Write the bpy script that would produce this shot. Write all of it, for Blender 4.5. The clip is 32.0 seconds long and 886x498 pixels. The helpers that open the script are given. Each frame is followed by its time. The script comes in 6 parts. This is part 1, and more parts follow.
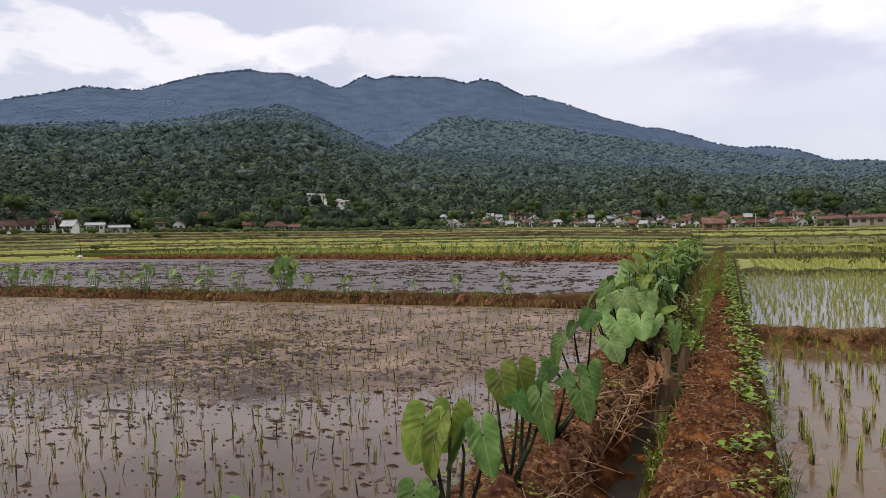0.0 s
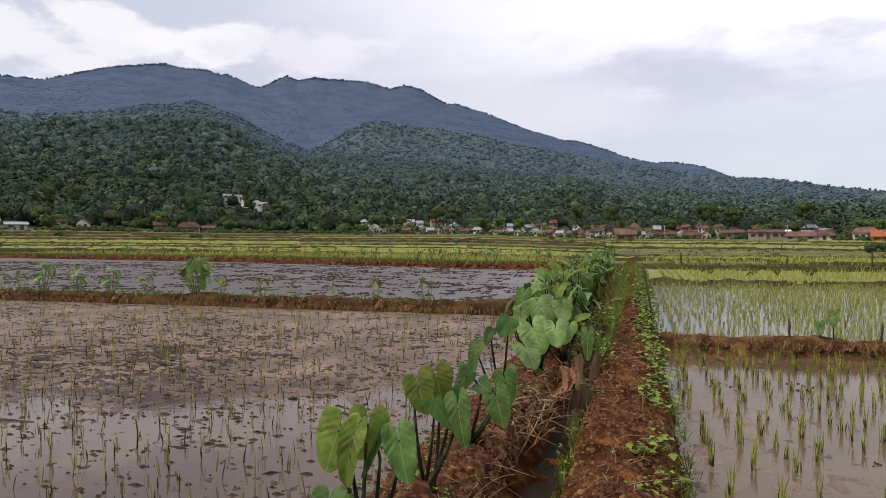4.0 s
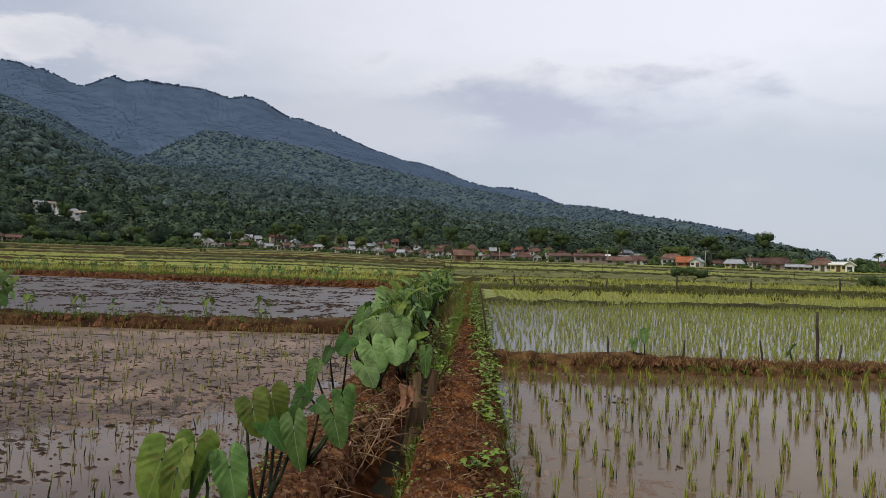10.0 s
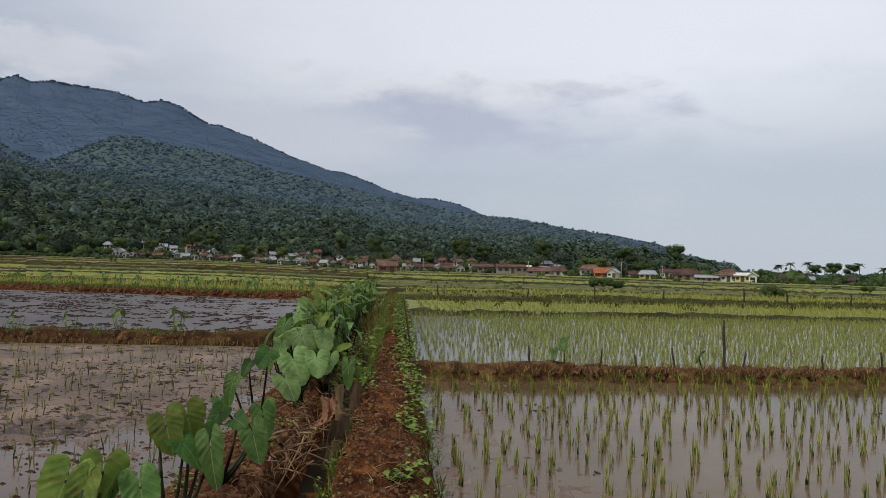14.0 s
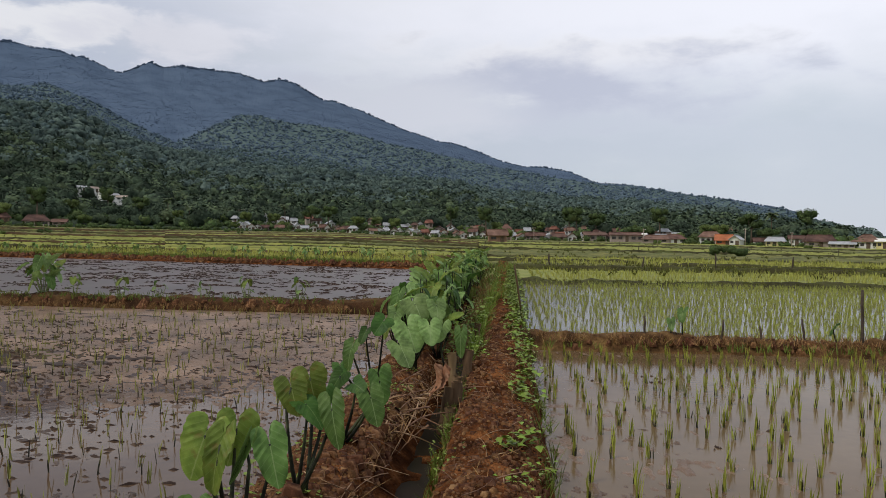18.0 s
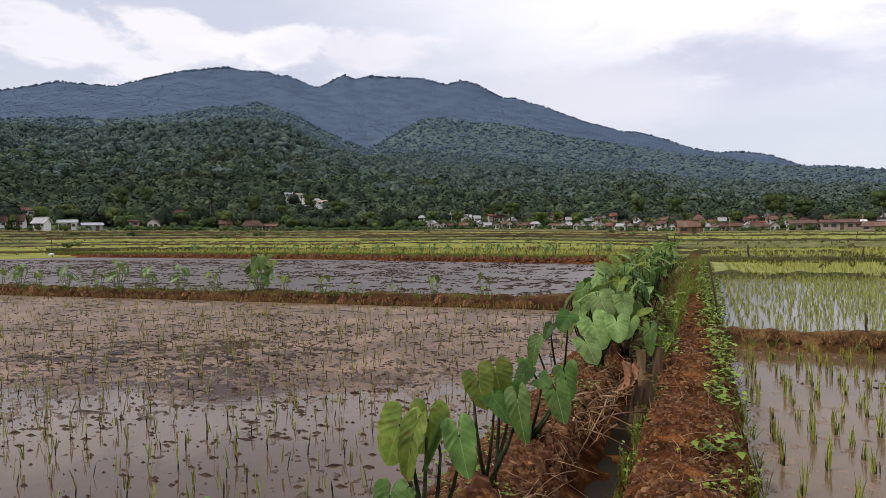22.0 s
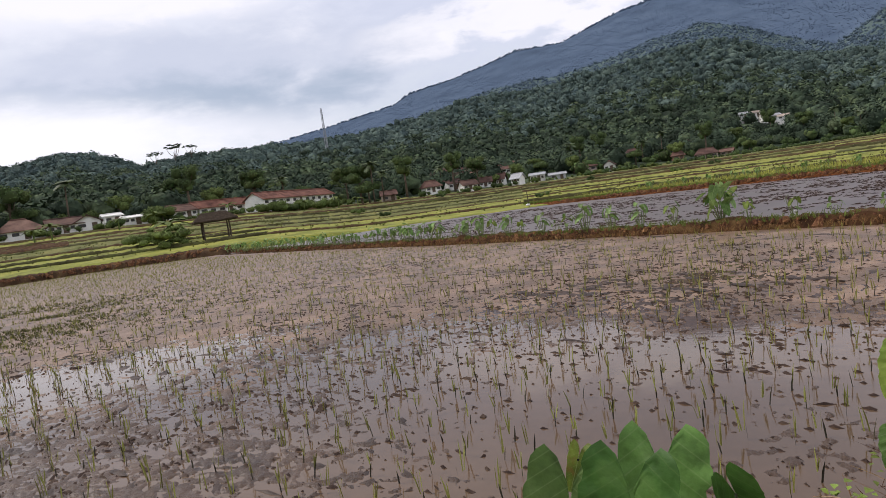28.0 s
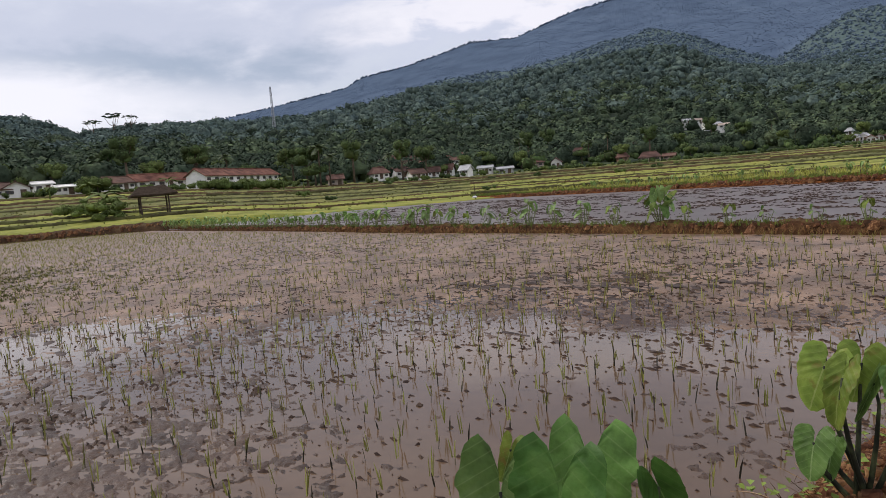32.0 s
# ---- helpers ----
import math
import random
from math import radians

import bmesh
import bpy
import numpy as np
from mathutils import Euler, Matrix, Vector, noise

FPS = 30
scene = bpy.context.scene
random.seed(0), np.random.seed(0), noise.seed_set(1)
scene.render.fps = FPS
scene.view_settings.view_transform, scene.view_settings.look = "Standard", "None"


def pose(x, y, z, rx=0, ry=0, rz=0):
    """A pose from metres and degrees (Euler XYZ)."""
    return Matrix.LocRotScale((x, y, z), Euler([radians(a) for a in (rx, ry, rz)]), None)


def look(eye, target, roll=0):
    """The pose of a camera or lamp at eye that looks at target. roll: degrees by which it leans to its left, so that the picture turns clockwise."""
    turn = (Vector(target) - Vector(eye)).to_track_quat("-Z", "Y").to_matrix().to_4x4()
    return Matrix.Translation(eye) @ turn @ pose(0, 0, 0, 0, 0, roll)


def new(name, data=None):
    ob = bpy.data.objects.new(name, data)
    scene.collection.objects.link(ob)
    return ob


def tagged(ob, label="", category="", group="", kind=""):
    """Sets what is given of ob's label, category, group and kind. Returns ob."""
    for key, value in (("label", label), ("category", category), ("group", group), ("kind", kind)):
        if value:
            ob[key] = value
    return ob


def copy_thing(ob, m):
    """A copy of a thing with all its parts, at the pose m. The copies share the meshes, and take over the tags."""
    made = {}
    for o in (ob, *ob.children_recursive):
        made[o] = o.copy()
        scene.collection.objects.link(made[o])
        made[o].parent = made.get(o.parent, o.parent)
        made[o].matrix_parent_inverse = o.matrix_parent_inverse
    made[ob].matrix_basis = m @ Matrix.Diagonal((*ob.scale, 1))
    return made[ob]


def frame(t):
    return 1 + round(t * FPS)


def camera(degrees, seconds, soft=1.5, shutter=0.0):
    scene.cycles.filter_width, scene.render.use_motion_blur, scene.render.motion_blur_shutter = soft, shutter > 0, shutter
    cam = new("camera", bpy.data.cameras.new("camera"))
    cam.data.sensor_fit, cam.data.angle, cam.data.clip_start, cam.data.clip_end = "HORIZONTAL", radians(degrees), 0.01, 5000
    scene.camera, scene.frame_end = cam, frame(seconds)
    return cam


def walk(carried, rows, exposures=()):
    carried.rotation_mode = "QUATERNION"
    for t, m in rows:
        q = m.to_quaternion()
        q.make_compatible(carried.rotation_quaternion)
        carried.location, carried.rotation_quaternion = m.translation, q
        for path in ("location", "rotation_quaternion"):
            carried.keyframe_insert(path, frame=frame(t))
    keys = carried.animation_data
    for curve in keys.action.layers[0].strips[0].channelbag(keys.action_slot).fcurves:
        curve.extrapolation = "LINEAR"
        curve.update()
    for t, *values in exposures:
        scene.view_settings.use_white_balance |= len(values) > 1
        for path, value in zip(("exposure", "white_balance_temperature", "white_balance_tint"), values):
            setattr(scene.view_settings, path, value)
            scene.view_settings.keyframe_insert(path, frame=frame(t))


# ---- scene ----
# one standing point on the earth path; the camera only turns
EYE = (0.0, 0.0, 1.5)
TURNS = (
    (0, 88.549, 1.420, 22.532), (0.5, 88.378, 1.195, 21.854), (1, 88.458, 1.046, 20.919), (1.5, 88.387, 0.945, 20.568),
    (2, 88.451, 0.764, 19.551), (2.5, 88.395, 0.639, 19.049), (3, 88.333, 0.446, 18.432), (3.5, 88.694, 0.290, 16.957),
    (5.5, 89.404, -0.373, 12.559), (6, 89.888, -0.491, 10.311), (6.5, 89.921, -0.750, 8.970), (7, 90.341, -0.838, 7.381),
    (7.5, 90.626, -0.803, 6.613), (8, 90.421, -0.790, 6.397), (8.5, 90.694, -0.794, 5.412), (9, 90.589, -0.916, 4.877),
    (9.5, 90.595, -1.066, 3.831), (10, 90.615, -1.224, 2.629), (10.5, 90.692, -1.302, 1.343), (11, 90.814, -1.369, -0.170),
    (11.5, 91.166, -1.394, -1.406), (12, 91.361, -1.322, -2.063), (12.5, 91.748, -1.208, -3.060), (13, 91.803, -1.299, -3.649),
    (13.5, 91.714, -1.309, -3.775), (15.5, 91.419, -1.154, -3.417), (16, 91.005, -1.281, -2.316), (16.5, 90.650, -1.152, -1.048),
    (17, 90.231, -1.088, 0.864), (17.5, 89.285, -0.886, 4.109), (18, 88.930, -0.693, 5.487), (18.5, 88.744, -0.285, 7.894),
    (19, 90.315, 0.894, 10.537), (19.5, 91.047, 1.530, 12.556), (20, 90.799, 1.488, 13.238), (20.5, 90.182, 1.551, 14.779),
    (21, 89.745, 1.353, 16.266), (21.5, 89.116, 1.148, 18.578), (22, 88.590, 0.889, 20.707), (22.5, 88.366, 1.051, 21.671),
    (23, 87.991, 1.380, 23.272), (23.5, 87.828, 1.764, 25.441), (24, 87.505, 1.951, 27.321), (24.5, 87.060, 1.917, 29.533),
    (25, 87.118, 1.945, 32.172), (25.5, 86.804, 1.690, 35.568), (26, 85.195, 2.953, 41.748), (26.5, 85.017, 5.415, 48.737),
    (28.5, 86.321, 7.651, 58.999), (29, 86.386, 6.574, 60.294), (29.5, 86.162, 6.516, 59.820), (30, 85.941, 6.045, 57.866),
    (30.5, 85.165, 5.890, 55.472), (31, 84.429, 5.926, 54.135), (31.5, 84.438, 5.009, 53.817), (32, 84.684, 5.212, 53.156),
)
cam = camera(66.0, 32.0, soft=0.7)
walk(cam, [(t, pose(*EYE, rx, ry, rz)) for t, rx, ry, rz in TURNS],
     [(0, 0.03, 6650, 13), (3.5, 0.0, 6650, 13), (6, -0.16, 6600, 12), (9, -0.32, 6500, 10), (13, -0.48, 6400, 7), (16, -0.50, 6380, 7), (18, -0.32, 6500, 9), (19, -0.2, 6560, 10), (20.5, -0.06, 6640, 12), (22, 0.02, 6650, 13), (26, 0.04, 6600, 14), (29, 0.10, 6520, 14), (31, -0.02, 6500, 14), (32, -0.02, 6500, 14)])

# ---- world, sun, exposure ----
SUN_EL, SUN_AZ = 50.0, -125.0      # azimuth from the path's direction, clockwise
world = bpy.data.worlds.new("overcast")
scene.world = world
world.use_nodes = True
wn, wl = world.node_tree.nodes, world.node_tree.links
wn.clear()
def wnode(kind, **kw):
    n = wn.new(kind)
    for k, v in kw.items():
        n.inputs[k].default_value = v
    return n
w_out = wnode("ShaderNodeOutputWorld")
w_sky = wnode("ShaderNodeTexSky")
w_sky.sky_type = "NISHITA"
w_sky.sun_disc = False
w_sky.sun_elevation = radians(SUN_EL)
w_sky.sun_rotation = radians(SUN_AZ)
w_blue = wnode("ShaderNodeBackground", Strength=0.10)
w_cloud = wnode("ShaderNodeBackground", Strength=1.0)
w_mix = wnode("ShaderNodeMixShader")
w_mix.inputs[0].default_value = 0.9


def wmath(op, a, b=None, c=None):
    n = wn.new("ShaderNodeMath")
    n.operation = op
    for i, v in enumerate((a, b, c)):
        if v is None:
            continue
        if isinstance(v, (int, float)):
            n.inputs[i].default_value = v
        else:
            wl.new(v, n.inputs[i])
    return n.outputs[0]


def wramp(fac, stops):
    n = wn.new("ShaderNodeValToRGB")
    e = n.color_ramp.elements
    e[0].position, e[0].color = stops[0][0], (*stops[0][1], 1)
    e[1].position, e[1].color = stops[-1][0], (*stops[-1][1], 1)
    for p, c in stops[1:-1]:
        e.new(p).color = (*c, 1)
    wl.new(fac, n.inputs[0])
    return n.outputs[0]


def wblend(fac, a, b, kind="MIX"):
    n = wn.new("ShaderNodeMix")
    n.data_type, n.blend_type = "RGBA", kind
    wl.new(fac, n.inputs[0])
    for i, v in ((6, a), (7, b)):
        if isinstance(v, tuple):
            n.inputs[i].default_value = (*v, 1)
        else:
            wl.new(v, n.inputs[i])
    return n.outputs[2]


w_tc = wnode("ShaderNodeTexCoord")
w_xyz = wnode("ShaderNodeSeparateXYZ")
wl.new(w_tc.outputs["Generated"], w_xyz.inputs[0])
sky_az = wmath("MULTIPLY", wmath("ARCTAN2", w_xyz.outputs[0], w_xyz.outputs[1]), 57.2958)
sky_el = wmath("MULTIPLY", wmath("ARCSINE", w_xyz.outputs[2]), 57.2958)
w_map = wnode("ShaderNodeMapping")
w_map.inputs["Scale"].default_value = (1.0, 1.0, 2.6)
wl.new(w_tc.outputs["Generated"], w_map.inputs["Vector"])
n_soft = wnode("ShaderNodeTexNoise", Scale=3.2, Detail=6.0, Roughness=0.5, Distortion=0.3)
n_puff = wnode("ShaderNodeTexNoise", Scale=8.5, Detail=8.0, Roughness=0.56, Distortion=0.15)
wl.new(w_map.outputs[0], n_soft.inputs["Vector"])
wl.new(w_map.outputs[0], n_puff.inputs["Vector"])


def cloud(az0, el0, wa, we, ragged, soft):
    """How much of one cloud covers a direction: an oval of the sky with a ragged edge."""
    u = wmath("MULTIPLY", wmath("SUBTRACT", sky_az, az0), 1.0 / wa)
    v = wmath("MULTIPLY", wmath("SUBTRACT", sky_el, el0), 1.0 / we)
    d = wmath("SQRT", wmath("ADD", wmath("MULTIPLY", u, u), wmath("MULTIPLY", v, v)))
    d = wmath("ADD", d, wmath("MULTIPLY", wmath("SUBTRACT", n_puff.outputs["Fac"], 0.5), ragged))
    n = wn.new("ShaderNodeMapRange")
    n.interpolation_type = "SMOOTHSTEP"
    n.inputs[1].default_value, n.inputs[2].default_value = 1.0 + soft, 1.0 - soft
    wl.new(d, n.inputs[0])
    return n.outputs[0]


c_sky = wramp(wmath("MULTIPLY", sky_el, 1 / 60), [(0.0, (0.47, 0.55, 0.63)), (0.09, (0.60, 0.67, 0.76)), (0.20, (0.72, 0.77, 0.86)), (0.34, (0.87, 0.90, 1.0)), (0.52, (0.62, 0.66, 0.76)), (0.98, (0.46, 0.50, 0.60))])
c_sky = wblend(wramp(n_soft.outputs["Fac"], [(0.42, (0, 0, 0)), (0.68, (0.75, 0.75, 0.75))]), c_sky, (0.93, 0.94, 1.0))
c_sky = wblend(cloud(-42, 16.5, 24, 6.5, 1.6, 0.5), c_sky, (0.66, 0.71, 0.85))
c_sky = wblend(cloud(-47, 13.9, 8, 1.9, 5.0, 0.45), c_sky, (0.97, 0.97, 1.03))
c_sky = wblend(cloud(-43.2, 15.9, 3.4, 0.9, 6.0, 0.5), c_sky, (1.0, 1.0, 1.05))
c_sky = wblend(cloud(-32, 15.0, 4.5, 1.3, 5.0, 0.4), c_sky, (1.04, 1.04, 1.09))
c_sky = wblend(cloud(-27, 14.8, 6, 1.5, 3.0, 0.4), c_sky, (0.90, 0.90, 0.99))
c_sky = wblend(cloud(-58, 13.2, 4.5, 1.5, 3.0, 0.3), c_sky, (0.99, 0.99, 1.04))
c_sky = wblend(cloud(4, 8.4, 15, 3.0, 1.6, 0.5), c_sky, (0.66, 0.71, 0.82))
c_sky = wblend(cloud(14, 24, 40, 12, 0.8, 0.5), c_sky, (1.06, 1.07, 1.17))
c_sky = wblend(cloud(4, 14.3, 12, 1.5, 4.2, 0.5), c_sky, (1.02, 1.02, 1.08))
c_sky = wblend(cloud(4.5, 11.9, 12, 2.2, 4.2, 0.9), c_sky, (0.64, 0.67, 0.81))
c_sky = wblend(cloud(-8, 10.4, 8, 2.2, 2.0, 0.5), c_sky, (0.80, 0.82, 0.92))
c_sky = wblend(cloud(-76, 12.4, 15, 3.6, 2.6, 0.75), c_sky, (0.62, 0.67, 0.79))
c_sky = wblend(cloud(-75.0, 10.6, 9.5, 1.6, 3.6, 0.8), c_sky, (0.42, 0.50, 0.62))
c_sky = wblend(cloud(-82, 18.5, 12, 2.0, 2.4, 0.4), c_sky, (0.97, 0.97, 1.02))
c_sky = wblend(cloud(-86, 8.2, 13, 2.6, 1.5, 0.5), c_sky, (0.98, 0.99, 1.05))
c_sky = wblend(cloud(32, 2.0, 26, 7.0, 1.0, 0.8), c_sky, (0.66, 0.71, 0.81))
w_open = wn.new("ShaderNodeMapRange")
w_open.interpolation_type = "SMOOTHSTEP"
w_open.inputs[1].default_value, w_open.inputs[2].default_value, w_open.inputs[3].default_value, w_open.inputs[4].default_value = -30, 25, 1.0, 1.14
wl.new(sky_az, w_open.inputs[0])
wl.new(w_open.outputs[0], w_cloud.inputs["Strength"])
wl.new(w_sky.outputs[0], w_blue.inputs["Color"])
wl.new(c_sky, w_cloud.inputs["Color"])
wl.new(w_blue.outputs[0], w_mix.inputs[1])
wl.new(w_cloud.outputs[0], w_mix.inputs[2])
wl.new(w_mix.outputs[0], w_out.inputs["Surface"])

sun_data = bpy.data.lights.new("sun", "SUN")
sun_data.energy, sun_data.angle, sun_data.color = 2.15, radians(18), (1.0, 0.95, 0.87)
sun = new("sun", sun_data)
_sd = Vector((math.sin(radians(SUN_AZ)) * math.cos(radians(SUN_EL)), math.cos(radians(SUN_AZ)) * math.cos(radians(SUN_EL)), math.sin(radians(SUN_EL))))
sun.matrix_world = look(_sd * 50, (0, 0, 0))
scene.view_settings.exposure = 0.0

# ---- materials ----
def material(name, base, rough=0.8, spec=0.4, scale=8.0, vary=0.25, tint=None, fine=60.0, bump=0.3, bump_dist=0.02, island=0.0, obj_random=0.0, detail=5.0, stretch=None):
    """Two scales of colour noise over a base colour, an optional second tint, fine relief, optional change from piece to piece."""
    m = bpy.data.materials.new(name)
    m.use_nodes = True
    nt = m.node_tree
    N, L = nt.nodes, nt.links
    b = N["Principled BSDF"]
    b.inputs["Roughness"].default_value = rough
    b.inputs["Specular IOR Level"].default_value = spec
    geo = N.new("ShaderNodeNewGeometry")
    src = geo.outputs["Position"]
    if stretch:
        mp = N.new("ShaderNodeMapping")
        mp.inputs["Scale"].default_value = stretch
        L.new(src, mp.inputs["Vector"])
        src = mp.outputs[0]
    n1 = N.new("ShaderNodeTexNoise")
    n1.inputs["Scale"].default_value, n1.inputs["Detail"].default_value = scale, detail
    n2 = N.new("ShaderNodeTexNoise")
    n2.inputs["Scale"].default_value, n2.inputs["Detail"].default_value = fine, 4.0
    L.new(src, n1.inputs["Vector"])
    L.new(src, n2.inputs["Vector"])
    r = N.new("ShaderNodeValToRGB")
    t = tint or tuple(c * (1 + vary) for c in base)
    r.color_ramp.elements[0].position, r.color_ramp.elements[0].color = 0.34, (*[c * (1 - vary) for c in base], 1)
    r.color_ramp.elements[1].position, r.color_ramp.elements[1].color = 0.68, (*t, 1)
    e = r.color_ramp.elements.new(0.5)
    e.color = (*base, 1)
    L.new(n1.outputs["Fac"], r.inputs["Fac"])
    hsv = N.new("ShaderNodeHueSaturation")
    L.new(r.outputs["Color"], hsv.inputs["Color"])
    k = N.new("ShaderNodeMath")
    k.operation = "MULTIPLY_ADD"
    k.inputs[1].default_value, k.inputs[2].default_value = vary * 1.6, 1 - vary * 0.8
    L.new(n2.outputs["Fac"], k.inputs[0])
    val = k.outputs[0]
    for amount, out in ((island, geo.outputs["Random Per Island"]), (obj_random, None)):
        if amount:
            if out is None:
                out = N.new("ShaderNodeObjectInfo").outputs["Random"]
            q = N.new("ShaderNodeMath")
            q.operation = "MULTIPLY_ADD"
            q.inputs[1].default_value, q.inputs[2].default_value = 2 * amount, 1 - amount
            L.new(out, q.inputs[0])
            p = N.new("ShaderNodeMath")
            p.operation = "MULTIPLY"
            L.new(val, p.inputs[0])
            L.new(q.outputs[0], p.inputs[1])
            val = p.outputs[0]
            h = N.new("ShaderNodeMath")
            h.operation = "MULTIPLY_ADD"
            h.inputs[1].default_value, h.inputs[2].default_value = 0.06 * amount, 0.5 - 0.03 * amount
            L.new(out, h.inputs[0])
            L.new(h.outputs[0], hsv.inputs["Hue"])
    L.new(val, hsv.inputs["Value"])
    L.new(hsv.outputs["Color"], b.inputs["Base Color"])
    if bump:
        bp = N.new("ShaderNodeBump")
        bp.inputs["Strength"].default_value, bp.inputs["Distance"].default_value = bump, bump_dist
        L.new(n2.outputs["Fac"], bp.inputs["Height"])
        L.new(bp.outputs[0], b.inputs["Normal"])
    return m


M = {}
M["soil"] = material("red_soil", (0.107, 0.037, 0.012), 0.95, 0.05, 6, 0.65, (0.287, 0.110, 0.037), 38, 1.0, 0.06)
M["mud"] = material("wet_mud", (0.085, 0.060, 0.046), 0.45, 0.5, 3, 0.3, None, 30, 0.6, 0.02)
M["bank_dark"] = material("dark_earth_bank", (0.060, 0.034, 0.018), 0.95, 0.1, 1.2, 0.45, (0.095, 0.06, 0.028), 12, 0.9, 0.08)
M["bank"] = material("brown_grassy_bank", (0.064, 0.030, 0.013), 0.95, 0.1, 2.5, 0.55, (0.13, 0.078, 0.030), 25, 0.9, 0.05)
M["bank_straw"] = material("strawy_earth_bank", (0.115, 0.060, 0.024), 0.95, 0.1, 5, 0.6, (0.205, 0.122, 0.046), 25, 0.9, 0.05)
M["ground"] = material("field_ground", (0.075, 0.085, 0.025), 0.95, 0.1, 0.12, 0.35, (0.10, 0.13, 0.03), 1.5, 0.5, 0.2)
M["straw"] = material("dry_straw", (0.23, 0.126, 0.052), 0.8, 0.2, 20, 0.3, None, 80, 0.3, 0.005, island=0.45)
M["bamboo"] = material("weathered_bamboo", (0.150, 0.095, 0.048), 0.8, 0.25, 12, 0.45, None, 60, 0.4, 0.005, obj_random=0.25, stretch=(1, 1, 0.15))
M["rice"] = material("rice_blades", (0.27, 0.285, 0.045), 0.6, 0.15, 3, 0.2, None, 40, 0, 0, island=0.35)
M["rice_pale"] = material("young_pale_rice", (0.34, 0.34, 0.08), 0.6, 0.15, 3, 0.2, None, 40, 0, 0, island=0.3)
M["rice_mid"] = material("young_rice", (0.31, 0.33, 0.075), 0.6, 0.15, 3, 0.2, None, 40, 0, 0, island=0.35)
M["seedling"] = material("thin_rice_seedling", (0.25, 0.25, 0.055), 0.6, 0.3, 3, 0.25, None, 40, 0, 0, island=0.4)
M["field_green"] = material("bright_rice_field", (0.215, 0.230, 0.040), 0.8, 0.15, 0.35, 0.35, (0.30, 0.29, 0.06), 3.0, 0.7, 0.15)
M["field_dull"] = material("dull_rice_field", (0.128, 0.134, 0.036), 0.85, 0.15, 0.35, 0.45, (0.205, 0.188, 0.052), 3.0, 0.7, 0.15)
M["dyke_far"] = material("grassy_dyke", (0.06, 0.055, 0.022), 0.95, 0.1, 0.6, 0.4, (0.08, 0.09, 0.025), 5.0, 0.7, 0.15)
M["weed"] = material("weed_leaves", (0.14, 0.185, 0.030), 0.55, 0.2, 6, 0.25, None, 50, 0.2, 0.003, island=0.35)
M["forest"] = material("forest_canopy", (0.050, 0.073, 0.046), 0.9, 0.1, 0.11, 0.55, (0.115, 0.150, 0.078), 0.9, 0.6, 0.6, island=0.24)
# these two base colours hold the air's haze, bluer for the farther slope
M["forest_mid_haze"] = material("hazy_hill_forest", (0.098, 0.138, 0.134), 0.95, 0.05, 0.07, 0.26, (0.118, 0.162, 0.150), 0.4, 0.5, 1.0, island=0.12)
M["forest_far_haze"] = material("hazy_mountain_forest", (0.094, 0.130, 0.190), 1.0, 0.0, 0.012, 0.14, (0.108, 0.146, 0.207), 0.10, 0.1, 3.0, island=0.04)
M["wood"] = material("grey_weathered_wood", (0.12, 0.085, 0.06), 0.85, 0.2, 6, 0.35, None, 50, 0.4, 0.005)
M["thatch"] = material("dark_thatch", (0.045, 0.032, 0.022), 0.95, 0.1, 4, 0.35, None, 40, 0.7, 0.02)
M["tile"] = material("clay_roof_tiles", (0.142, 0.078, 0.060), 0.85, 0.2, 0.6, 0.45, (0.20, 0.115, 0.088), 6, 0.6, 0.05, obj_random=0.3)
M["plaster"] = material("white_plaster", (0.76, 0.74, 0.70), 0.85, 0.2, 0.5, 0.12, None, 5, 0.2, 0.01, obj_random=0.12)
M["plaster_cream"] = material("yellow_plaster", (0.68, 0.58, 0.28), 0.85, 0.2, 0.5, 0.12, None, 5, 0.2, 0.01)
M["plaster_dull"] = material("grey_brown_plaster", (0.38, 0.31, 0.26), 0.85, 0.2, 0.5, 0.2, None, 5, 0.2, 0.01, obj_random=0.25)
M["dark"] = material("dark_opening", (0.03, 0.028, 0.028), 0.4, 0.5, 1, 0.2, None, 5, 0, 0)
M["steel"] = material("grey_galvanised_steel", (0.32, 0.33, 0.35), 0.5, 0.5, 1, 0.1, None, 5, 0, 0)
M["zinc"] = material("grey_sheet_roof", (0.36, 0.36, 0.37), 0.5, 0.5, 1, 0.2, None, 5, 0.2, 0.02)
M["bark"] = material("tree_bark", (0.11, 0.085, 0.06), 0.95, 0.1, 1, 0.35, None, 12, 0.6, 0.03)
M["plastic"] = material("white_plastic", (0.75, 0.75, 0.72), 0.4, 0.4, 4, 0.08, None, 30, 0.3, 0.01)


def water_material(name, base, tint, rough, spec):
    m = material(name, base, rough, spec, 0.45, 0.18, tint, 9.0, 0.06, 0.01, detail=7)
    return m


M["water_left"] = water_material("muddy_paddy_water", (0.108, 0.067, 0.041), (0.134, 0.085, 0.053), 0.05, 0.18)
M["water_far"] = water_material("dark_muddy_water", (0.140, 0.110, 0.104), (0.172, 0.138, 0.130), 0.28, 0.32)
M["water_right"] = water_material("brown_paddy_water", (0.142, 0.094, 0.050), (0.175, 0.118, 0.065), 0.10, 0.09)
M["water_bright"] = water_material("still_paddy_water", (0.132, 0.112, 0.078), (0.165, 0.138, 0.098), 0.14, 0.16)


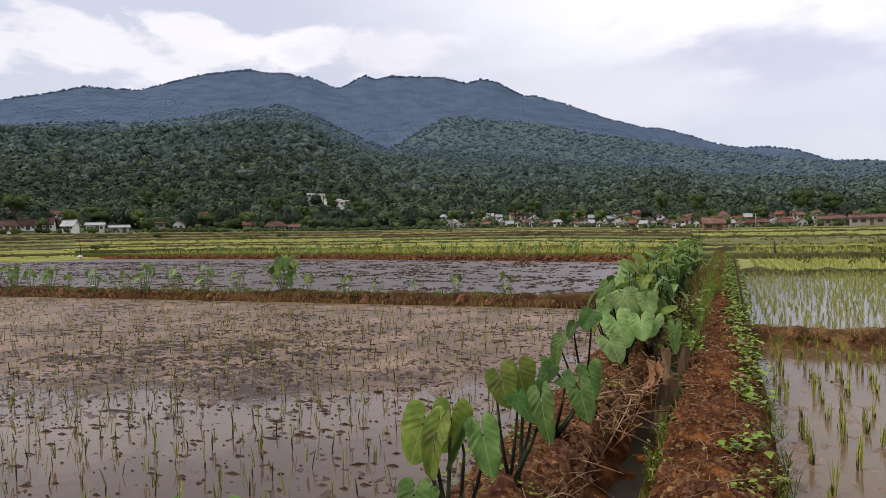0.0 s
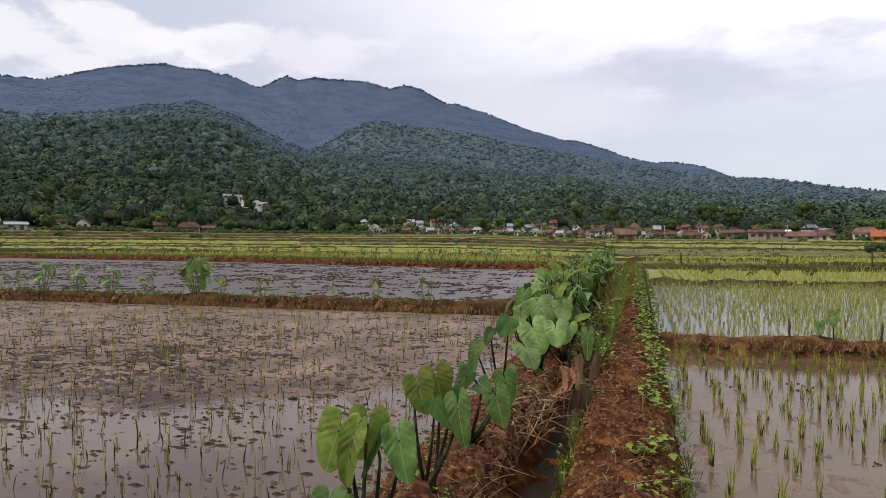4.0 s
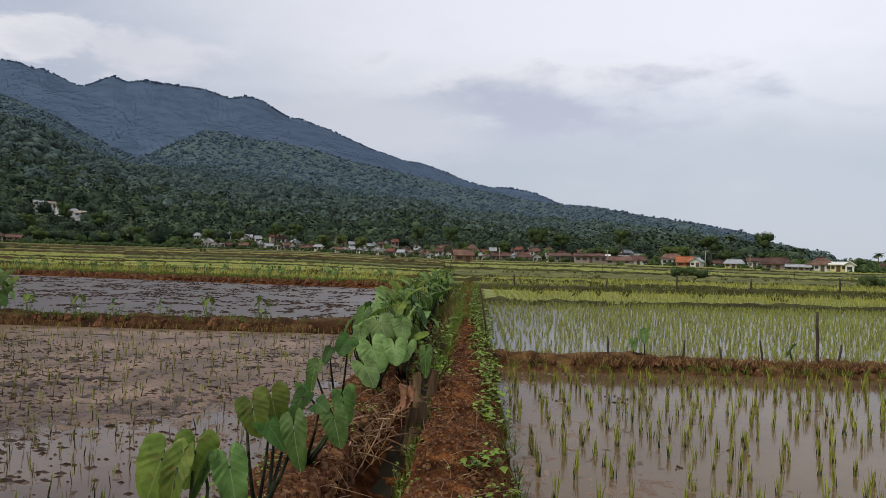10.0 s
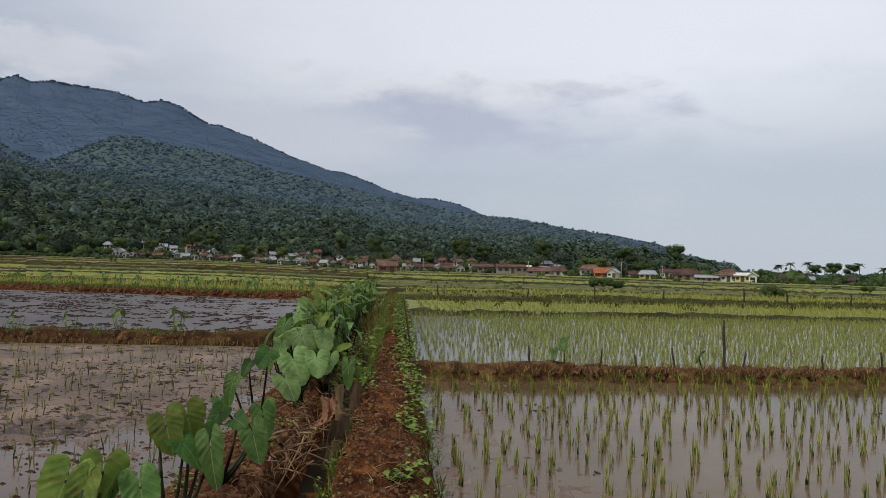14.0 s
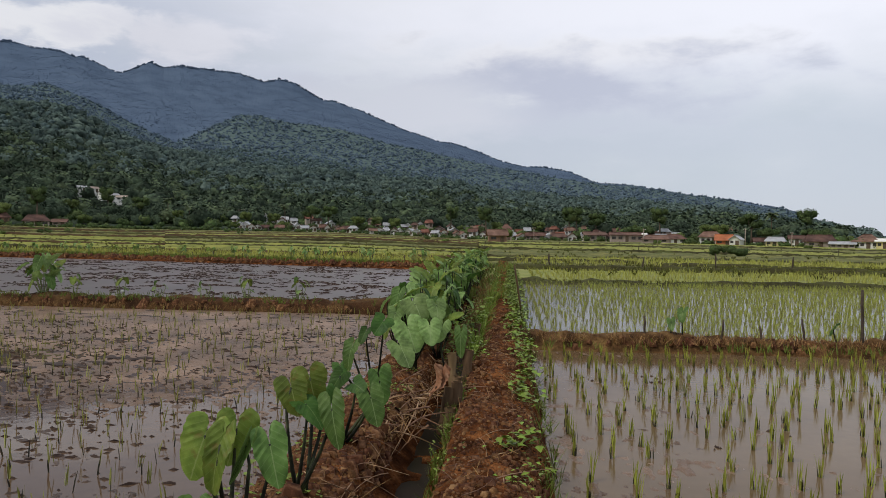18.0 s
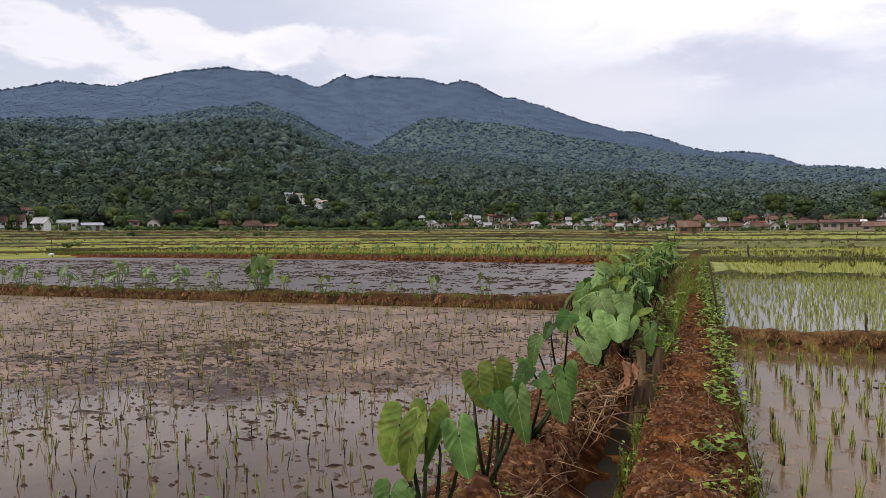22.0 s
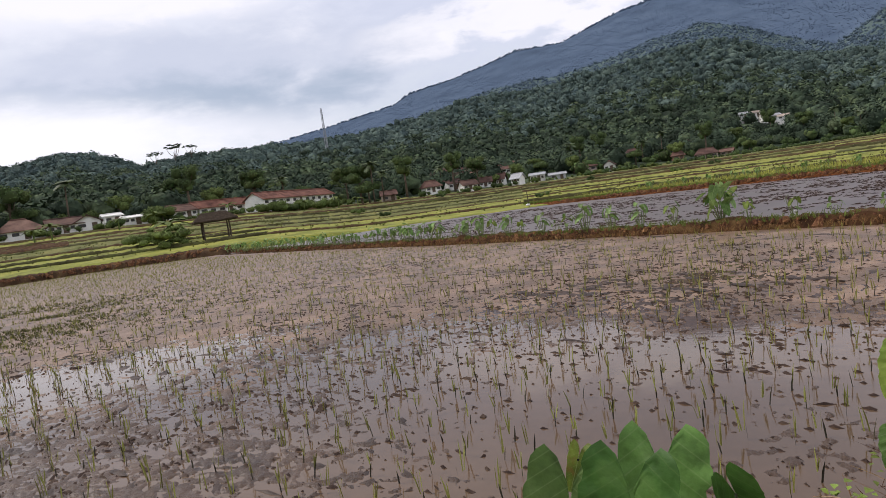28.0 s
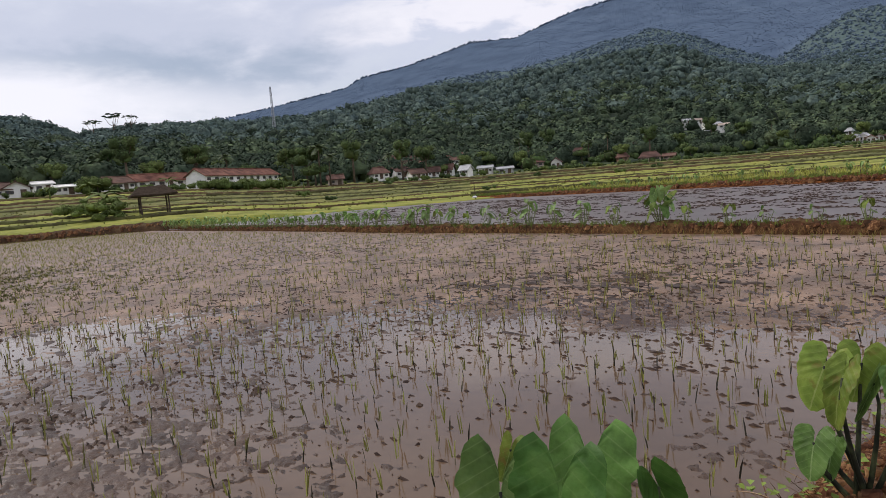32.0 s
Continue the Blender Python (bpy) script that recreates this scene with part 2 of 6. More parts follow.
# ---- mesh helpers ----
def mesh_np(name, V, F, mat=None, smooth=False):
    V, F = np.asarray(V, dtype=np.float32), np.asarray(F, dtype=np.int32)
    me = bpy.data.meshes.new(name)
    n, k = F.shape
    me.vertices.add(len(V))
    me.vertices.foreach_set("co", V.ravel())
    me.loops.add(n * k)
    me.loops.foreach_set("vertex_index", F.ravel())
    me.polygons.add(n)
    me.polygons.foreach_set("loop_start", np.arange(0, n * k, k, dtype=np.int32))
    me.update(calc_edges=True)
    if smooth:
        me.shade_smooth()
    if mat:
        me.materials.append(mat)
    return me


def grid_faces(nu, nv):
    i = np.arange((nu - 1) * (nv - 1))
    a = (i // (nv - 1)) * nv + i % (nv - 1)
    return np.stack([a, a + nv, a + nv + 1, a + 1], 1)


def part(name, bm, mat, parent, label="", smooth=False):
    me = bpy.data.meshes.new(name)
    bm.to_mesh(me)
    bm.free()
    if smooth:
        me.shade_smooth()
    me.materials.append(mat)
    ob = new(name, me)
    ob.parent = parent
    if label:
        tagged(ob, label)
    return ob


def fbm(x, y, seed=0, octaves=4):
    """Smooth 2D value noise for numpy arrays, about -1 to 1."""
    out, amp, tot = 0.0, 1.0, 0.0
    for o in range(octaves):
        xi, yi = np.floor(x).astype(np.int64), np.floor(y).astype(np.int64)
        xf, yf = x - xi, y - yi
        def h(a, b):
            n = (a * 374761393 + b * 668265263 + (seed + o) * 1274126177) & 0x7FFFFFFF
            n = ((n ^ (n >> 13)) * 1274126177) & 0x7FFFFFFF
            return ((n ^ (n >> 16)) & 0xFFFF) / 32767.5 - 1
        u, v = xf * xf * (3 - 2 * xf), yf * yf * (3 - 2 * yf)
        val = (h(xi, yi) * (1 - u) + h(xi + 1, yi) * u) * (1 - v) + (h(xi, yi + 1) * (1 - u) + h(xi + 1, yi + 1) * u) * v
        out = out + amp * val
        tot += amp
        amp *= 0.5
        x, y = x * 2.03 + 17.1, y * 2.03 + 5.7
    return out / tot


rng = np.random.default_rng(7)

# ---- the lie of the land: elevation angles seen from the path, by azimuth ----
FIELD_EL = ((-180, 1.0), (-93, 1.9), (-84, 1.9), (-74, 1.6), (-64, 0.95), (-55, 0.6), (-45, 0.5), (-30, 0.27), (-14, 0.2), (-3, -0.22), (10, -0.3), (27, -0.54), (40, -0.6), (180, 1.0))
VILLAGE_R = ((-180, 130), (-93, 130), (-75, 150), (-55, 190), (-40, 230), (-20, 260), (0, 235), (15, 215), (30, 205), (45, 220), (180, 130))
FRONT_EL = ((-180, 4), (-93, 6.2), (-90, 6.5), (-88, 6.8), (-86, 7.6), (-84, 7.2), (-80.5, 6.0), (-78, 6.4), (-74, 6.5), (-69, 6.2), (-63, 6.3), (-57, 7.0), (-52, 7.9), (-49, 7.6), (-45, 8.0), (-42, 8.3), (-38, 8.9), (-34, 8.6), (-30, 7.0), (-28, 6.4), (-24, 5.6), (-15, 5.0), (-5, 4.2), (0, 3.5), (5, 2.9), (12, 2.3), (18, 1.7), (22, 1.2), (25, 0.5), (28, -0.1), (40, -0.3), (180, 4))
MID_EL = ((-180, 3), (-93, 5), (-66, 6), (-60, 6.8), (-57, 7.6), (-55, 8), (-51, 8.6), (-46, 8.9), (-43, 9.2), (-40.5, 9.6), (-38.5, 10.2), (-35.4, 10.3), (-32.8, 9.4), (-30, 8.2), (-26.8, 7), (-24.4, 8.5), (-22, 9.5), (-19.2, 9), (-14, 8.5), (-9, 7.4), (-5, 6.6), (0, 5.4), (5, 4.8), (8, 4.1), (12, 3.7), (17, 3), (21, 2.3), (23.5, 1.2), (26, 0.4), (30, 0), (180, 3))
FAR_EL = ((-180, 4), (-93, 4), (-80, 5.4), (-74, 6.4), (-70, 6.8), (-66, 7.5), (-60.5, 8.5), (-58.9, 9.3), (-55.4, 9.85), (-53.1, 10.4), (-49.86, 11.25), (-46.2, 11.2), (-43.5, 12.05), (-41.5, 12.65), (-38.1, 13.18), (-36.5, 12.93), (-34.9, 12.97), (-33.85, 12.68), (-33.3, 12.73), (-31.1, 11.86), (-30.7, 11.86), (-28.74, 12.9), (-27.8, 12.55), (-26.6, 12.82), (-22.2, 12.62), (-20.2, 12.1), (-19.1, 12.4), (-18, 12.22), (-15.5, 10.9), (-14.8, 10.93), (-12.4, 10.2), (-8.9, 8.75), (-7.4, 8.3), (-5.8, 7.8), (-4.8, 7.74), (-2.5, 7), (-0.9, 6.32), (1, 5.82), (2.9, 5.78), (4.9, 5.4), (7, 4.5), (10.3, 4.2), (14.7, 3.3), (18.2, 2.9), (21.5, 2.2), (24.3, 1), (27, 0.2), (40, 0), (180, 4))


def table(rows, az):
    a = np.array(rows, dtype=float)
    return np.interp(az, a[:, 0], a[:, 1])


def smooth01(x):
    x = np.clip(x, 0, 1)
    return x * x * (3 - 2 * x)


R_FRONT, R_MID, R_FAR = 760.0, 1700.0, 3300.0


# distance at which the wet paddies end and the far fields begin
START_R = ((-180, 80), (-110, 77), (-86, 69), (-75, 61), (-60, 60.5), (-47.5, 57), (-31, 41), (-8, 31.5), (-2.5, 30.2))


def field_start(az):
    az = np.asarray(az, dtype=float)
    right = 23.4 / np.cos(np.radians(np.clip(az, -2, 68)))
    return np.where(az > -2.5, np.where(az > 68, 62 + 0 * az, right), table(START_R, az))


def ground(x, y):
    """Height of the land."""
    x, y = np.asarray(x, dtype=float), np.asarray(y, dtype=float)
    r, az = np.hypot(x, y), np.degrees(np.arctan2(x, y))
    rv = table(VILLAGE_R, az)
    zv = EYE[2] + rv * np.tan(np.radians(table(FIELD_EL, az)))
    rc = field_start(az)
    zb = 0.08 + 0.55 * smooth01((-62 - az) / 12)
    flat = np.where(r < rc, -0.3, zb + (zv - zb) * np.clip((r - rc) / (rv - rc), 0, 1))
    e0, e1 = table(FIELD_EL, az), table(FRONT_EL, az)
    e2, e3 = table(MID_EL, az), table(FAR_EL, az)
    up_far = r > R_MID + 350
    n = np.where(up_far, 1.2 * fbm(az / 4.0 + r / 420.0, r / 900.0, 3, 2), fbm(az / 5.0 + 40, r / 260.0, 3, 5))
    e = e0 + (e1 - e0) * np.clip((r - rv) / (R_FRONT - rv), 0, 1) ** 0.85
    e = np.where(r > R_FRONT, e1 - 1.3 * np.clip((r - R_FRONT) / 250, 0, 1), e)
    up2 = np.clip((r - R_FRONT - 250) / (R_MID - R_FRONT - 250), 0, 1)
    e = np.where(r > R_FRONT + 250, (e1 - 1.3) + (e2 - e1 + 1.3) * up2, e)
    e = np.where(r > R_MID, e2 - 1.0 * np.clip((r - R_MID) / 350, 0, 1), e)
    up3 = np.clip((r - R_MID - 350) / (R_FAR - R_MID - 350), 0, 1)
    e3s = sum(table(FAR_EL, az + d) for d in (-6, -4, -2, 0, 2, 4, 6)) / 7
    e2s = sum(table(MID_EL, az + d) for d in (-5, -2.5, 0, 2.5, 5)) / 5
    foot = e2 + (e2s - e2) * np.clip(up3 * 3, 0, 1) - 1.0
    e = np.where(r > R_MID + 350, foot + (e3s + (e3 - e3s) * up3 ** 6 - foot) * up3, e)
    e = e + (np.where(up_far, 0.25, 0.55) * n + np.where(up_far, 0.10 * fbm(az / 2.2 + r / 300.0, r / 600.0, 8, 1), 0.35 * fbm(az / 1.7, r / 700.0, 8, 3)) * np.clip((r - 1900) / 500, 0, 1)) * np.clip((r - rv) / 300, 0, 1) * np.clip(np.abs(r - R_FAR) / 500, 0, 1)
    e = np.where(r > R_FAR, e3 - 8 * ((r - R_FAR) / 1500), e)
    hills = EYE[2] + r * np.tan(np.radians(e))
    return np.where(r > rv, hills, flat)


def gz(x, y):
    return float(ground(x, y))


def at(az, r):
    return r * math.sin(radians(az)), r * math.cos(radians(az))


def polar_sheet(name, a0, a1, na, radii, mat, label, kind="structure", category="ground", low=0.0, from_village=False, lumps=0.0):
    az = np.radians(np.linspace(a0, a1, na))
    A, Rr = np.meshgrid(az, np.asarray(radii, dtype=float), indexing="ij")
    if from_village:
        lo = table(VILLAGE_R, np.degrees(A)) + 0.5
        Rr = lo + (Rr[0, -1] - lo) * (Rr - Rr[0, 0]) / (Rr[0, -1] - Rr[0, 0])
    X, Y = Rr * np.sin(A), Rr * np.cos(A)
    Z = ground(X, Y)
    if low:
        rc = field_start(np.degrees(A))
        Z = np.where(Rr < rc * 1.1 + 2, -0.4, Z - low - 0.022 * (Rr - rc))
    if lumps:
        Z = Z + lumps * fbm(X / 38.0, Y / 38.0, 19, 3) + lumps * 1.5 * fbm(X / 140.0, Y / 140.0, 23, 2)
    V = np.stack([X, Y, Z], -1).reshape(-1, 3)
    ob = new(name, mesh_np(name, V, grid_faces(na, len(radii))[:, ::-1], mat, True))
    return tagged(ob, label, category, kind=kind)


# ---- ground and hills ----
near_r = list(np.geomspace(0.3, 280, 110))
polar_sheet("ground", -180, 180, 361, near_r, M["ground"], "flat field land of dull green and brown", category="ground", low=0.35)
polar_sheet("hillside", -180, 180, 721, np.linspace(128, R_FRONT + 260, 74), M["forest"], "dark green wooded foothill slope", category="hill", from_village=True)
# sheets beyond the foothill get forest colours with haze painted in
polar_sheet("hill_spur", -180, 180, 721, np.linspace(R_FRONT + 240, R_MID + 360, 60), M["forest_mid_haze"], "wooded middle slope of the mountain", category="hill")
polar_sheet("backdrop_mountain", -100, 60, 1200, np.concatenate([np.linspace(R_MID + 340, R_FAR + 60, 110), np.linspace(R_FAR + 120, 4700, 14)]), M["forest_far_haze"], "long wooded mountain ridge tinted blue-grey for haze", category="mountain")
polar_sheet("backdrop_hills", 60, 260, 400, np.linspace(R_MID + 340, 4700, 30), M["forest_far_haze"], "distant wooded hills all round", category="mountain")


def paddy(name, corners, z, mat, label, category="rice paddy"):
    """A level sheet of water or mud between its banks: a slab with corners in plan."""
    bm = bmesh.new()
    lo = [bm.verts.new((x, y, z - 0.12)) for x, y in corners]
    hi = [bm.verts.new((x, y, z)) for x, y in corners]
    bm.faces.new(hi)
    n = len(corners)
    for i in range(n):
        bm.faces.new((lo[i], lo[(i + 1) % n], hi[(i + 1) % n], hi[i]))
    bmesh.ops.recalc_face_normals(bm, faces=bm.faces)
    me = bpy.data.meshes.new(name)
    bm.to_mesh(me)
    bm.free()
    me.materials.append(mat)
    return tagged(new(name, me), label, category, kind="structure")


paddy("paddy_left", [(-1.2, -25), (-1.2, 12.7), (-30, 13.2), (-57, 15.2), (-67.5, 5.0), (-70, -25)], 0.0, M["water_left"], "flooded muddy paddy with thin brown water")
paddy("paddy_left_far", [(-1.6, 13.4), (-2.2, 29.0), (-20.6, 34.2), (-41, 37.6), (-52, 30), (-57, 15.6), (-30, 13.7)], 0.06, M["water_far"], "flooded paddy of dark mud and water behind a bank")
paddy("paddy_right", [(0.25, -25), (30, -25), (30, 9.3), (0.25, 9.3)], 0.0, M["water_right"], "flooded paddy of still brown water with rice rows")
paddy("paddy_right_far", [(0.2, 9.4), (34, 9.6), (40, 22.0), (0.1, 22.3)], 0.02, M["water_bright"], "flooded paddy of bright water with young rice")


def strip(name, path, profile, step, mat, label, seed=0, rough=0.04, wob=0.08, zfun=None, kind="structure", category="dyke"):
    """An earth bank: a cross profile [(across, height)] drawn along a path in plan, with uneven edges."""
    P = np.array(path, dtype=float)
    seg = np.hypot(*np.diff(P, axis=0).T)
    s = np.concatenate([[0], np.cumsum(seg)])
    n = max(2, int(s[-1] / step))
    q = np.linspace(0, s[-1], n)
    X, Y = np.interp(q, s, P[:, 0]), np.interp(q, s, P[:, 1])
    tx, ty = np.gradient(X), np.gradient(Y)
    ln = np.hypot(tx, ty)
    nx, ny = ty / ln, -tx / ln
    a = np.array([p[0] for p in profile])
    h = np.array([p[1] for p in profile])
    Q, Aa = np.meshgrid(q, a, indexing="ij")
    off = Aa + wob * fbm(Q * 0.9, Aa * 0.4 + seed, seed)
    VX, VY = X[:, None] + nx[:, None] * off, Y[:, None] + ny[:, None] * off
    base = zfun(X, Y)[:, None] if zfun else 0.0
    fade = 0.35 + 0.65 * np.clip(h / max(h.max(), 0.01), 0, 1)
    VZ = base + h[None] + rough * fade[None] * fbm(VX * 5 + seed, VY * 5, seed + 9, 4) + rough * 1.2 * fade[None] * fbm(VX * 1.1, VY * 1.1, seed + 3, 2)
    V = np.stack([VX, VY, VZ], -1).reshape(-1, 3)
    ob = new(name, mesh_np(name, V, grid_faces(n, len(a)), mat, True))
    return tagged(ob, label, category, kind=kind)


def dense(profile, k=3):
    out = []
    for (a0, h0), (a1, h1) in zip(profile[:-1], profile[1:]):
        out += [(a0 + (a1 - a0) * i / k, h0 + (h1 - h0) * i / k) for i in range(k)]
    return out + [profile[-1]]


# the raised path with its ditch and the mound of the taro row
PATH_PROFILE = dense([(-1.75, -0.16), (-1.5, -0.03), (-1.35, 0.10), (-1.15, 0.24), (-0.95, 0.30), (-0.78, 0.24), (-0.70, 0.05), (-0.62, -0.015), (-0.50, -0.02), (-0.43, -0.005), (-0.375, 0.12), (-0.33, 0.26), (-0.25, 0.30), (-0.1, 0.31), (0.05, 0.29), (0.18, 0.22), (0.27, 0.05), (0.36, -0.12)], 3)
strip("path", [(0, -24), (0, 14), (-0.1, 23), (-0.15, 34)], PATH_PROFILE, 0.045, M["soil"], "raised footpath of red-brown earth with a ditch beside it", 1, 0.05, 0.05, category="path")
strip("bank_left", [(-1.2, 13.1), (-20, 13.2), (-40, 14.2), (-57, 15.4)], dense([(-0.6, -0.12), (-0.42, 0.04), (-0.25, 0.18), (0, 0.22), (0.3, 0.20), (0.5, 0.08), (0.7, -0.1)], 2), 0.08, M["bank"], "low bank of brown earth with dry grass", 2, 0.07, 0.10)
strip("bank_right", [(0.2, 9.45), (34, 9.7)], dense([(-0.4, -0.1), (-0.28, 0.03), (-0.16, 0.15), (0, 0.175), (0.16, 0.15), (0.28, 0.03), (0.4, -0.08)], 2), 0.06, M["bank_straw"], "low bank of brown earth and straw", 3, 0.06, 0.08)
strip("bank_right_far", [(-0.5, 22.35), (44, 22.2)], dense([(-0.6, -0.1), (-0.4, 0.1), (0, 0.15), (0.4, 0.1), (0.7, 0.0)], 2), 0.15, M["dyke_far"], "grassy bank between two paddies", 4, 0.08, 0.12)
strip("bank_left_back", [(-1.8, 29.3), (-20.6, 34.7), (-41.5, 38.2), (-50, 41)], dense([(-1.2, -0.1), (-0.6, 0.15), (0, 0.3), (0.8, 0.35), (1.4, 0.2)], 2), 0.2, M["soil"], "bare red-brown bank at the back of the paddy", 5, 0.08, 0.15)
strip("bank_left_end", [(-57, 15.6), (-67.5, 5.2), (-72, -25)], dense([(-1.2, -0.1), (-0.8, 0.40), (-0.3, 0.62), (0.8, 0.66), (1.8, 0.4)], 2), 0.2, M["bank_dark"], "steep brown bank at the end of the paddy", 6, 0.10, 0.2)

# ---- far fields: terraces and dykes ----
def terrace(name, a0, a1, fr0, fr1, z_extra, mat, label, seed, bumpy):
    """A field between two distances fr0(az), fr1(az), nearly level, with an uneven crop surface."""
    na = int(max(10, (a1 - a0) * 5))
    nr = 16
    az = np.linspace(a0, a1, na)
    lo, hi = fr0(az), fr1(az)
    T = np.linspace(0, 1, nr)
    Rr = lo[:, None] + (hi - lo)[:, None] * T[None]
    A = np.radians(az)[:, None] + 0 * Rr
    X, Y = Rr * np.sin(A), Rr * np.cos(A)
    rm = lo + (hi - lo) * 0.25
    zf = ground(rm * np.sin(np.radians(az)), rm * np.cos(np.radians(az)))
    Z = 0.12 * zf[:, None] + 0.88 * ground(X, Y) + z_extra + bumpy * fbm(X * 1.7, Y * 1.7, seed, 3)
    Z[:, 0] -= 0.25
    Z[:, -1] -= 0.25
    V = np.stack([X, Y, Z], -1).reshape(-1, 3)
    ob = new(name, mesh_np(name, V, grid_faces(na, nr)[:, ::-1], mat, True))
    return tagged(ob, label, "rice field", kind="structure")


def edge_curve(fun, i):
    return lambda az: fun(az) * (1 + 0.022 * fbm(np.asarray(az) / 6.0 + 13 * i, np.asarray(az) * 0 + i, 50 + i, 3))


def far_dyke(name, a0, a1, fr, width, height, seed, mat, label):
    na = int(max(20, (a1 - a0) * 9))
    az = np.linspace(a0, a1, na)
    r = fr(az)
    prof = dense([(-0.5, -0.35), (-0.4, 0.35), (-0.2, 0.9), (0.0, 1.0), (0.25, 0.85), (0.42, 0.4), (0.5, -0.35)], 2)
    a = np.array([p[0] for p in prof])
    h = np.array([p[1] for p in prof])
    Rr = r[:, None] + width * a[None]
    A = np.radians(az)[:, None] + 0 * Rr
    X, Y = Rr * np.sin(A), Rr * np.cos(A)
    zf = ground(r * np.sin(np.radians(az)), r * np.cos(np.radians(az)))
    lump = 1 + 0.5 * fbm(X * 0.9, Y * 0.9, seed, 3)
    Z = zf[:, None] + height * h[None] * lump + 0.06 * fbm(X * 4, Y * 4, seed + 1, 2)
    V = np.stack([X, Y, Z], -1).reshape(-1, 3)
    ob = new(name, mesh_np(name, V, grid_faces(na, len(a))[:, ::-1], mat, True))
    return tagged(ob, label, "dyke", kind="structure")


FIELDS = [("field_green", "bright yellow-green rice field"), ("field_dull", "dull green rice field with bare patches"), ("field_pale", "pale green field of young rice")]
M["field_pale"] = material("pale_rice_field", (0.27, 0.28, 0.09), 0.85, 0.15, 0.5, 0.2, (0.19, 0.22, 0.06), 4.0, 0.7, 0.12)
village_edge = lambda az: table(VILLAGE_R, az) * 1.02
LEFT_F = (0.0, 0.13, 0.25, 0.36, 0.48, 0.60, 0.72, 0.84, 1.0)
RIGHT_F = (0.0, 0.115, 0.165, 0.29, 0.47, 0.64, 0.82, 1.0)
frnd = random.Random(5)
M["dyke_brown"] = material("brown_earth_dyke", (0.085, 0.052, 0.026), 0.95, 0.1, 0.6, 0.4, (0.07, 0.07, 0.025), 5.0, 0.7, 0.15)
for side, (A0, A1, fracs) in (("left", (-112, -2.5, LEFT_F)), ("right", (-2.5, 62, RIGHT_F))):
    cuts = [A0]
    while cuts[-1] < A1:
        cuts.append(min(A1, cuts[-1] + frnd.uniform(11, 24)))
    if A1 - cuts[-2] < 6:
        cuts.pop(-2)
    for j in range(len(cuts) - 1):
        fr = [q + (frnd.uniform(-0.035, 0.035) if 1 < i < len(fracs) - 1 else 0) for i, q in enumerate(fracs)]
        curves = [edge_curve(lambda az, q=q: field_start(az) ** (1 - q) * village_edge(az) ** q, i + (20 if side == "right" else 0) + 40 * (j if 1 < i < len(fracs) - 1 else 0)) for i, q in enumerate(fr)]
        for i in range(len(fracs) - 1):
            if side == "left":
                k = 0 if i in (0, 1) else frnd.choice((0, 1) if i < 4 else (1, 1, 0))
            else:
                k = 2 if i == 0 else (0 if i == 2 else frnd.choice((1, 1, 0)))
            terrace("rice_terrace", cuts[j], cuts[j + 1] + 0.02, curves[i], curves[i + 1], 0.10 if i else 0.0, M[FIELDS[k][0]], FIELDS[k][1], i * 7 + j, 0.06 + 0.025 * i)
            if i:
                h = (0.21 + 0.015 * i) if side == "left" else (0.20 if i < 3 else 0.18 + 0.015 * i)
                far_dyke("field_dyke", cuts[j], cuts[j + 1] + 0.02, curves[i], 0.8 + 0.2 * i, h * frnd.uniform(0.7, 1.3), i * 3 + j, M[frnd.choice(("dyke_far", "dyke_brown")) if side == "left" else "dyke_far"], "dark grassy dyke between rice fields")


terrace("bare_field", -108, -86.5, lambda az: 0 * az + 99.0, lambda az: 0 * az + 111.0, 0.24, M["bank"], "strip of bare brown earth below the houses", 91, 0.10)


# ---- the mud of the left paddy, just above the water ----
def mud_height(X, Y, seed, level):
    return level(X, Y) + 0.016 * fbm(X * 0.28 + 3, Y * 0.28, seed, 3) + 0.008 * fbm(X * 2.6, Y * 2.6 + 8, seed + 5, 3) + (1 - 0.55 * smooth01((np.hypot(X, Y) - 8) / 5)) * (0.018 * fbm(X * 11.0, Y * 11.0, seed + 9, 3) + 0.018 * fbm(X * 26, Y * 26, seed + 2, 2))


def left_level(X, Y):
    """How high the mud of the left paddy lies: a hollow near the path, higher farther out."""
    r = np.hypot(X, Y)
    wet = 0.010 * smooth01((5.2 - np.hypot(X + 3.6, Y - 2.6)) / 3) + 0.016 * smooth01((3.4 - np.hypot(X + 10.2, Y - 0.3)) / 2.5)
    return -0.003 + 0.010 * smooth01((r - 5.5) / 3.5) + 0.012 * smooth01((r - 10) / 3.5) + 0.007 * smooth01((3.2 - np.hypot(X + 5.6, Y - 0.3)) / 2.5) - wet


def mud_sheet(name, a0, a1, na, radii, seed, level, mat, label, mask=None):
    az = np.radians(np.linspace(a0, a1, na))
    A, Rr = np.meshgrid(az, np.asarray(radii), indexing="ij")
    X, Y = Rr * np.sin(A), Rr * np.cos(A)
    Z = mud_height(X, Y, seed, level)
    Z = np.where(Z > 0.012, 0.012 + (Z - 0.012) * 0.5, Z)
    if mask is not None:
        Z = np.where(mask(X, Y), Z, -0.1)
    V = np.stack([X, Y, Z], -1).reshape(-1, 3)
    ob = new(name, mesh_np(name, V, grid_faces(na, len(radii))[:, ::-1], mat, True))
    return tagged(ob, label, "mud", kind="structure")


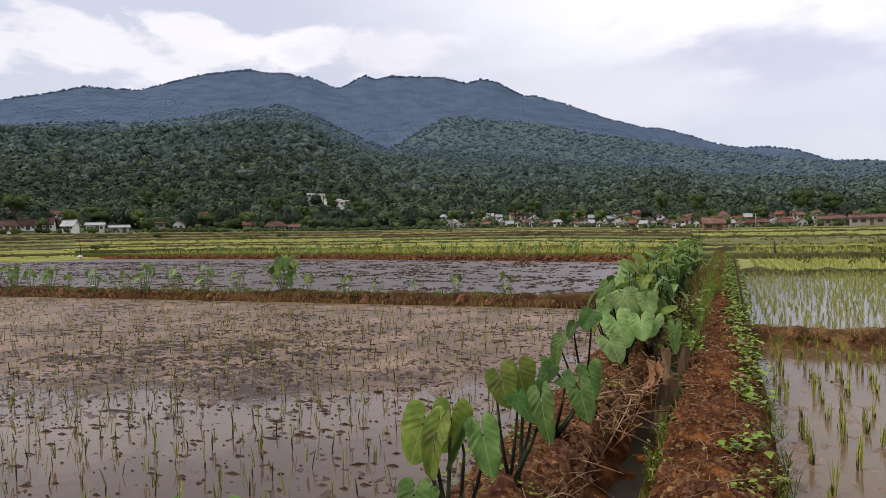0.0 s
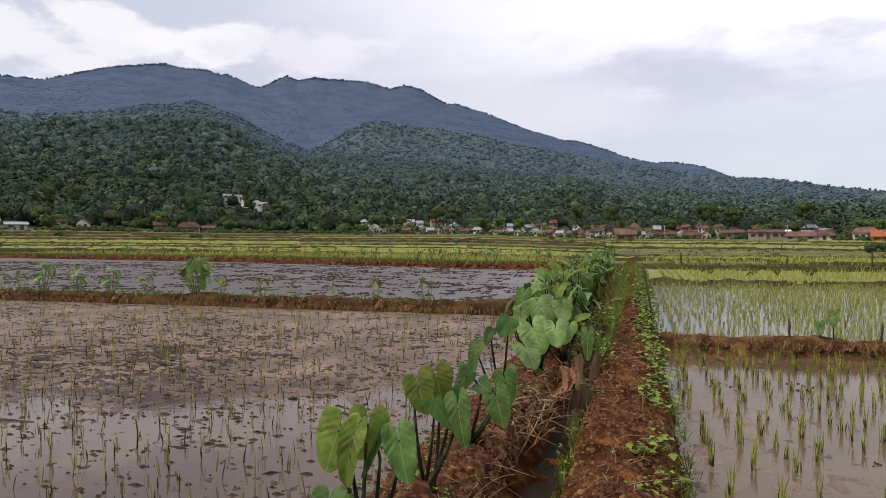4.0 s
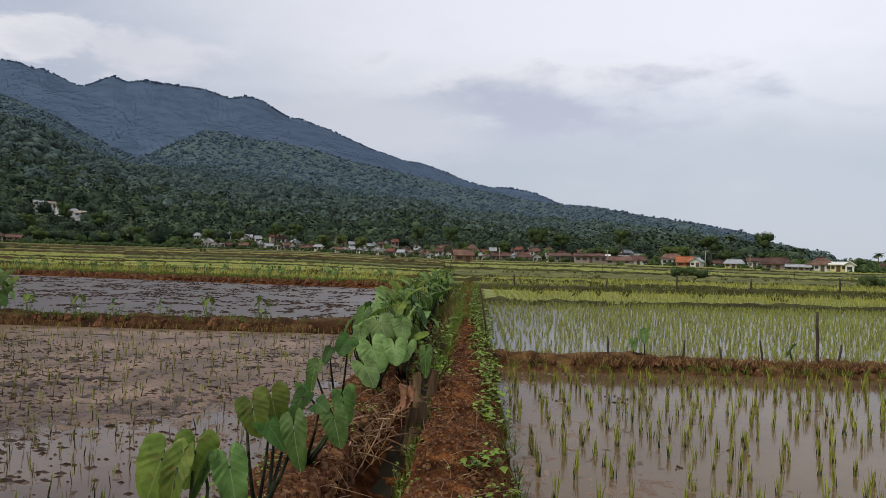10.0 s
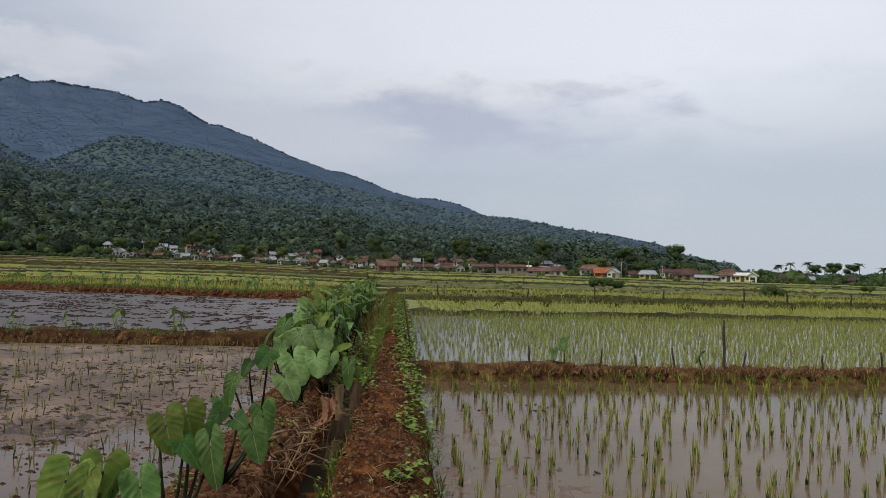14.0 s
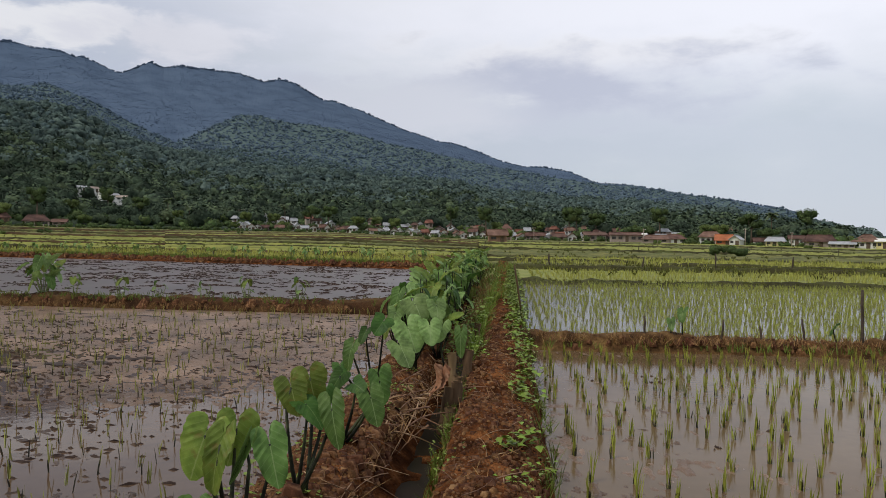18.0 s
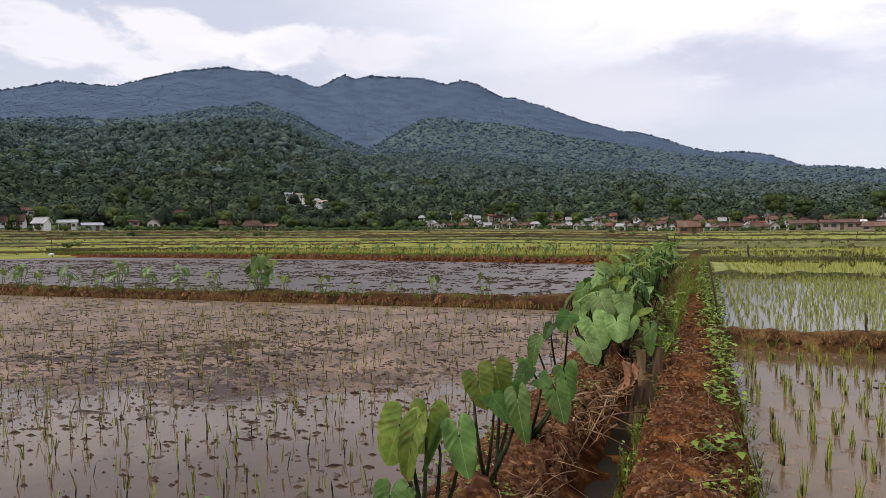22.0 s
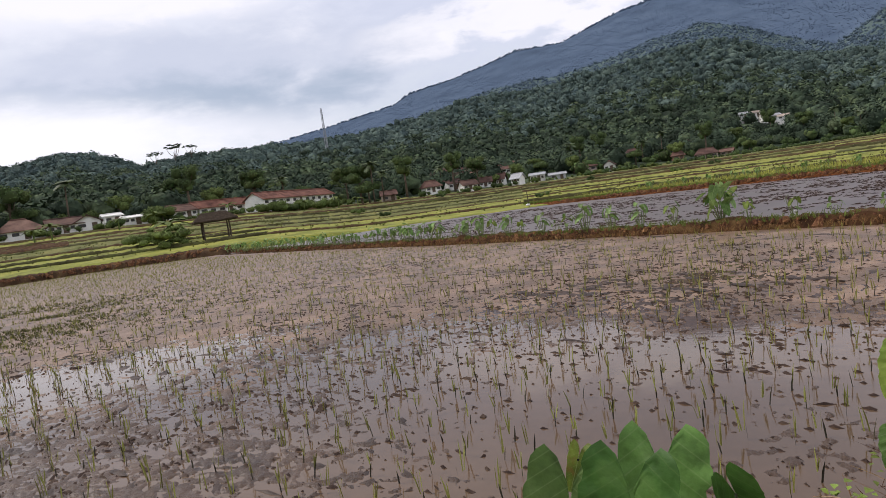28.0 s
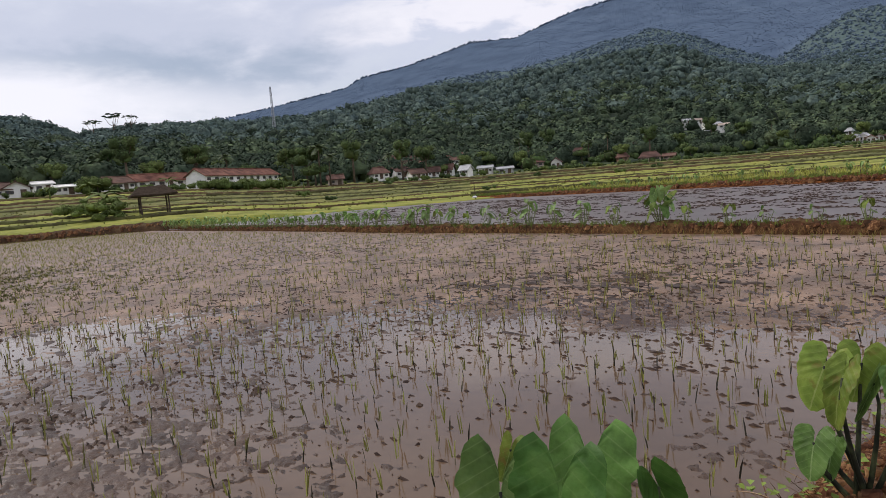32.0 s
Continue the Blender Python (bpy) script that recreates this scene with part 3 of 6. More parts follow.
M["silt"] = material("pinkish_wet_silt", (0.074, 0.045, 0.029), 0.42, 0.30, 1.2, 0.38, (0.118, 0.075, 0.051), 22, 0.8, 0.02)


def sheen_outwards(m, pale, start, end, middle):
    """Mud painted paler away from the wet hollow by the path, in place of sky reflection, with an uneven edge."""
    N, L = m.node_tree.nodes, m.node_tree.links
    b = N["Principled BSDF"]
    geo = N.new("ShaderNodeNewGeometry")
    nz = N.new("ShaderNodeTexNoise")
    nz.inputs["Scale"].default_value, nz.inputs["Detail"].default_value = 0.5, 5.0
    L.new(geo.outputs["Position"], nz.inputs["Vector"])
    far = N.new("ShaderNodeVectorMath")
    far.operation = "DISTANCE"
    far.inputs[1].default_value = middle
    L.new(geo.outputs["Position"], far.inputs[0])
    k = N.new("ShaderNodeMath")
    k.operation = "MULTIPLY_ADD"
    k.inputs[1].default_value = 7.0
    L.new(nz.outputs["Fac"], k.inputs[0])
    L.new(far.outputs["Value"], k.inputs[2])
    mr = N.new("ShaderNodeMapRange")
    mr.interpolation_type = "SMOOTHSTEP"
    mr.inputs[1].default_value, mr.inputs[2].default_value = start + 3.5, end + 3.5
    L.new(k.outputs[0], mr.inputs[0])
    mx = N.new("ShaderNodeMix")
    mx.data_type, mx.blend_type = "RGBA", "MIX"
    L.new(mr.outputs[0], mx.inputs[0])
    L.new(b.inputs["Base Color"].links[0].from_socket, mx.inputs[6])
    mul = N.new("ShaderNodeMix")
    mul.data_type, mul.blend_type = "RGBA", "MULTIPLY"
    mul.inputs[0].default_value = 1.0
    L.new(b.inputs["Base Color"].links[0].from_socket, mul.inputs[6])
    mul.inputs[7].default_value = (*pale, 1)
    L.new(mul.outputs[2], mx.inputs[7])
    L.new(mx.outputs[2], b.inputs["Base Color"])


# outer silt colour multiplied up to stand in for reflected sky
sheen_outwards(M["silt"], (2.42, 2.44, 2.3), 2.6, 6.5, (-3.5, 1.0, 0.0))
M["silt_dark"] = material("dark_wet_silt", (0.11, 0.085, 0.08), 0.6, 0.2, 0.8, 0.4, (0.16, 0.125, 0.12), 14, 0.6, 0.02)
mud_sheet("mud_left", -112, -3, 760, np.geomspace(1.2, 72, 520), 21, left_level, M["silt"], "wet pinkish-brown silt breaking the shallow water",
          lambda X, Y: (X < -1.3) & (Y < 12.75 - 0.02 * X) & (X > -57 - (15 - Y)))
mud_sheet("mud_left_far", -80, -3, 620, np.geomspace(13.2, 62, 260), 31, lambda X, Y: 0.058 + 0.014 * fbm(X * 1.3, Y * 3.5, 77, 3), M["silt_dark"], "dark churned mud in shallow water",
          lambda X, Y: (Y > 13.6 - 0.02 * X) & (X < -1.7) & (Y < 28.8 - 0.29 * np.clip(X, -21, 0) - 0.17 * np.clip(X + 21, -22, 0)))
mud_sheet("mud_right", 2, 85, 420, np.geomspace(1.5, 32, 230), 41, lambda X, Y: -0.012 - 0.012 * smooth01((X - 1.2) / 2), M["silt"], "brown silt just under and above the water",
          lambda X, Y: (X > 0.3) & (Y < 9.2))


# ---- rice: tufts of tapered blades ----
def tufts(name, P, z, blades, height, width, lean, mat, label, seed, bend=0.35, category="rice", zfun=None):
    g = np.random.default_rng(seed)
    n = len(P)
    c = np.repeat(P, blades, axis=0)
    m = len(c)
    zz = np.repeat(zfun(P[:, 0], P[:, 1]), blades) if zfun else np.full(m, z)
    hs = np.repeat(g.uniform(0.7, 1.25, n), blades) * height * g.uniform(0.65, 1.1, m)
    dirn = g.uniform(0, 2 * np.pi, m)
    ln = lean * g.uniform(0.2, 1.0, m) + 0.0
    base = c + g.normal(0, width * 1.1, (m, 2))
    wa = g.uniform(0, np.pi, m)
    wx, wy = np.cos(wa) * width / 2, np.sin(wa) * width / 2
    dx, dy = np.cos(dirn), np.sin(dirn)
    V = np.zeros((m, 6, 3), dtype=np.float32)
    for k, (t, ws) in enumerate(((0.0, 0.8), (0.55, 1.0), (1.0, 0.18))):
        o = ln * hs * (t + bend * t * t)
        h = hs * (t - 0.12 * t * t * (ln > lean * 0.7))
        for s in (0, 1):
            q = (s * 2 - 1) * ws
            V[:, k * 2 + s, 0] = base[:, 0] + dx * o + wx * q
            V[:, k * 2 + s, 1] = base[:, 1] + dy * o + wy * q
            V[:, k * 2 + s, 2] = zz + h - 0.01
    i = np.arange(m)[:, None] * 6
    F = np.concatenate([i + np.array([[0, 1, 3, 2]]), i + np.array([[2, 3, 5, 4]])], 0)
    ob = new(name, mesh_np(name, V.reshape(-1, 3), F, mat, True))
    return tagged(ob, label, category, kind="stuff")


def rows_grid(x0, x1, y0, y1, dx, dy, jit, drop, seed, skew=0.0):
    g = np.random.default_rng(seed)
    X, Y = np.meshgrid(np.arange(x0, x1, dx), np.arange(y0, y1, dy), indexing="ij")
    P = np.stack([X.ravel() + skew * Y.ravel(), Y.ravel()], -1)
    P = P + g.normal(0, jit, P.shape)
    return P[g.random(len(P)) > drop]


P = rows_grid(-66, -1.55, -6, 12.6, 0.27, 0.27, 0.035, 0.12, 1)
P = P + rng.normal(0, 1, P.shape) * np.clip((np.hypot(P[:, :1], P[:, 1:]) - 8) * 0.012, 0, 0.16)
near = np.hypot(P[:, 0], P[:, 1]) < 13
M["stem_dark"] = material("muddy_rice_stem", (0.045, 0.040, 0.022), 0.7, 0.3, 3, 0.3, None, 40, 0, 0, island=0.4)
tufts("rice_stems", P[near], 0.0, 1, 0.125, 0.0105, 0.16, M["stem_dark"], "dark muddy stems of sparse rice seedlings", 10)
tufts("rice_seedlings", P[near], 0.06, 3, 0.145, 0.0085, 0.20, M["seedling"], "thin yellow-green tips of rice seedlings standing in mud", 11)
tufts("rice_seedlings", P[~near], 0.0, 3, 0.14, 0.010, 0.3, M["seedling"], "thin sparse rice seedlings far out in the mud", 12)
P = rows_grid(-66, -22, -12, 13, 0.5, 0.5, 0.15, 0.55, 2)
tufts("rice_seedlings", P[P[:, 0] < -26 - 6 * rng.random(len(P))], 0.0, 5, 0.16, 0.009, 0.5, M["seedling"], "greener weedy rice clumps at the far side of the mud", 13)
g_ = np.random.default_rng(55)
P = np.stack([g_.normal(-21, 4.5, 4200), g_.normal(-0.8, 2.0, 4200)], -1)
P = P[(P[:, 0] < -14) & (fbm(P[:, 0] * 0.35, P[:, 1] * 0.35, 12, 3) > -0.25)]
M["pondweed"] = material("olive_pondweed", (0.088, 0.092, 0.026), 0.7, 0.2, 2, 0.35, (0.14, 0.14, 0.04), 30, 0, 0, island=0.4)
tufts("rice_seedlings", P, 0.0, 7, 0.085, 0.012, 0.9, M["pondweed"], "low olive weeds matted in the mud", 18)
P = rows_grid(0.48, 22, -2, 9.05, 0.25, 0.27, 0.035, 0.08, 3)
near = np.hypot(P[:, 0], P[:, 1]) < 11
tufts("rice_stems", P[near], 0.0, 4, 0.085, 0.009, 0.12, M["stem_dark"], "dark wet bases of the rice plants", 9)
tufts("rice_plants", P[near], 0.01, 8, 0.175, 0.0078, 0.16, M["rice"], "young green rice plants in rows in brown water", 14)
tufts("rice_plants", P[~near], 0.0, 6, 0.18, 0.012, 0.25, M["rice"], "young green rice plants farther along the rows", 15)
P = rows_grid(0.42, 32, 9.85, 21.9, 0.16, 0.20, 0.022, 0.04, 4)
P = P[(P[:, 0] > 2.4) | (rng.random(len(P)) < 0.6)]
tufts("rice_plants", P, 0.02, 8, 0.14, 0.0085, 0.26, M["rice_mid"], "pale young rice in dense rows over bright water", 16)
P = rows_grid(0.9, 46, 23.3, 29.0, 0.25, 0.28, 0.03, 0.05, 5)
tufts("rice_plants", P, 0.05, 4, 0.24, 0.018, 0.3, M["rice_pale"], "pale young rice in a narrow paddy", 17)
for (x0, x1, y0, y1, sd) in ((0.5, 60, 33.3, 42, 6), (-44, -4, 34, 44, 7)):
    P = rows_grid(x0, x1, y0, y1, 0.42, 0.45, 0.05, 0.05, sd)
    if x0 < 0:
        P = P[np.hypot(P[:, 0], P[:, 1]) > field_start(np.degrees(np.arctan2(P[:, 0], P[:, 1]))) * 1.05]
    tufts("rice_plants", P, 0, 4, 0.30, 0.035, 0.4, M["rice_pale"], "green rice crop in a farther field", 20 + sd, zfun=lambda x, y: ground(x, y) + 0.05)

# grass on the banks
M["dyke_grass"] = material("dull_dyke_grass", (0.095, 0.098, 0.026), 0.9, 0.1, 2, 0.4, (0.155, 0.15, 0.04), 20, 0, 0, island=0.45)
def along(path, n, half, seed):
    g = np.random.default_rng(seed)
    Q = np.array(path, dtype=float)
    s = np.concatenate([[0], np.cumsum(np.hypot(*np.diff(Q, axis=0).T))])
    q = g.uniform(0, s[-1], n)
    return np.stack([np.interp(q, s, Q[:, 0]), np.interp(q, s, Q[:, 1])], -1) + g.uniform(-half, half, (n, 2))


tufts("dry_grass", along([(-1.6, 12.75), (-20, 12.85), (-56, 15.0)], 3200, 0.22, 1), 0.05, 4, 0.12, 0.009, 0.7, M["straw"], "dry brown grass on the bank", 31, category="grass")
tufts("grass", along([(-1.6, 13.0), (-20, 13.1), (-56, 15.3)], 1200, 0.3, 2), 0.18, 5, 0.13, 0.012, 0.6, M["weed"], "short green grass on the bank", 32, category="grass")
tufts("dry_grass", along([(0.3, 9.35), (34, 9.6)], 2200, 0.22, 3), 0.12, 5, 0.12, 0.010, 0.8, M["straw"], "dry straw and roots on the bank", 33, category="grass")
tufts("grass", along([(0.3, 9.3), (34, 9.55)], 1100, 0.3, 4), 0.06, 5, 0.12, 0.009, 0.5, M["weed"], "green grass along the bank", 34, category="grass")
tufts("grass", along([(0.8, 22.3), (44, 22.2)], 1500, 0.45, 5), 0.08, 5, 0.11, 0.016, 0.6, M["dyke_grass"], "rough grass on the bank", 35, category="grass")
tufts("grass", along([(0.6, 31), (60, 31)], 2600, 1.5, 6), 0.10, 5, 0.24, 0.03, 0.6, M["dyke_grass"], "rough grass and weeds between fields", 36, category="grass")
tufts("grass", along([(-1.9, 29.6), (-20.6, 35.0), (-41.5, 38.6), (-50, 41)], 2600, 0.6, 7), 0.22, 5, 0.24, 0.025, 0.5, M["weed"], "patchy grass on the back bank", 37, category="grass")

# weeds and low shrubs dotted over the far fields
g_ = np.random.default_rng(77)
az_ = g_.uniform(-100, 50, 7000)
q_ = g_.random(7000) ** 0.8
r_ = field_start(az_) * 1.03 * (village_edge(az_) / field_start(az_)) ** q_
keep = fbm(az_ * 0.9, r_ * 0.12, 5, 3) > 0.0
P = np.stack([r_ * np.sin(np.radians(az_)), r_ * np.cos(np.radians(az_))], -1)[keep]
tufts("field_weeds", P, 0, 6, 0.19, 0.045, 0.9, M["dyke_grass"], "scattered weeds and low plants on the field dykes", 71, 0.2, zfun=lambda x, y: ground(x, y) + 0.1, category="weed")

# ---- forest ----
def crown_mesh(name, C, Rd, quads, qsize, mat, seed, core=True, flat=0.85):
    """Many crowns in one mesh: a dark inner body and a shell of loose leaf clumps round each."""
    g = np.random.default_rng(seed)
    n = len(C)
    Vs, Fs, off = [], [], 0
    if core:
        bm = bmesh.new()
        bmesh.ops.create_cube(bm, size=1.0)
        bmesh.ops.subdivide_edges(bm, edges=bm.edges[:], cuts=1, use_grid_fill=True)
        tv = np.array([v.co.normalized()[:] for v in bm.verts])
        tf = np.array([[v.index for v in f.verts] for f in bm.faces])
        bm.free()
        k = len(tv)
        jitter = g.uniform(0.55, 0.95, (n, k, 1))
        V = C[:, None] + tv[None] * jitter * (Rd[:, None, None] * np.array([1, 1, flat]))
        Vs.append(V.reshape(-1, 3))
        Fs.append((tf[None] + np.arange(n)[:, None, None] * k).reshape(-1, 4))
        off = n * k
    if quads:
        m = n * quads
        d = g.normal(0, 1, (m, 3))
        d[:, 2] = np.where(d[:, 2] < -0.35, -d[:, 2], d[:, 2])
        d /= np.linalg.norm(d, axis=1)[:, None]
        Rr = np.repeat(Rd, quads)
        c = np.repeat(C, quads, axis=0) + d * (Rr * g.uniform(0.72, 1.12, m))[:, None] * np.array([1, 1, flat])
        nrm = d + g.normal(0, 0.32, (m, 3))
        nrm /= np.linalg.norm(nrm, axis=1)[:, None]
        t = np.cross(nrm, g.normal(0, 1, (m, 3)))
        t /= np.linalg.norm(t, axis=1)[:, None]
        b = np.cross(nrm, t)
        s = (Rr * qsize * g.uniform(0.6, 1.3, m))[:, None]
        V = np.stack([c + t * s, c + b * s * 0.7, c - t * s * 0.9, c - b * s * 0.8 - nrm * s * 0.3], 1)
        Vs.append(V.reshape(-1, 3))
        Fs.append(np.arange(m * 4).reshape(-1, 4) + off)
    return mesh_np(name, np.concatenate(Vs), np.concatenate(Fs), mat)


def forest(name, n, a0, a1, r_lo, r_hi, rad, quads, qsize, mat, label, seed, power=1.0, core=True, flat=0.85):
    g = np.random.default_rng(seed)
    az = g.uniform(a0, a1, n)
    lo = np.maximum(r_lo, table(VILLAGE_R, az) + 12 + 24 * ((az > -24) & (az < 15)))
    r = np.sqrt(lo ** 2 + (r_hi ** 2 - lo ** 2) * g.random(n) ** power)
    wood = ~((az > -34.2) & (az < -30.2) & (r > 296) & (r < 360) & (g.random(n) < 0.95))
    az, r = az[wood], r[wood]
    n = len(az)
    x, y = r * np.sin(np.radians(az)), r * np.cos(np.radians(az))
    R0 = rad * np.clip(g.lognormal(0, 0.26, n), 0.55, 1.45)
    C = np.stack([x, y, ground(x, y) + R0 * g.uniform(0.35, 0.8, n)], -1)
    ob = new(name, crown_mesh(name, C, R0, quads, qsize, mat, seed + 1, core, flat))
    return tagged(ob, label, "forest", kind="stuff")


# two more belts whose blue-grey is distance haze put into the colour
M["forest_upper_haze"] = material("hazy_upper_forest", (0.099, 0.138, 0.174), 0.95, 0.05, 0.07, 0.18, (0.113, 0.155, 0.188), 0.4, 0.4, 1.0, island=0.10)
M["forest_b_haze"] = material("hazy_forest_canopy", (0.086, 0.122, 0.106), 0.9, 0.1, 0.09, 0.45, (0.138, 0.180, 0.146), 0.7, 0.6, 0.8, island=0.20)
forest("forest", 2600, -112, 23, 0, 330, 3.3, 110, 0.14, M["forest"], "dense dark green trees behind the village", 101, 0.9)
forest("forest", 4600, -112, 25, 320, 600, 4.2, 52, 0.19, M["forest"], "dense mixed forest on the foothill", 103)
forest("forest", 6500, -112, 27, 470, R_FRONT + 40, 4.2, 32, 0.22, M["forest_b_haze"], "dense forest on the upper foothill", 105)
forest("forest", 3600, -112, 27, 640, R_FRONT + 60, 3.2, 24, 0.26, M["forest_mid_haze"], "trees along the foothill's crest tinted grey-green for haze", 109)
forest("forest", 12000, -75, 28, R_FRONT + 200, R_MID - 350, 3.2, 12, 0.34, M["forest_mid_haze"], "forest on the middle slope", 107)
forest("forest", 3500, -75, 28, R_MID - 420, R_MID + 30, 3.4, 10, 0.36, M["forest_upper_haze"], "forest on the upper middle slope tinted grey-blue for haze", 119)
forest("forest", 700, 22, 62, 330, 640, 2.4, 30, 0.25, M["forest_b_haze"], "low belt of trees beyond the fields", 113)
forest("forest", 2600, -80, 27, R_FAR - 20, R_FAR + 25, 4.2, 6, 0.45, M["forest_far_haze"], "trees along the mountain crest", 111)


def far_crowns(name, n, a0, a1, r_lo, r_hi, rad, mat, label, seed, tall=0.6, lift=0.3):
    """Treetops of a distant slope: each a small uneven eight-sided lump, so that the slope has a fine grain."""
    g = np.random.default_rng(seed)
    az = g.uniform(a0, a1, n)
    r = g.uniform(r_lo, r_hi, n)
    x, y = r * np.sin(np.radians(az)), r * np.cos(np.radians(az))
    R0 = rad * np.clip(g.lognormal(0, 0.35, n), 0.4, 1.6)
    t = np.array([(1, 0, 0), (0, 1, 0), (-1, 0, 0), (0, -1, 0), (0, 0, 1), (0, 0, -1)], dtype=float)
    f = np.array([(0, 1, 4), (1, 2, 4), (2, 3, 4), (3, 0, 4), (1, 0, 5), (2, 1, 5), (3, 2, 5), (0, 3, 5)])
    V = t[None] * g.uniform(0.75, 1.25, (n, 6, 1)) * R0[:, None, None] * np.array([1, 1, tall])
    a = g.uniform(0, 6.28, n)
    ca, sa = np.cos(a)[:, None], np.sin(a)[:, None]
    X = V[:, :, 0] * ca - V[:, :, 1] * sa + x[:, None]
    Y = V[:, :, 0] * sa + V[:, :, 1] * ca + y[:, None]
    Z = V[:, :, 2] + (ground(x, y) + R0 * lift)[:, None]
    F = (f[None] + np.arange(n)[:, None, None] * 6).reshape(-1, 3)
    me = mesh_np(name, np.stack([X, Y, Z], -1).reshape(-1, 3), F, mat, True)
    return tagged(new(name, me), label, "forest", kind="stuff")


far_crowns("forest", 36000, -80, 27, R_MID + 400, R_FAR + 5, 2.3, M["forest_far_haze"], "dense forest on the mountain tinted blue-grey for haze", 115, 0.6, 0.05)
far_crowns("forest", 20000, -75, 28, R_MID - 560, R_MID + 30, 2.6, M["forest_upper_haze"], "fine-grained forest on the upper middle slope", 121, 0.8, 0.15)

# ---- taro plants ----
def leaf_material(name, base, tint, vein, rust=0.0):
    """Green blade with paler veins that fan out from the stalk, in the leaf's own coordinates."""
    m = material(name, base, 0.48, 0.22, 11.0, 0.34, tint, 45, 0.5, 0.006, obj_random=0.28)
    N, L = m.node_tree.nodes, m.node_tree.links
    b = N["Principled BSDF"]
    tc = N.new("ShaderNodeTexCoord")
    sx = N.new("ShaderNodeSeparateXYZ")
    L.new(tc.outputs["Object"], sx.inputs[0])
    def calc(op, a, b=0.0, c=0.0):
        n = N.new("ShaderNodeMath")
        n.operation = op
        for i, v in enumerate((a, b, c)):
            if isinstance(v, float):
                n.inputs[i].default_value = v
            else:
                L.new(v, n.inputs[i])
        return n.outputs[0]

    side = calc("ABSOLUTE", sx.outputs["Y"])
    rib = calc("COSINE", calc("MULTIPLY", calc("MULTIPLY_ADD", side, -0.75, sx.outputs["X"]), 30.0))
    rib = calc("MULTIPLY", calc("POWER", calc("MULTIPLY_ADD", rib, 0.5, 0.5), 40.0), 0.20)
    mid = calc("MULTIPLY", calc("LESS_THAN", side, 0.016), 0.5)
    veins = calc("MAXIMUM", rib, mid)
    mx = N.new("ShaderNodeMix")
    mx.data_type = "RGBA"
    src = b.inputs["Base Color"].links[0].from_socket
    L.new(veins, mx.inputs[0])
    L.new(src, mx.inputs[6])
    mx.inputs[7].default_value = (*vein, 1)
    colour = mx.outputs[2]
    if rust:
        nz = N.new("ShaderNodeTexNoise")
        nz.inputs["Scale"].default_value, nz.inputs["Detail"].default_value = 3.0, 6.0
        L.new(tc.outputs["Object"], nz.inputs["Vector"])
        rr_ = N.new("ShaderNodeValToRGB")
        rr_.color_ramp.elements[0].position, rr_.color_ramp.elements[0].color = 0.56, (0, 0, 0, 1)
        rr_.color_ramp.elements[1].position, rr_.color_ramp.elements[1].color = 0.68, (rust, rust, rust, 1)
        L.new(nz.outputs["Fac"], rr_.inputs[0])
        m2 = N.new("ShaderNodeMix")
        m2.data_type = "RGBA"
        L.new(rr_.outputs["Color"], m2.inputs[0])
        L.new(colour, m2.inputs[6])
        m2.inputs[7].default_value = (0.22, 0.11, 0.035, 1)
        colour = m2.outputs[2]
    L.new(colour, b.inputs["Base Color"])
    tr = N.new("ShaderNodeBsdfTranslucent")
    L.new(colour, tr.inputs["Color"])
    ms = N.new("ShaderNodeMixShader")
    ms.inputs[0].default_value = 0.34
    out = N["Material Output"]
    L.new(b.outputs[0], ms.inputs[1])
    L.new(tr.outputs[0], ms.inputs[2])
    L.new(ms.outputs[0], out.inputs["Surface"])
    return m


M["taro"] = leaf_material("taro_leaf", (0.118, 0.220, 0.048), (0.182, 0.300, 0.082), (0.33, 0.43, 0.18))
M["taro_pale"] = leaf_material("pale_taro_leaf", (0.225, 0.345, 0.100), (0.32, 0.45, 0.155), (0.43, 0.54, 0.24))
M["taro_yellow"] = leaf_material("yellowing_taro_leaf", (0.165, 0.232, 0.038), (0.235, 0.295, 0.055), (0.38, 0.43, 0.15), 0.55)
M["taro_dark"] = leaf_material("dark_taro_leaf", (0.054, 0.122, 0.022), (0.088, 0.168, 0.036), (0.17, 0.26, 0.08))
M["stalk"] = material("dark_taro_stalk", (0.020, 0.022, 0.014), 0.6, 0.2, 10, 0.3, (0.085, 0.10, 0.045), 50, 0.2, 0.003)
M["dry_leaf"] = material("dry_rust_leaf", (0.30, 0.14, 0.075), 0.8, 0.2, 15, 0.3, (0.38, 0.22, 0.14), 60, 0.4, 0.004, obj_random=0.2)


M["taro_pale"].node_tree.nodes["Principled BSDF"].inputs["Specular IOR Level"].default_value = 0.32
M["taro_pale"].node_tree.nodes["Principled BSDF"].inputs["Roughness"].default_value = 0.38


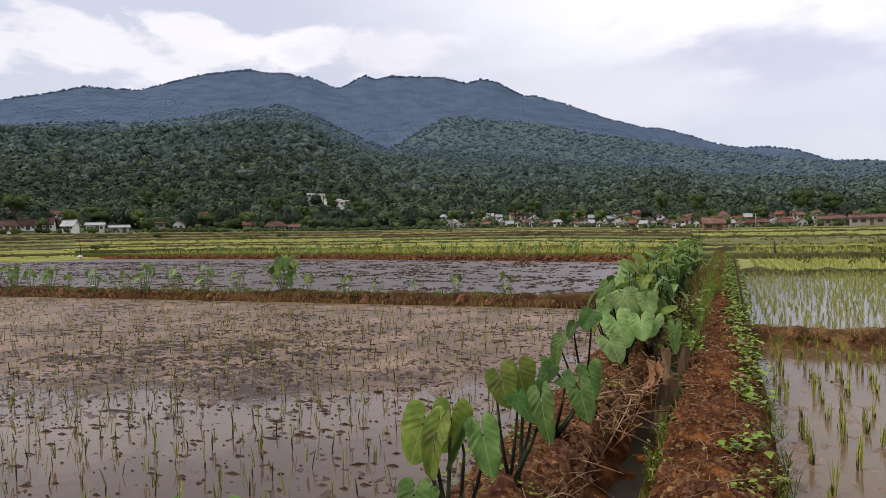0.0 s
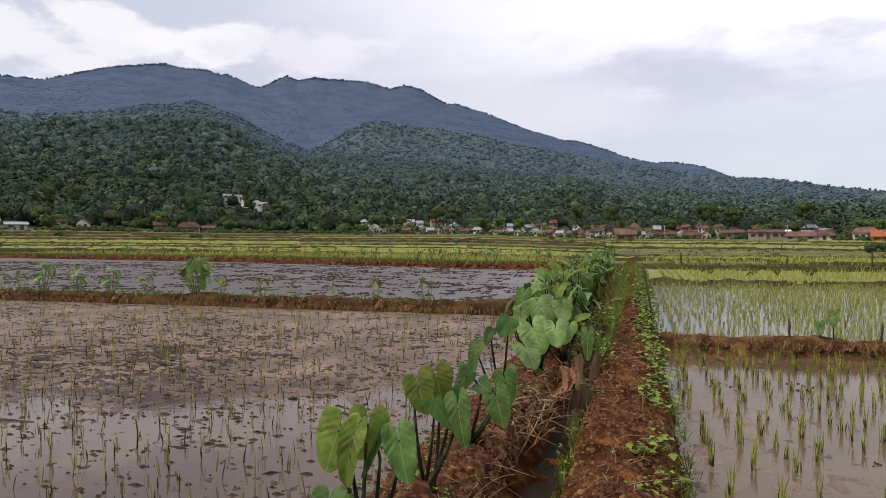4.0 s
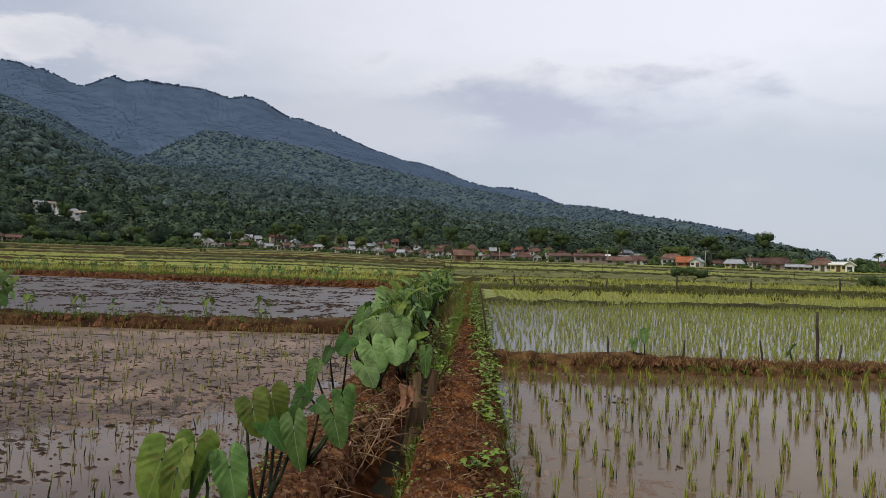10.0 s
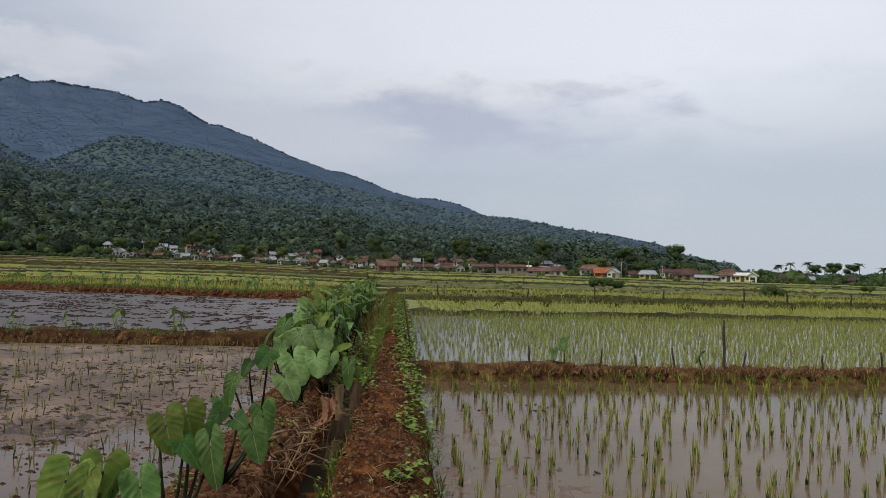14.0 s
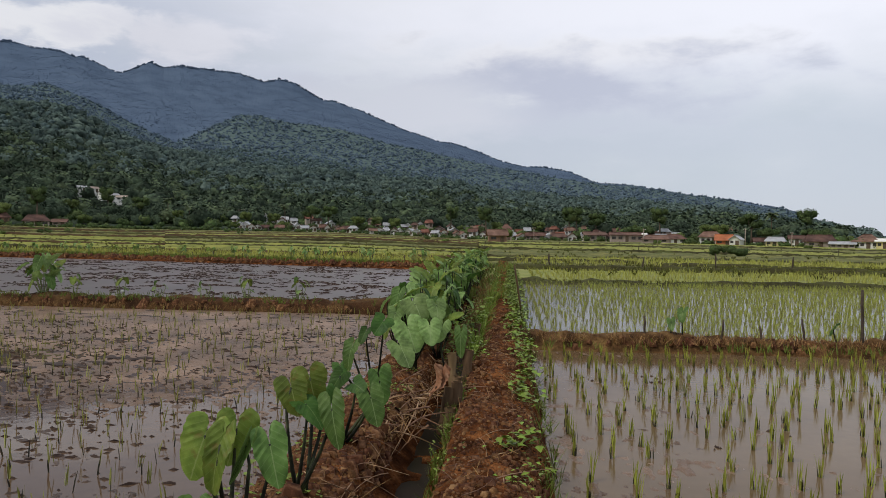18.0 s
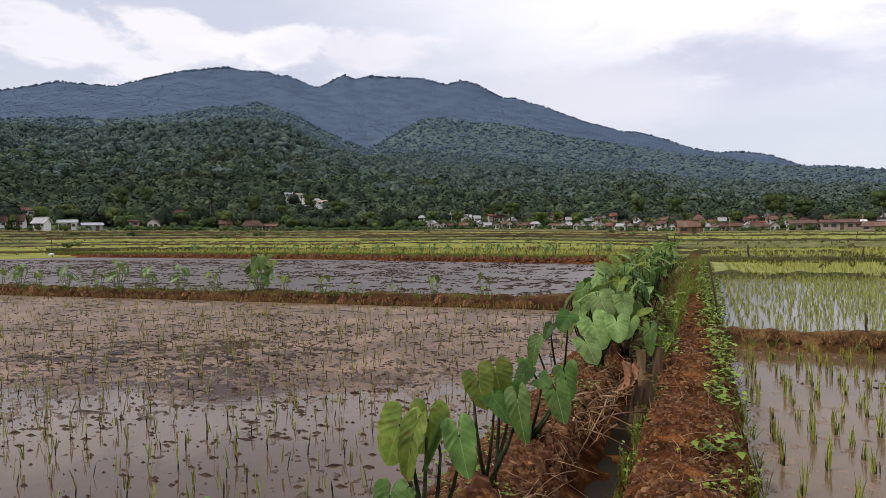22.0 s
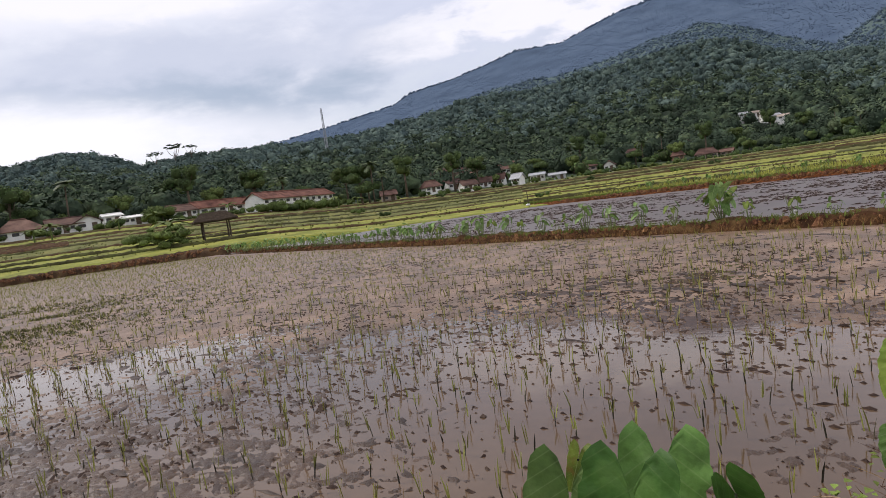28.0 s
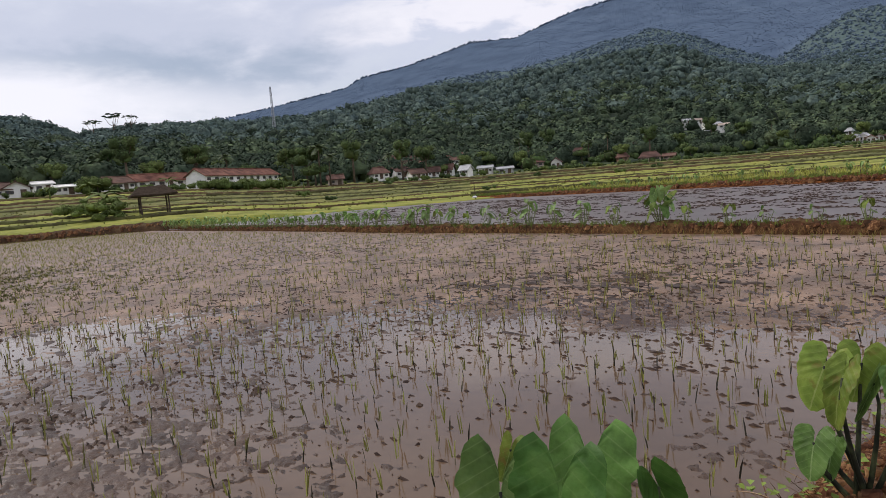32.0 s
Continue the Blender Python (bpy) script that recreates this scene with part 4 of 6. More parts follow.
def leaf_mesh(name, fold, droop, ripple, seed, notch=0.62, lobe=0.0):
    """Heart-shaped blade of unit length: stalk at the origin, tip along +x, upper face +z, with folds between the veins."""
    rr = random.Random(seed)
    nt, nk = 45, 10
    V, F = [(0.0, 0.0, 0.0)], []
    ph = rr.uniform(0, 6)
    for k in range(1, nk + 1):
        q = k / nk
        for j in range(nt):
            th = radians(-172 + 344 * j / (nt - 1))
            c = math.cos(th)
            a = abs(th)
            rad = 0.50 + 0.50 * max(0.0, c) ** 4.6 if a < math.pi / 2 else 0.50 + 0.10 * math.sin((a - math.pi / 2) * 1.9)
            rad += lobe * math.exp(-((a - radians(152)) / radians(20)) ** 2)
            if a > radians(156):
                rad *= 1 - (1 - notch) * ((a - radians(156)) / radians(16)) ** 1.5
            rad *= 1 + 0.035 * math.sin(th * 5 + ph) + 0.02 * math.sin(th * 11 + 2 * ph) + rr.uniform(-0.02, 0.02)
            x, y = q * rad * math.cos(th), q * rad * math.sin(th)
            z = fold * abs(y) ** 1.2 - droop * (x * x if x > 0 else 0.6 * x * x) - ripple * 0.8 * q * (0.5 - 0.5 * math.cos((x - 0.75 * abs(y)) * 30.0)) + 0.035 * q * q * math.sin(th * 3 + ph) + 0.022 * q ** 3 * math.sin(th * 9 + 3 * ph)
            V.append((x, y, z))
    for j in range(nt - 1):
        F.append((0, 1 + j, 2 + j))
    for k in range(nk - 1):
        for j in range(nt - 1):
            a0 = 1 + k * nt + j
            F.append((a0, a0 + nt, a0 + nt + 1, a0 + 1))
    me = bpy.data.meshes.new(name)
    me.from_pydata(V, [], F)
    me.shade_smooth()
    return me


LEAF_SHAPES = [(0.14, 0.24, 0.075, 1), (0.30, 0.30, 0.08, 2), (0.08, 0.42, 0.07, 3), (0.8, 0.2, 0.06, 4), (0.34, 0.30, 0.05, 5, 0.42, 0.22)]
leaf_cache = {}


def leaf_data(shape, mat):
    key = (shape, mat)
    if key not in leaf_cache:
        me = leaf_mesh("leaf", *LEAF_SHAPES[shape])
        me.materials.append(M[mat])
        leaf_cache[key] = me
    return leaf_cache[key]


def tube_bm(pts, radii, sides=7, bm=None, cap=True):
    bm = bm or bmesh.new()
    pts = [Vector(p) for p in pts]
    rings = []
    for i, p in enumerate(pts):
        t = (pts[min(i + 1, len(pts) - 1)] - pts[max(i - 1, 0)]).normalized()
        u = t.cross(Vector((0.31, 0.95, 0.1))).normalized()
        w = t.cross(u)
        rings.append([bm.verts.new(p + (u * math.cos(2 * math.pi * k / sides) + w * math.sin(2 * math.pi * k / sides)) * radii[i]) for k in range(sides)])
    for a, b in zip(rings[:-1], rings[1:]):
        for k in range(sides):
            bm.faces.new((a[k], a[(k + 1) % sides], b[(k + 1) % sides], b[k]))
    if cap:
        bm.faces.new(rings[0][::-1])
        bm.faces.new(rings[-1])
    return bm


def blade(parent, P, d, n, length, width, shape, mat, name="leaf", label=""):
    x = Vector(d).normalized()
    y = Vector(n).cross(x).normalized()
    z = x.cross(y)
    ob = new(name, leaf_data(shape, mat))
    ob.parent = parent
    m = Matrix((x, y, z)).transposed().to_4x4()
    m.translation = P
    ob.matrix_basis = m @ Matrix.Diagonal((length, length * width * 0.95, length, 1))
    if label:
        tagged(ob, label)
    return ob


def stalk(parent, foot, top, out, r0=0.011, r1=0.006, mat="stalk"):
    foot, top, out = Vector(foot), Vector(top), Vector(out)
    mid = foot.lerp(top, 0.55) + out * 0.03
    pts = [foot, foot.lerp(mid, 0.5) + out * 0.005, mid, mid.lerp(top, 0.6) + out * 0.02 + Vector((0, 0, 0.015)), top]
    return part("stalk", tube_bm(pts, [r0, r0 * 0.95, (r0 + r1) / 2, r1, r1 * 0.8], 6), M[mat], parent, smooth=True)


def taro(base, leaves, label, group="taro row", flip=(), upright=()):
    """A taro plant with given leaves: stalk end, tip, width ratio, shape, colour (world coordinates)."""
    base = Vector(base)
    thing = tagged(new("taro_plant"), label, "taro plant", group)
    thing.location = base
    eye = Vector(EYE)
    rr = random.Random(int(base.y * 100))
    for k, (px, py, pz, qx, qy, qz, w, shape, mat) in enumerate(leaves):
        P, Q = Vector((px, py, pz)) - base, Vector((qx, qy, qz)) - base
        d = (Q - P) * 0.62
        P = P.lerp(Q, 0.38)
        n = (eye - base - P).normalized() + Vector((rr.uniform(-0.5, 0.5), rr.uniform(-0.2, 0.2), -0.25 if k in upright else 0.75))
        if k in flip:
            n = Vector((rr.uniform(-1, 1), -0.4, 0.5))
        blade(thing, P, d, n, d.length, w * 1.24, shape, mat)
        out = Vector((P.x, P.y, 0))
        stalk(thing, (rr.uniform(-0.03, 0.03), rr.uniform(-0.03, 0.03), -0.02), P, out.normalized() if out.length > 0.02 else Vector((1, 0, 0)))
    return thing


def taro_random(seed, count, height, length, label, group, spread=0.16, tints=("taro", "taro_pale", "taro_pale", "taro_yellow", "taro_pale", "taro_dark", "taro_yellow", "taro"), stem="stalk"):
    rr = random.Random(seed)
    thing = tagged(new("taro_plant"), label, "taro plant", group)
    a0 = rr.uniform(0, 6.28)
    for k in range(count):
        a = a0 + k * 2.4 + rr.uniform(-0.3, 0.3)
        out = Vector((math.cos(a), math.sin(a), 0))
        h = height * rr.uniform(0.42, 1.05)
        P = out * spread * rr.uniform(0.5, 1.2) + Vector((0, 0, h))
        d = out * rr.uniform(0.35, 0.9) + Vector((0, 0, -rr.uniform(0.1, 0.85)))
        if rr.random() < 0.15:
            d = out * 0.6 + Vector((0, 0, 0.6))
        n = out * 0.5 + Vector((0, 0, 1.0)) + Vector((rr.uniform(-0.3, 0.3), rr.uniform(-0.3, 0.3), 0))
        ln = length * rr.uniform(0.75, 1.15)
        blade(thing, P, d, n, ln, rr.uniform(0.72, 0.95), rr.choice((0, 0, 1, 2)), rr.choice(tints))
        stalk(thing, (out.x * 0.02, out.y * 0.02, -0.03), P, out, 0.010, 0.006, stem)
    return thing


Y_, G_, D_ = "taro_yellow", "taro", "taro_dark"
W_ = "taro_pale"
taro((-1.01, 2.47, 0.27), [
    (-1.098, 2.480, 0.830, -1.149, 2.370, 0.610, 0.92, 0, Y_), (-1.030, 2.560, 0.833, -1.060, 2.530, 0.599, 0.98, 0, Y_), (-1.023, 2.430, 0.830, -1.061, 2.320, 0.567, 0.48, 1, Y_),
    (-0.941, 2.480, 0.785, -0.988, 2.370, 0.597, 0.21, 3, G_), (-0.903, 2.480, 0.802, -0.813, 2.370, 0.599, 0.70, 0, G_), (-1.121, 2.380, 0.561, -1.109, 2.270, 0.398, 0.90, 0, G_),
    (-1.100, 2.460, 0.515, -1.081, 2.350, 0.371, 0.56, 1, G_)], "taro plant with yellowing heart-shaped leaves on the mound")
taro((-0.96, 3.09, 0.28), [
    (-1.016, 3.080, 0.866, -0.949, 3.030, 0.674, 0.95, 0, Y_), (-0.949, 3.160, 0.896, -0.902, 3.150, 0.700, 1.1, 0, Y_), (-0.973, 3.080, 0.754, -0.818, 2.970, 0.677, 0.77, 2, D_),
    (-0.811, 3.060, 0.807, -0.748, 2.950, 0.560, 0.57, 0, G_), (-0.872, 3.230, 0.789, -0.884, 3.200, 0.630, 0.86, 2, D_)], "taro plant with upright pale leaves on the mound")
taro((-0.95, 3.9, 0.28), [
    (-0.798, 3.830, 0.666, -0.709, 3.720, 0.452, 0.80, 0, G_), (-0.760, 3.960, 0.737, -0.715, 3.930, 0.497, 0.81, 0, G_), (-0.928, 3.880, 0.732, -0.993, 3.770, 0.621, 0.84, 2, D_),
    (-0.907, 3.880, 0.655, -0.811, 3.770, 0.637, 1.10, 1, D_)], "taro plant with drooping green leaves on the mound")
taro((-0.98, 4.95, 0.28), [
    (-0.832, 4.730, 0.945, -0.912, 4.620, 0.831, 1.13, 1, D_), (-1.062, 4.730, 0.796, -1.120, 4.620, 0.577, 0.64, 1, G_), (-0.967, 4.730, 0.870, -1.013, 4.620, 0.766, 0.70, 1, D_),
    (-0.940, 4.930, 0.548, -0.848, 4.820, 0.479, 1.20, 2, G_), (-1.184, 4.730, 0.618, -1.135, 4.620, 0.530, 1.06, 2, D_)], "leggy taro plant with curling leaves on the mound")
taro((-0.87, 6.3, 0.28), [
    (-1.006, 6.030, 0.602, -0.839, 5.920, 0.366, 1.06, 0, W_), (-0.943, 6.130, 0.784, -0.809, 6.020, 0.474, 1.08, 0, W_), (-0.706, 6.130, 0.775, -0.669, 6.020, 0.538, 1.09, 0, W_),
    (-0.906, 6.280, 0.956, -0.762, 6.170, 0.733, 1.27, 2, W_), (-0.679, 6.330, 0.936, -0.622, 6.220, 0.730, 1.09, 0, W_), (-1.013, 6.230, 0.859, -1.043, 6.120, 0.680, 0.93, 1, W_),
    (-0.802, 6.430, 0.845, -0.822, 6.320, 0.671, 1.30, 2, G_)], "large taro plant with broad grey-green leaves")
taro((-0.56, 6.5, 0.2), [(-0.420, 6.230, 0.714, -0.423, 6.120, 0.418, 0.50, 0, G_), (-0.60, 6.55, 0.72, -0.66, 6.45, 0.50, 0.9, 0, W_)], "slender taro plant at the ditch's edge")
taro((-1.19, 1.20, 0.2), [
    (-1.220, 1.024, 0.868, -1.190, 0.942, 0.596, 0.95, 4, G_), (-1.160, 1.270, 0.862, -1.130, 1.192, 0.538, 0.86, 4, G_), (-1.050, 1.328, 0.789, -1.020, 1.429, 0.559, 0.55, 3, D_),
    (-1.320, 1.154, 0.839, -1.290, 1.070, 0.745, 0.62, 3, Y_), (-1.020, 1.150, 0.764, -0.990, 1.098, 0.668, 0.65, 0, G_),
    (-1.050, 1.045, 0.905, -1.028, 0.990, 0.610, 0.98, 4, D_)], "taro plant with broad glossy leaves beside the water", upright=(0, 5))

row = [taro_random(60 + i, n, h, ln, "taro plant with broad grey-green leaves along the ditch", "taro row") for i, (n, h, ln) in enumerate(((10, 0.64, 0.17), (11, 0.72, 0.18), (9, 0.58, 0.165), (11, 0.78, 0.175), (10, 0.68, 0.17)))]
rr = random.Random(9)
spots = []
yy = 6.95
while yy < 23.5:
    spots.append((-0.93 + rr.uniform(-0.16, 0.14), yy, 0.27))
    yy += rr.uniform(0.22, 0.38)
spots += [(-0.75, 8.2, 0.25), (-0.72, 7.1, 0.25), (-1.2, 7.6, 0.2), (-1.18, 9.3, 0.2), (-0.7, 10.0, 0.25), (-1.15, 11.2, 0.2)]
for i, p in enumerate(spots):
    m = pose(*p, 0, 0, rr.uniform(0, 360))
    if i < len(row):
        row[i].matrix_basis = m
    else:
        copy_thing(row[rr.randrange(len(row))], m)

BANK_X = (-9.49, -16.56, -15.62, -15.02, -14.48, -13.64, -12.73, -11.72, -10.81, -8.80, -7.78, -7.00, -6.06, -5.22, -4.14)
M["stalk_pale"] = material("pale_green_taro_stalk", (0.20, 0.24, 0.10), 0.5, 0.2, 10, 0.3, None, 50, 0.2, 0.003)
SOFT = ("taro_pale", "taro_pale", "taro", "taro_yellow")
small = [taro_random(80 + i, n, h, ln, "small taro plant on the low bank", "taro along the bank", 0.13, SOFT, "stalk_pale") for i, (n, h, ln) in enumerate(((5, 0.46, 0.13), (7, 0.58, 0.155), (4, 0.36, 0.11)))]
tall = taro_random(90, 16, 0.76, 0.24, "tall bushy taro plant on the low bank", "taro along the bank", 0.30, SOFT, "stalk_pale")
tall.matrix_basis = pose(BANK_X[0], 13.15, 0.18)
bank_spots = [(x, 13.15 + rr.uniform(-0.1, 0.1)) for x in BANK_X[1:]]
x = min(BANK_X) - 0.7
while x > -55:
    bank_spots.append((x, 13.25 + 0.03 * max(0, -20 - x) + rr.uniform(-0.15, 0.15)))
    x -= rr.uniform(0.35, 0.95)
for i, (x, y) in enumerate(bank_spots):
    z = 0.18
    m = pose(x, y, z, 0, 0, rr.uniform(0, 360))
    if x < -9.5:
        k_ = rr.uniform(0.9, 1.25)
        m = m @ Matrix.Diagonal((k_, k_, k_, 1))
    k = rr.choice((0, 1, 1)) if x < -9.5 else rr.choice((0, 2))
    if i < 3:
        small[i].matrix_basis = m
    else:
        copy_thing(small[k], m)

for i in range(34):
    x = -2.5 - i * 0.95 + rr.uniform(-0.4, 0.4)
    copy_thing(small[rr.choice((0, 1))], pose(x, 29.9 - 0.28 * x if x > -21 else 35.8 - 0.17 * (x + 21), 0.33, 0, 0, rr.uniform(0, 360)))

# sprouts with round leaves and pegs on the right-hand bank
for x, h in ((2.2, 0.38), (2.36, 0.40), (4.36, 0.33)):
    t = taro_random(int(x * 100), 1, h, 0.16, "single taro sprout on the bank", "taro sprouts", 0.03)
    t.location = (x, 9.45, 0.18)
M["peg"] = material("dark_wooden_peg", (0.07, 0.052, 0.04), 0.9, 0.2, 15, 0.3, None, 60, 0.4, 0.005)


def stick(name, foot, top, r, label, category, group="", mat="peg"):
    foot, top = Vector(foot), Vector(top)
    d = top - foot
    rr = random.Random(int(foot.x * 1000 + foot.y * 77))
    pts = [d * q + Vector((rr.uniform(-1, 1), rr.uniform(-1, 1), 0)) * r * 0.5 for q in (0, 0.25, 0.5, 0.75, 1.0)]
    bm = tube_bm(pts, [r, r * 0.95, r * 0.9, r * 0.9, r * 0.7], 7)
    me = bpy.data.meshes.new(name)
    bm.to_mesh(me)
    bm.free()
    me.shade_smooth()
    me.materials.append(M[mat])
    ob = tagged(new(name, me), label, category, group)
    ob.location = foot
    return ob


for x, h in ((1.86, 0.30), (2.85, 0.27), (3.38, 0.20), (3.92, 0.30), (4.9, 0.26), (6.1, 0.22), (7.0, 0.28)):
    stick("peg", (x, 9.42, 0.12), (x + rr.uniform(-0.05, 0.08), 9.42, 0.16 + h), 0.016, "short dark wooden peg in the bank", "peg", "pegs on the bank")
stick("stake", (4.64, 9.42, 0.05), (4.63, 9.42, 0.86), 0.022, "straight wooden stake in the bank", "stake")
stick("leaning_pole", (0.27, 11.0, 0.0), (0.10, 11.0, 1.06), 0.018, "thin bamboo pole leaning beside the path", "pole", mat="bamboo")
for i in range(13):
    x = -3 - i * 1.5 + rr.uniform(-0.3, 0.3)
    stick("peg", (x, 29.3 - 0.28 * x, 0.2), (x + rr.uniform(-0.06, 0.06), 29.3 - 0.28 * x, 0.33 + rr.uniform(0.1, 0.3)), 0.02, "dark wooden peg on the back bank", "peg", "pegs on the back bank")
for i in range(9):
    x = 2 + i * 3.3 + rr.uniform(-0.8, 0.8)
    stick("peg", (x, 30.5, 0.1), (x + rr.uniform(-0.06, 0.06), 30.5, 0.45 + rr.uniform(0.2, 0.5)), 0.04, "dark wooden peg among the weeds", "peg", "pegs between fields")

# bamboo posts that hold the path's edge
def bamboo_post(x, y, z0, z1, r, tilt):
    thing = tagged(new("bamboo_post"), "cut weathered bamboo post holding the path edge", "post", "bamboo posts")
    thing.location = (x, y, z0)
    bm = bmesh.new()
    h = z1 - z0
    n = max(3, int(h / 0.05))
    pts, rad = [], []
    for i in range(n + 1):
        q = i / n
        pts.append((tilt * q * h + 0.10 * r * math.sin(i * 2.1 + x * 50), 0.02 * q + 0.12 * r * math.sin(i * 1.3 + y * 9), q * h))
        rad.append(r * (1.10 if i % 4 == 2 else 0.92 + 0.08 * math.sin(i * 1.7 + y * 5)))
    tube_bm(pts, rad, 12, bm, cap=False)
    inner = [(p[0], p[1], p[2]) for p in pts[-3:]]
    tube_bm(inner, [r * 0.82] * 3, 12, bm, cap=False)
    part("culm", bm, M["bamboo"], thing, smooth=True)
    bm = bmesh.new()
    rg = [[bm.verts.new((pts[-1][0] + math.cos(a) * q, pts[-1][1] + math.sin(a) * q, h)) for a in [k * math.pi / 6 for k in range(12)]] for q in (r * 0.80, r * 1.0)]
    for k in range(12):
        bm.faces.new((rg[0][k], rg[1][k], rg[1][(k + 1) % 12], rg[0][(k + 1) % 12]))
    part("cut_rim", bm, M["straw"], thing, "pale cut rim")
    return thing


for x, y, z1, r, tl in ((-0.40, 5.20, 0.38, 0.046, 0.05), (-0.50, 5.18, 0.34, 0.042, 0.16), (-0.37, 6.2, 0.46, 0.048, 0.03), (-0.46, 6.0, 0.46, 0.040, -0.05), (-0.45, 5.5, 0.36, 0.040, 0.12), (-0.42, 7.3, 0.48, 0.042, -0.06), (-0.40, 8.3, 0.44, 0.040, 0.08), (-0.44, 4.95, 0.24, 0.040, 0.10)):
    bamboo_post(x, y, -0.08, z1, r, tl)
dry = tagged(new("dry_leaf"), "curled rust-brown dead leaf hanging on a post", "leaf")
dry.location = (-0.53, 5.1, 0.46)
me = leaf_mesh("blade", 0.8, 0.5, 0.08, 77)
me.materials.append(M["dry_leaf"])
for k, (dx, dz) in enumerate(((0.0, -0.16), (0.05, -0.14))):
    o = new("blade", me)
    o.parent = dry
    o.matrix_basis = Matrix.Translation((dx, 0, 0)) @ Matrix.Rotation(radians(80 + 20 * k), 4, "Y") @ Matrix.Diagonal((0.16, 0.12, 0.16, 1))

# ditch water
M["water_ditch"] = water_material("dark_ditch_water", (0.020, 0.012, 0.007), (0.034, 0.021, 0.012), 0.30, 0.05)
paddy("ditch_water", [(-0.74, -23.5), (-0.40, -23.5), (-0.40, 12), (-0.74, 12)], -0.012, M["water_ditch"], "dark trickle of water in the ditch", "ditch")


# ---- weeds, straw and clods by the path ----
def leaflets(name, P, size, mat, label, seed, rise=0.06, category="weed"):
    """Loose small pointed leaves, each a folded pair of faces."""
    g = np.random.default_rng(seed)
    n = len(P)
    a = g.uniform(0, 2 * np.pi, n)
    s = size * g.lognormal(0, 0.3, n)
    tilt = g.uniform(-0.35, 0.5, n)
    d = np.stack([np.cos(a) * np.cos(tilt), np.sin(a) * np.cos(tilt), np.sin(tilt)], -1)
    w = np.stack([-np.sin(a), np.cos(a), g.uniform(-0.3, 0.3, n)], -1)
    up = np.array([0, 0, 1.0])
    c = P
    V = np.stack([c, c + d * (s * 0.45)[:, None] + w * (s * 0.36)[:, None] + up * (s * 0.10)[:, None], c + d * s[:, None] - up * (s * 0.12)[:, None], c + d * (s * 0.45)[:, None] - w * (s * 0.36)[:, None] + up * (s * 0.10)[:, None]], 1)
    F = np.arange(n * 4).reshape(-1, 4)
    T = np.concatenate([F[:, [0, 1, 2]], F[:, [0, 2, 3]]])
    ob = new(name, mesh_np(name, V.reshape(-1, 3), T, mat))
    return tagged(ob, label, category, kind="stuff")


def clumped(n, x0, x1, y0, y1, z, zr, seed, clump=0.35):
    g = np.random.default_rng(seed)
    k = max(4, n // 14)
    c = np.stack([g.uniform(x0, x1, k), y0 + (y1 - y0) * g.random(k) ** 1.3], -1)
    i = g.integers(0, k, n)
    p = c[i] + g.normal(0, 0.055 * clump / 0.35, (n, 2))
    p[:, 0] = np.clip(p[:, 0], x0 - 0.05, x1 + 0.06)
    return np.stack([p[:, 0], p[:, 1], z + zr * g.random(n)], -1)


M["weed_bright"] = material("bright_weed_leaves", (0.165, 0.24, 0.03), 0.5, 0.2, 9, 0.25, (0.21, 0.29, 0.05), 60, 0.2, 0.003, island=0.3)
def vine(spots, per, half, z, zr, seed):
    """Leaf places gathered round the given spots along the path's edge."""
    g = np.random.default_rng(seed)
    c = np.repeat(np.array(spots, dtype=float), per, axis=0)
    p = c + g.normal(0, half, c.shape)
    return np.concatenate([p, z + zr * g.random((len(p), 1))], 1)


VINE = [(0.02, 3.95), (0.14, 4.05), (0.15, 5.1), (0.13, 5.35), (0.12, 5.6), (0.18, 5.8), (0.2, 6.1), (0.2, 6.4), (0.12, 6.7), (0.16, 6.9), (0.16, 7.2), (0.2, 7.5), (0.22, 7.8), (0.14, 8.1)]
VINE += [(0.10 + 0.07 * math.sin(i * 2.3), 8.3 + i * 0.31) for i in range(16)]
leaflets("weeds", vine(VINE, 26, 0.055, 0.27, 0.09, 1), 0.055, M["weed_bright"], "bright green broad-leaved vine along the path's edge", 201)
leaflets("weeds", vine([(0.1, 2.6), (0.16, 3.0), (0.05, 3.4), (0.18, 3.6), (0.12, 4.5)], 22, 0.06, 0.26, 0.05, 9), 0.035, M["weed_bright"], "small bright weeds on the path's edge", 209)
leaflets("weeds", clumped(800, 0.14, 0.30, 1.8, 12, 0.12, 0.14, 2), 0.024, M["dyke_grass"], "dull low weeds on the bank's flank", 202)
leaflets("weeds", clumped(1500, 0.0, 0.28, 12, 24, 0.28, 0.16, 3), 0.06, M["weed"], "weeds along the far end of the path", 203)
leaflets("weeds", clumped(450, -0.38, -0.30, 2.5, 13, 0.16, 0.14, 4), 0.026, M["weed"], "small green weeds on the ditch's edge", 204)
leaflets("weeds", clumped(500, -1.3, -0.8, 2.0, 6.5, 0.28, 0.04, 5), 0.03, M["weed"], "small weeds on the mound", 205)


leaflets("weeds", clumped(450, -0.37, -0.25, 6.5, 22, 0.30, 0.14, 6, 0.4), 0.045, M["weed_bright"], "bright weeds overgrowing the ditch side of the path", 206)
leaflets("weeds", clumped(900, 0.0, 0.26, 9, 24, 0.29, 0.14, 7, 0.4), 0.05, M["weed_bright"], "bright weeds closing in on the path", 207)


leaflets("ferny_weeds", clumped(520, -0.60, -0.38, 6.9, 12.5, 0.10, 0.42, 8, 0.45), 0.05, M["weed_bright"], "bright ferny weeds growing out of the ditch", 208)


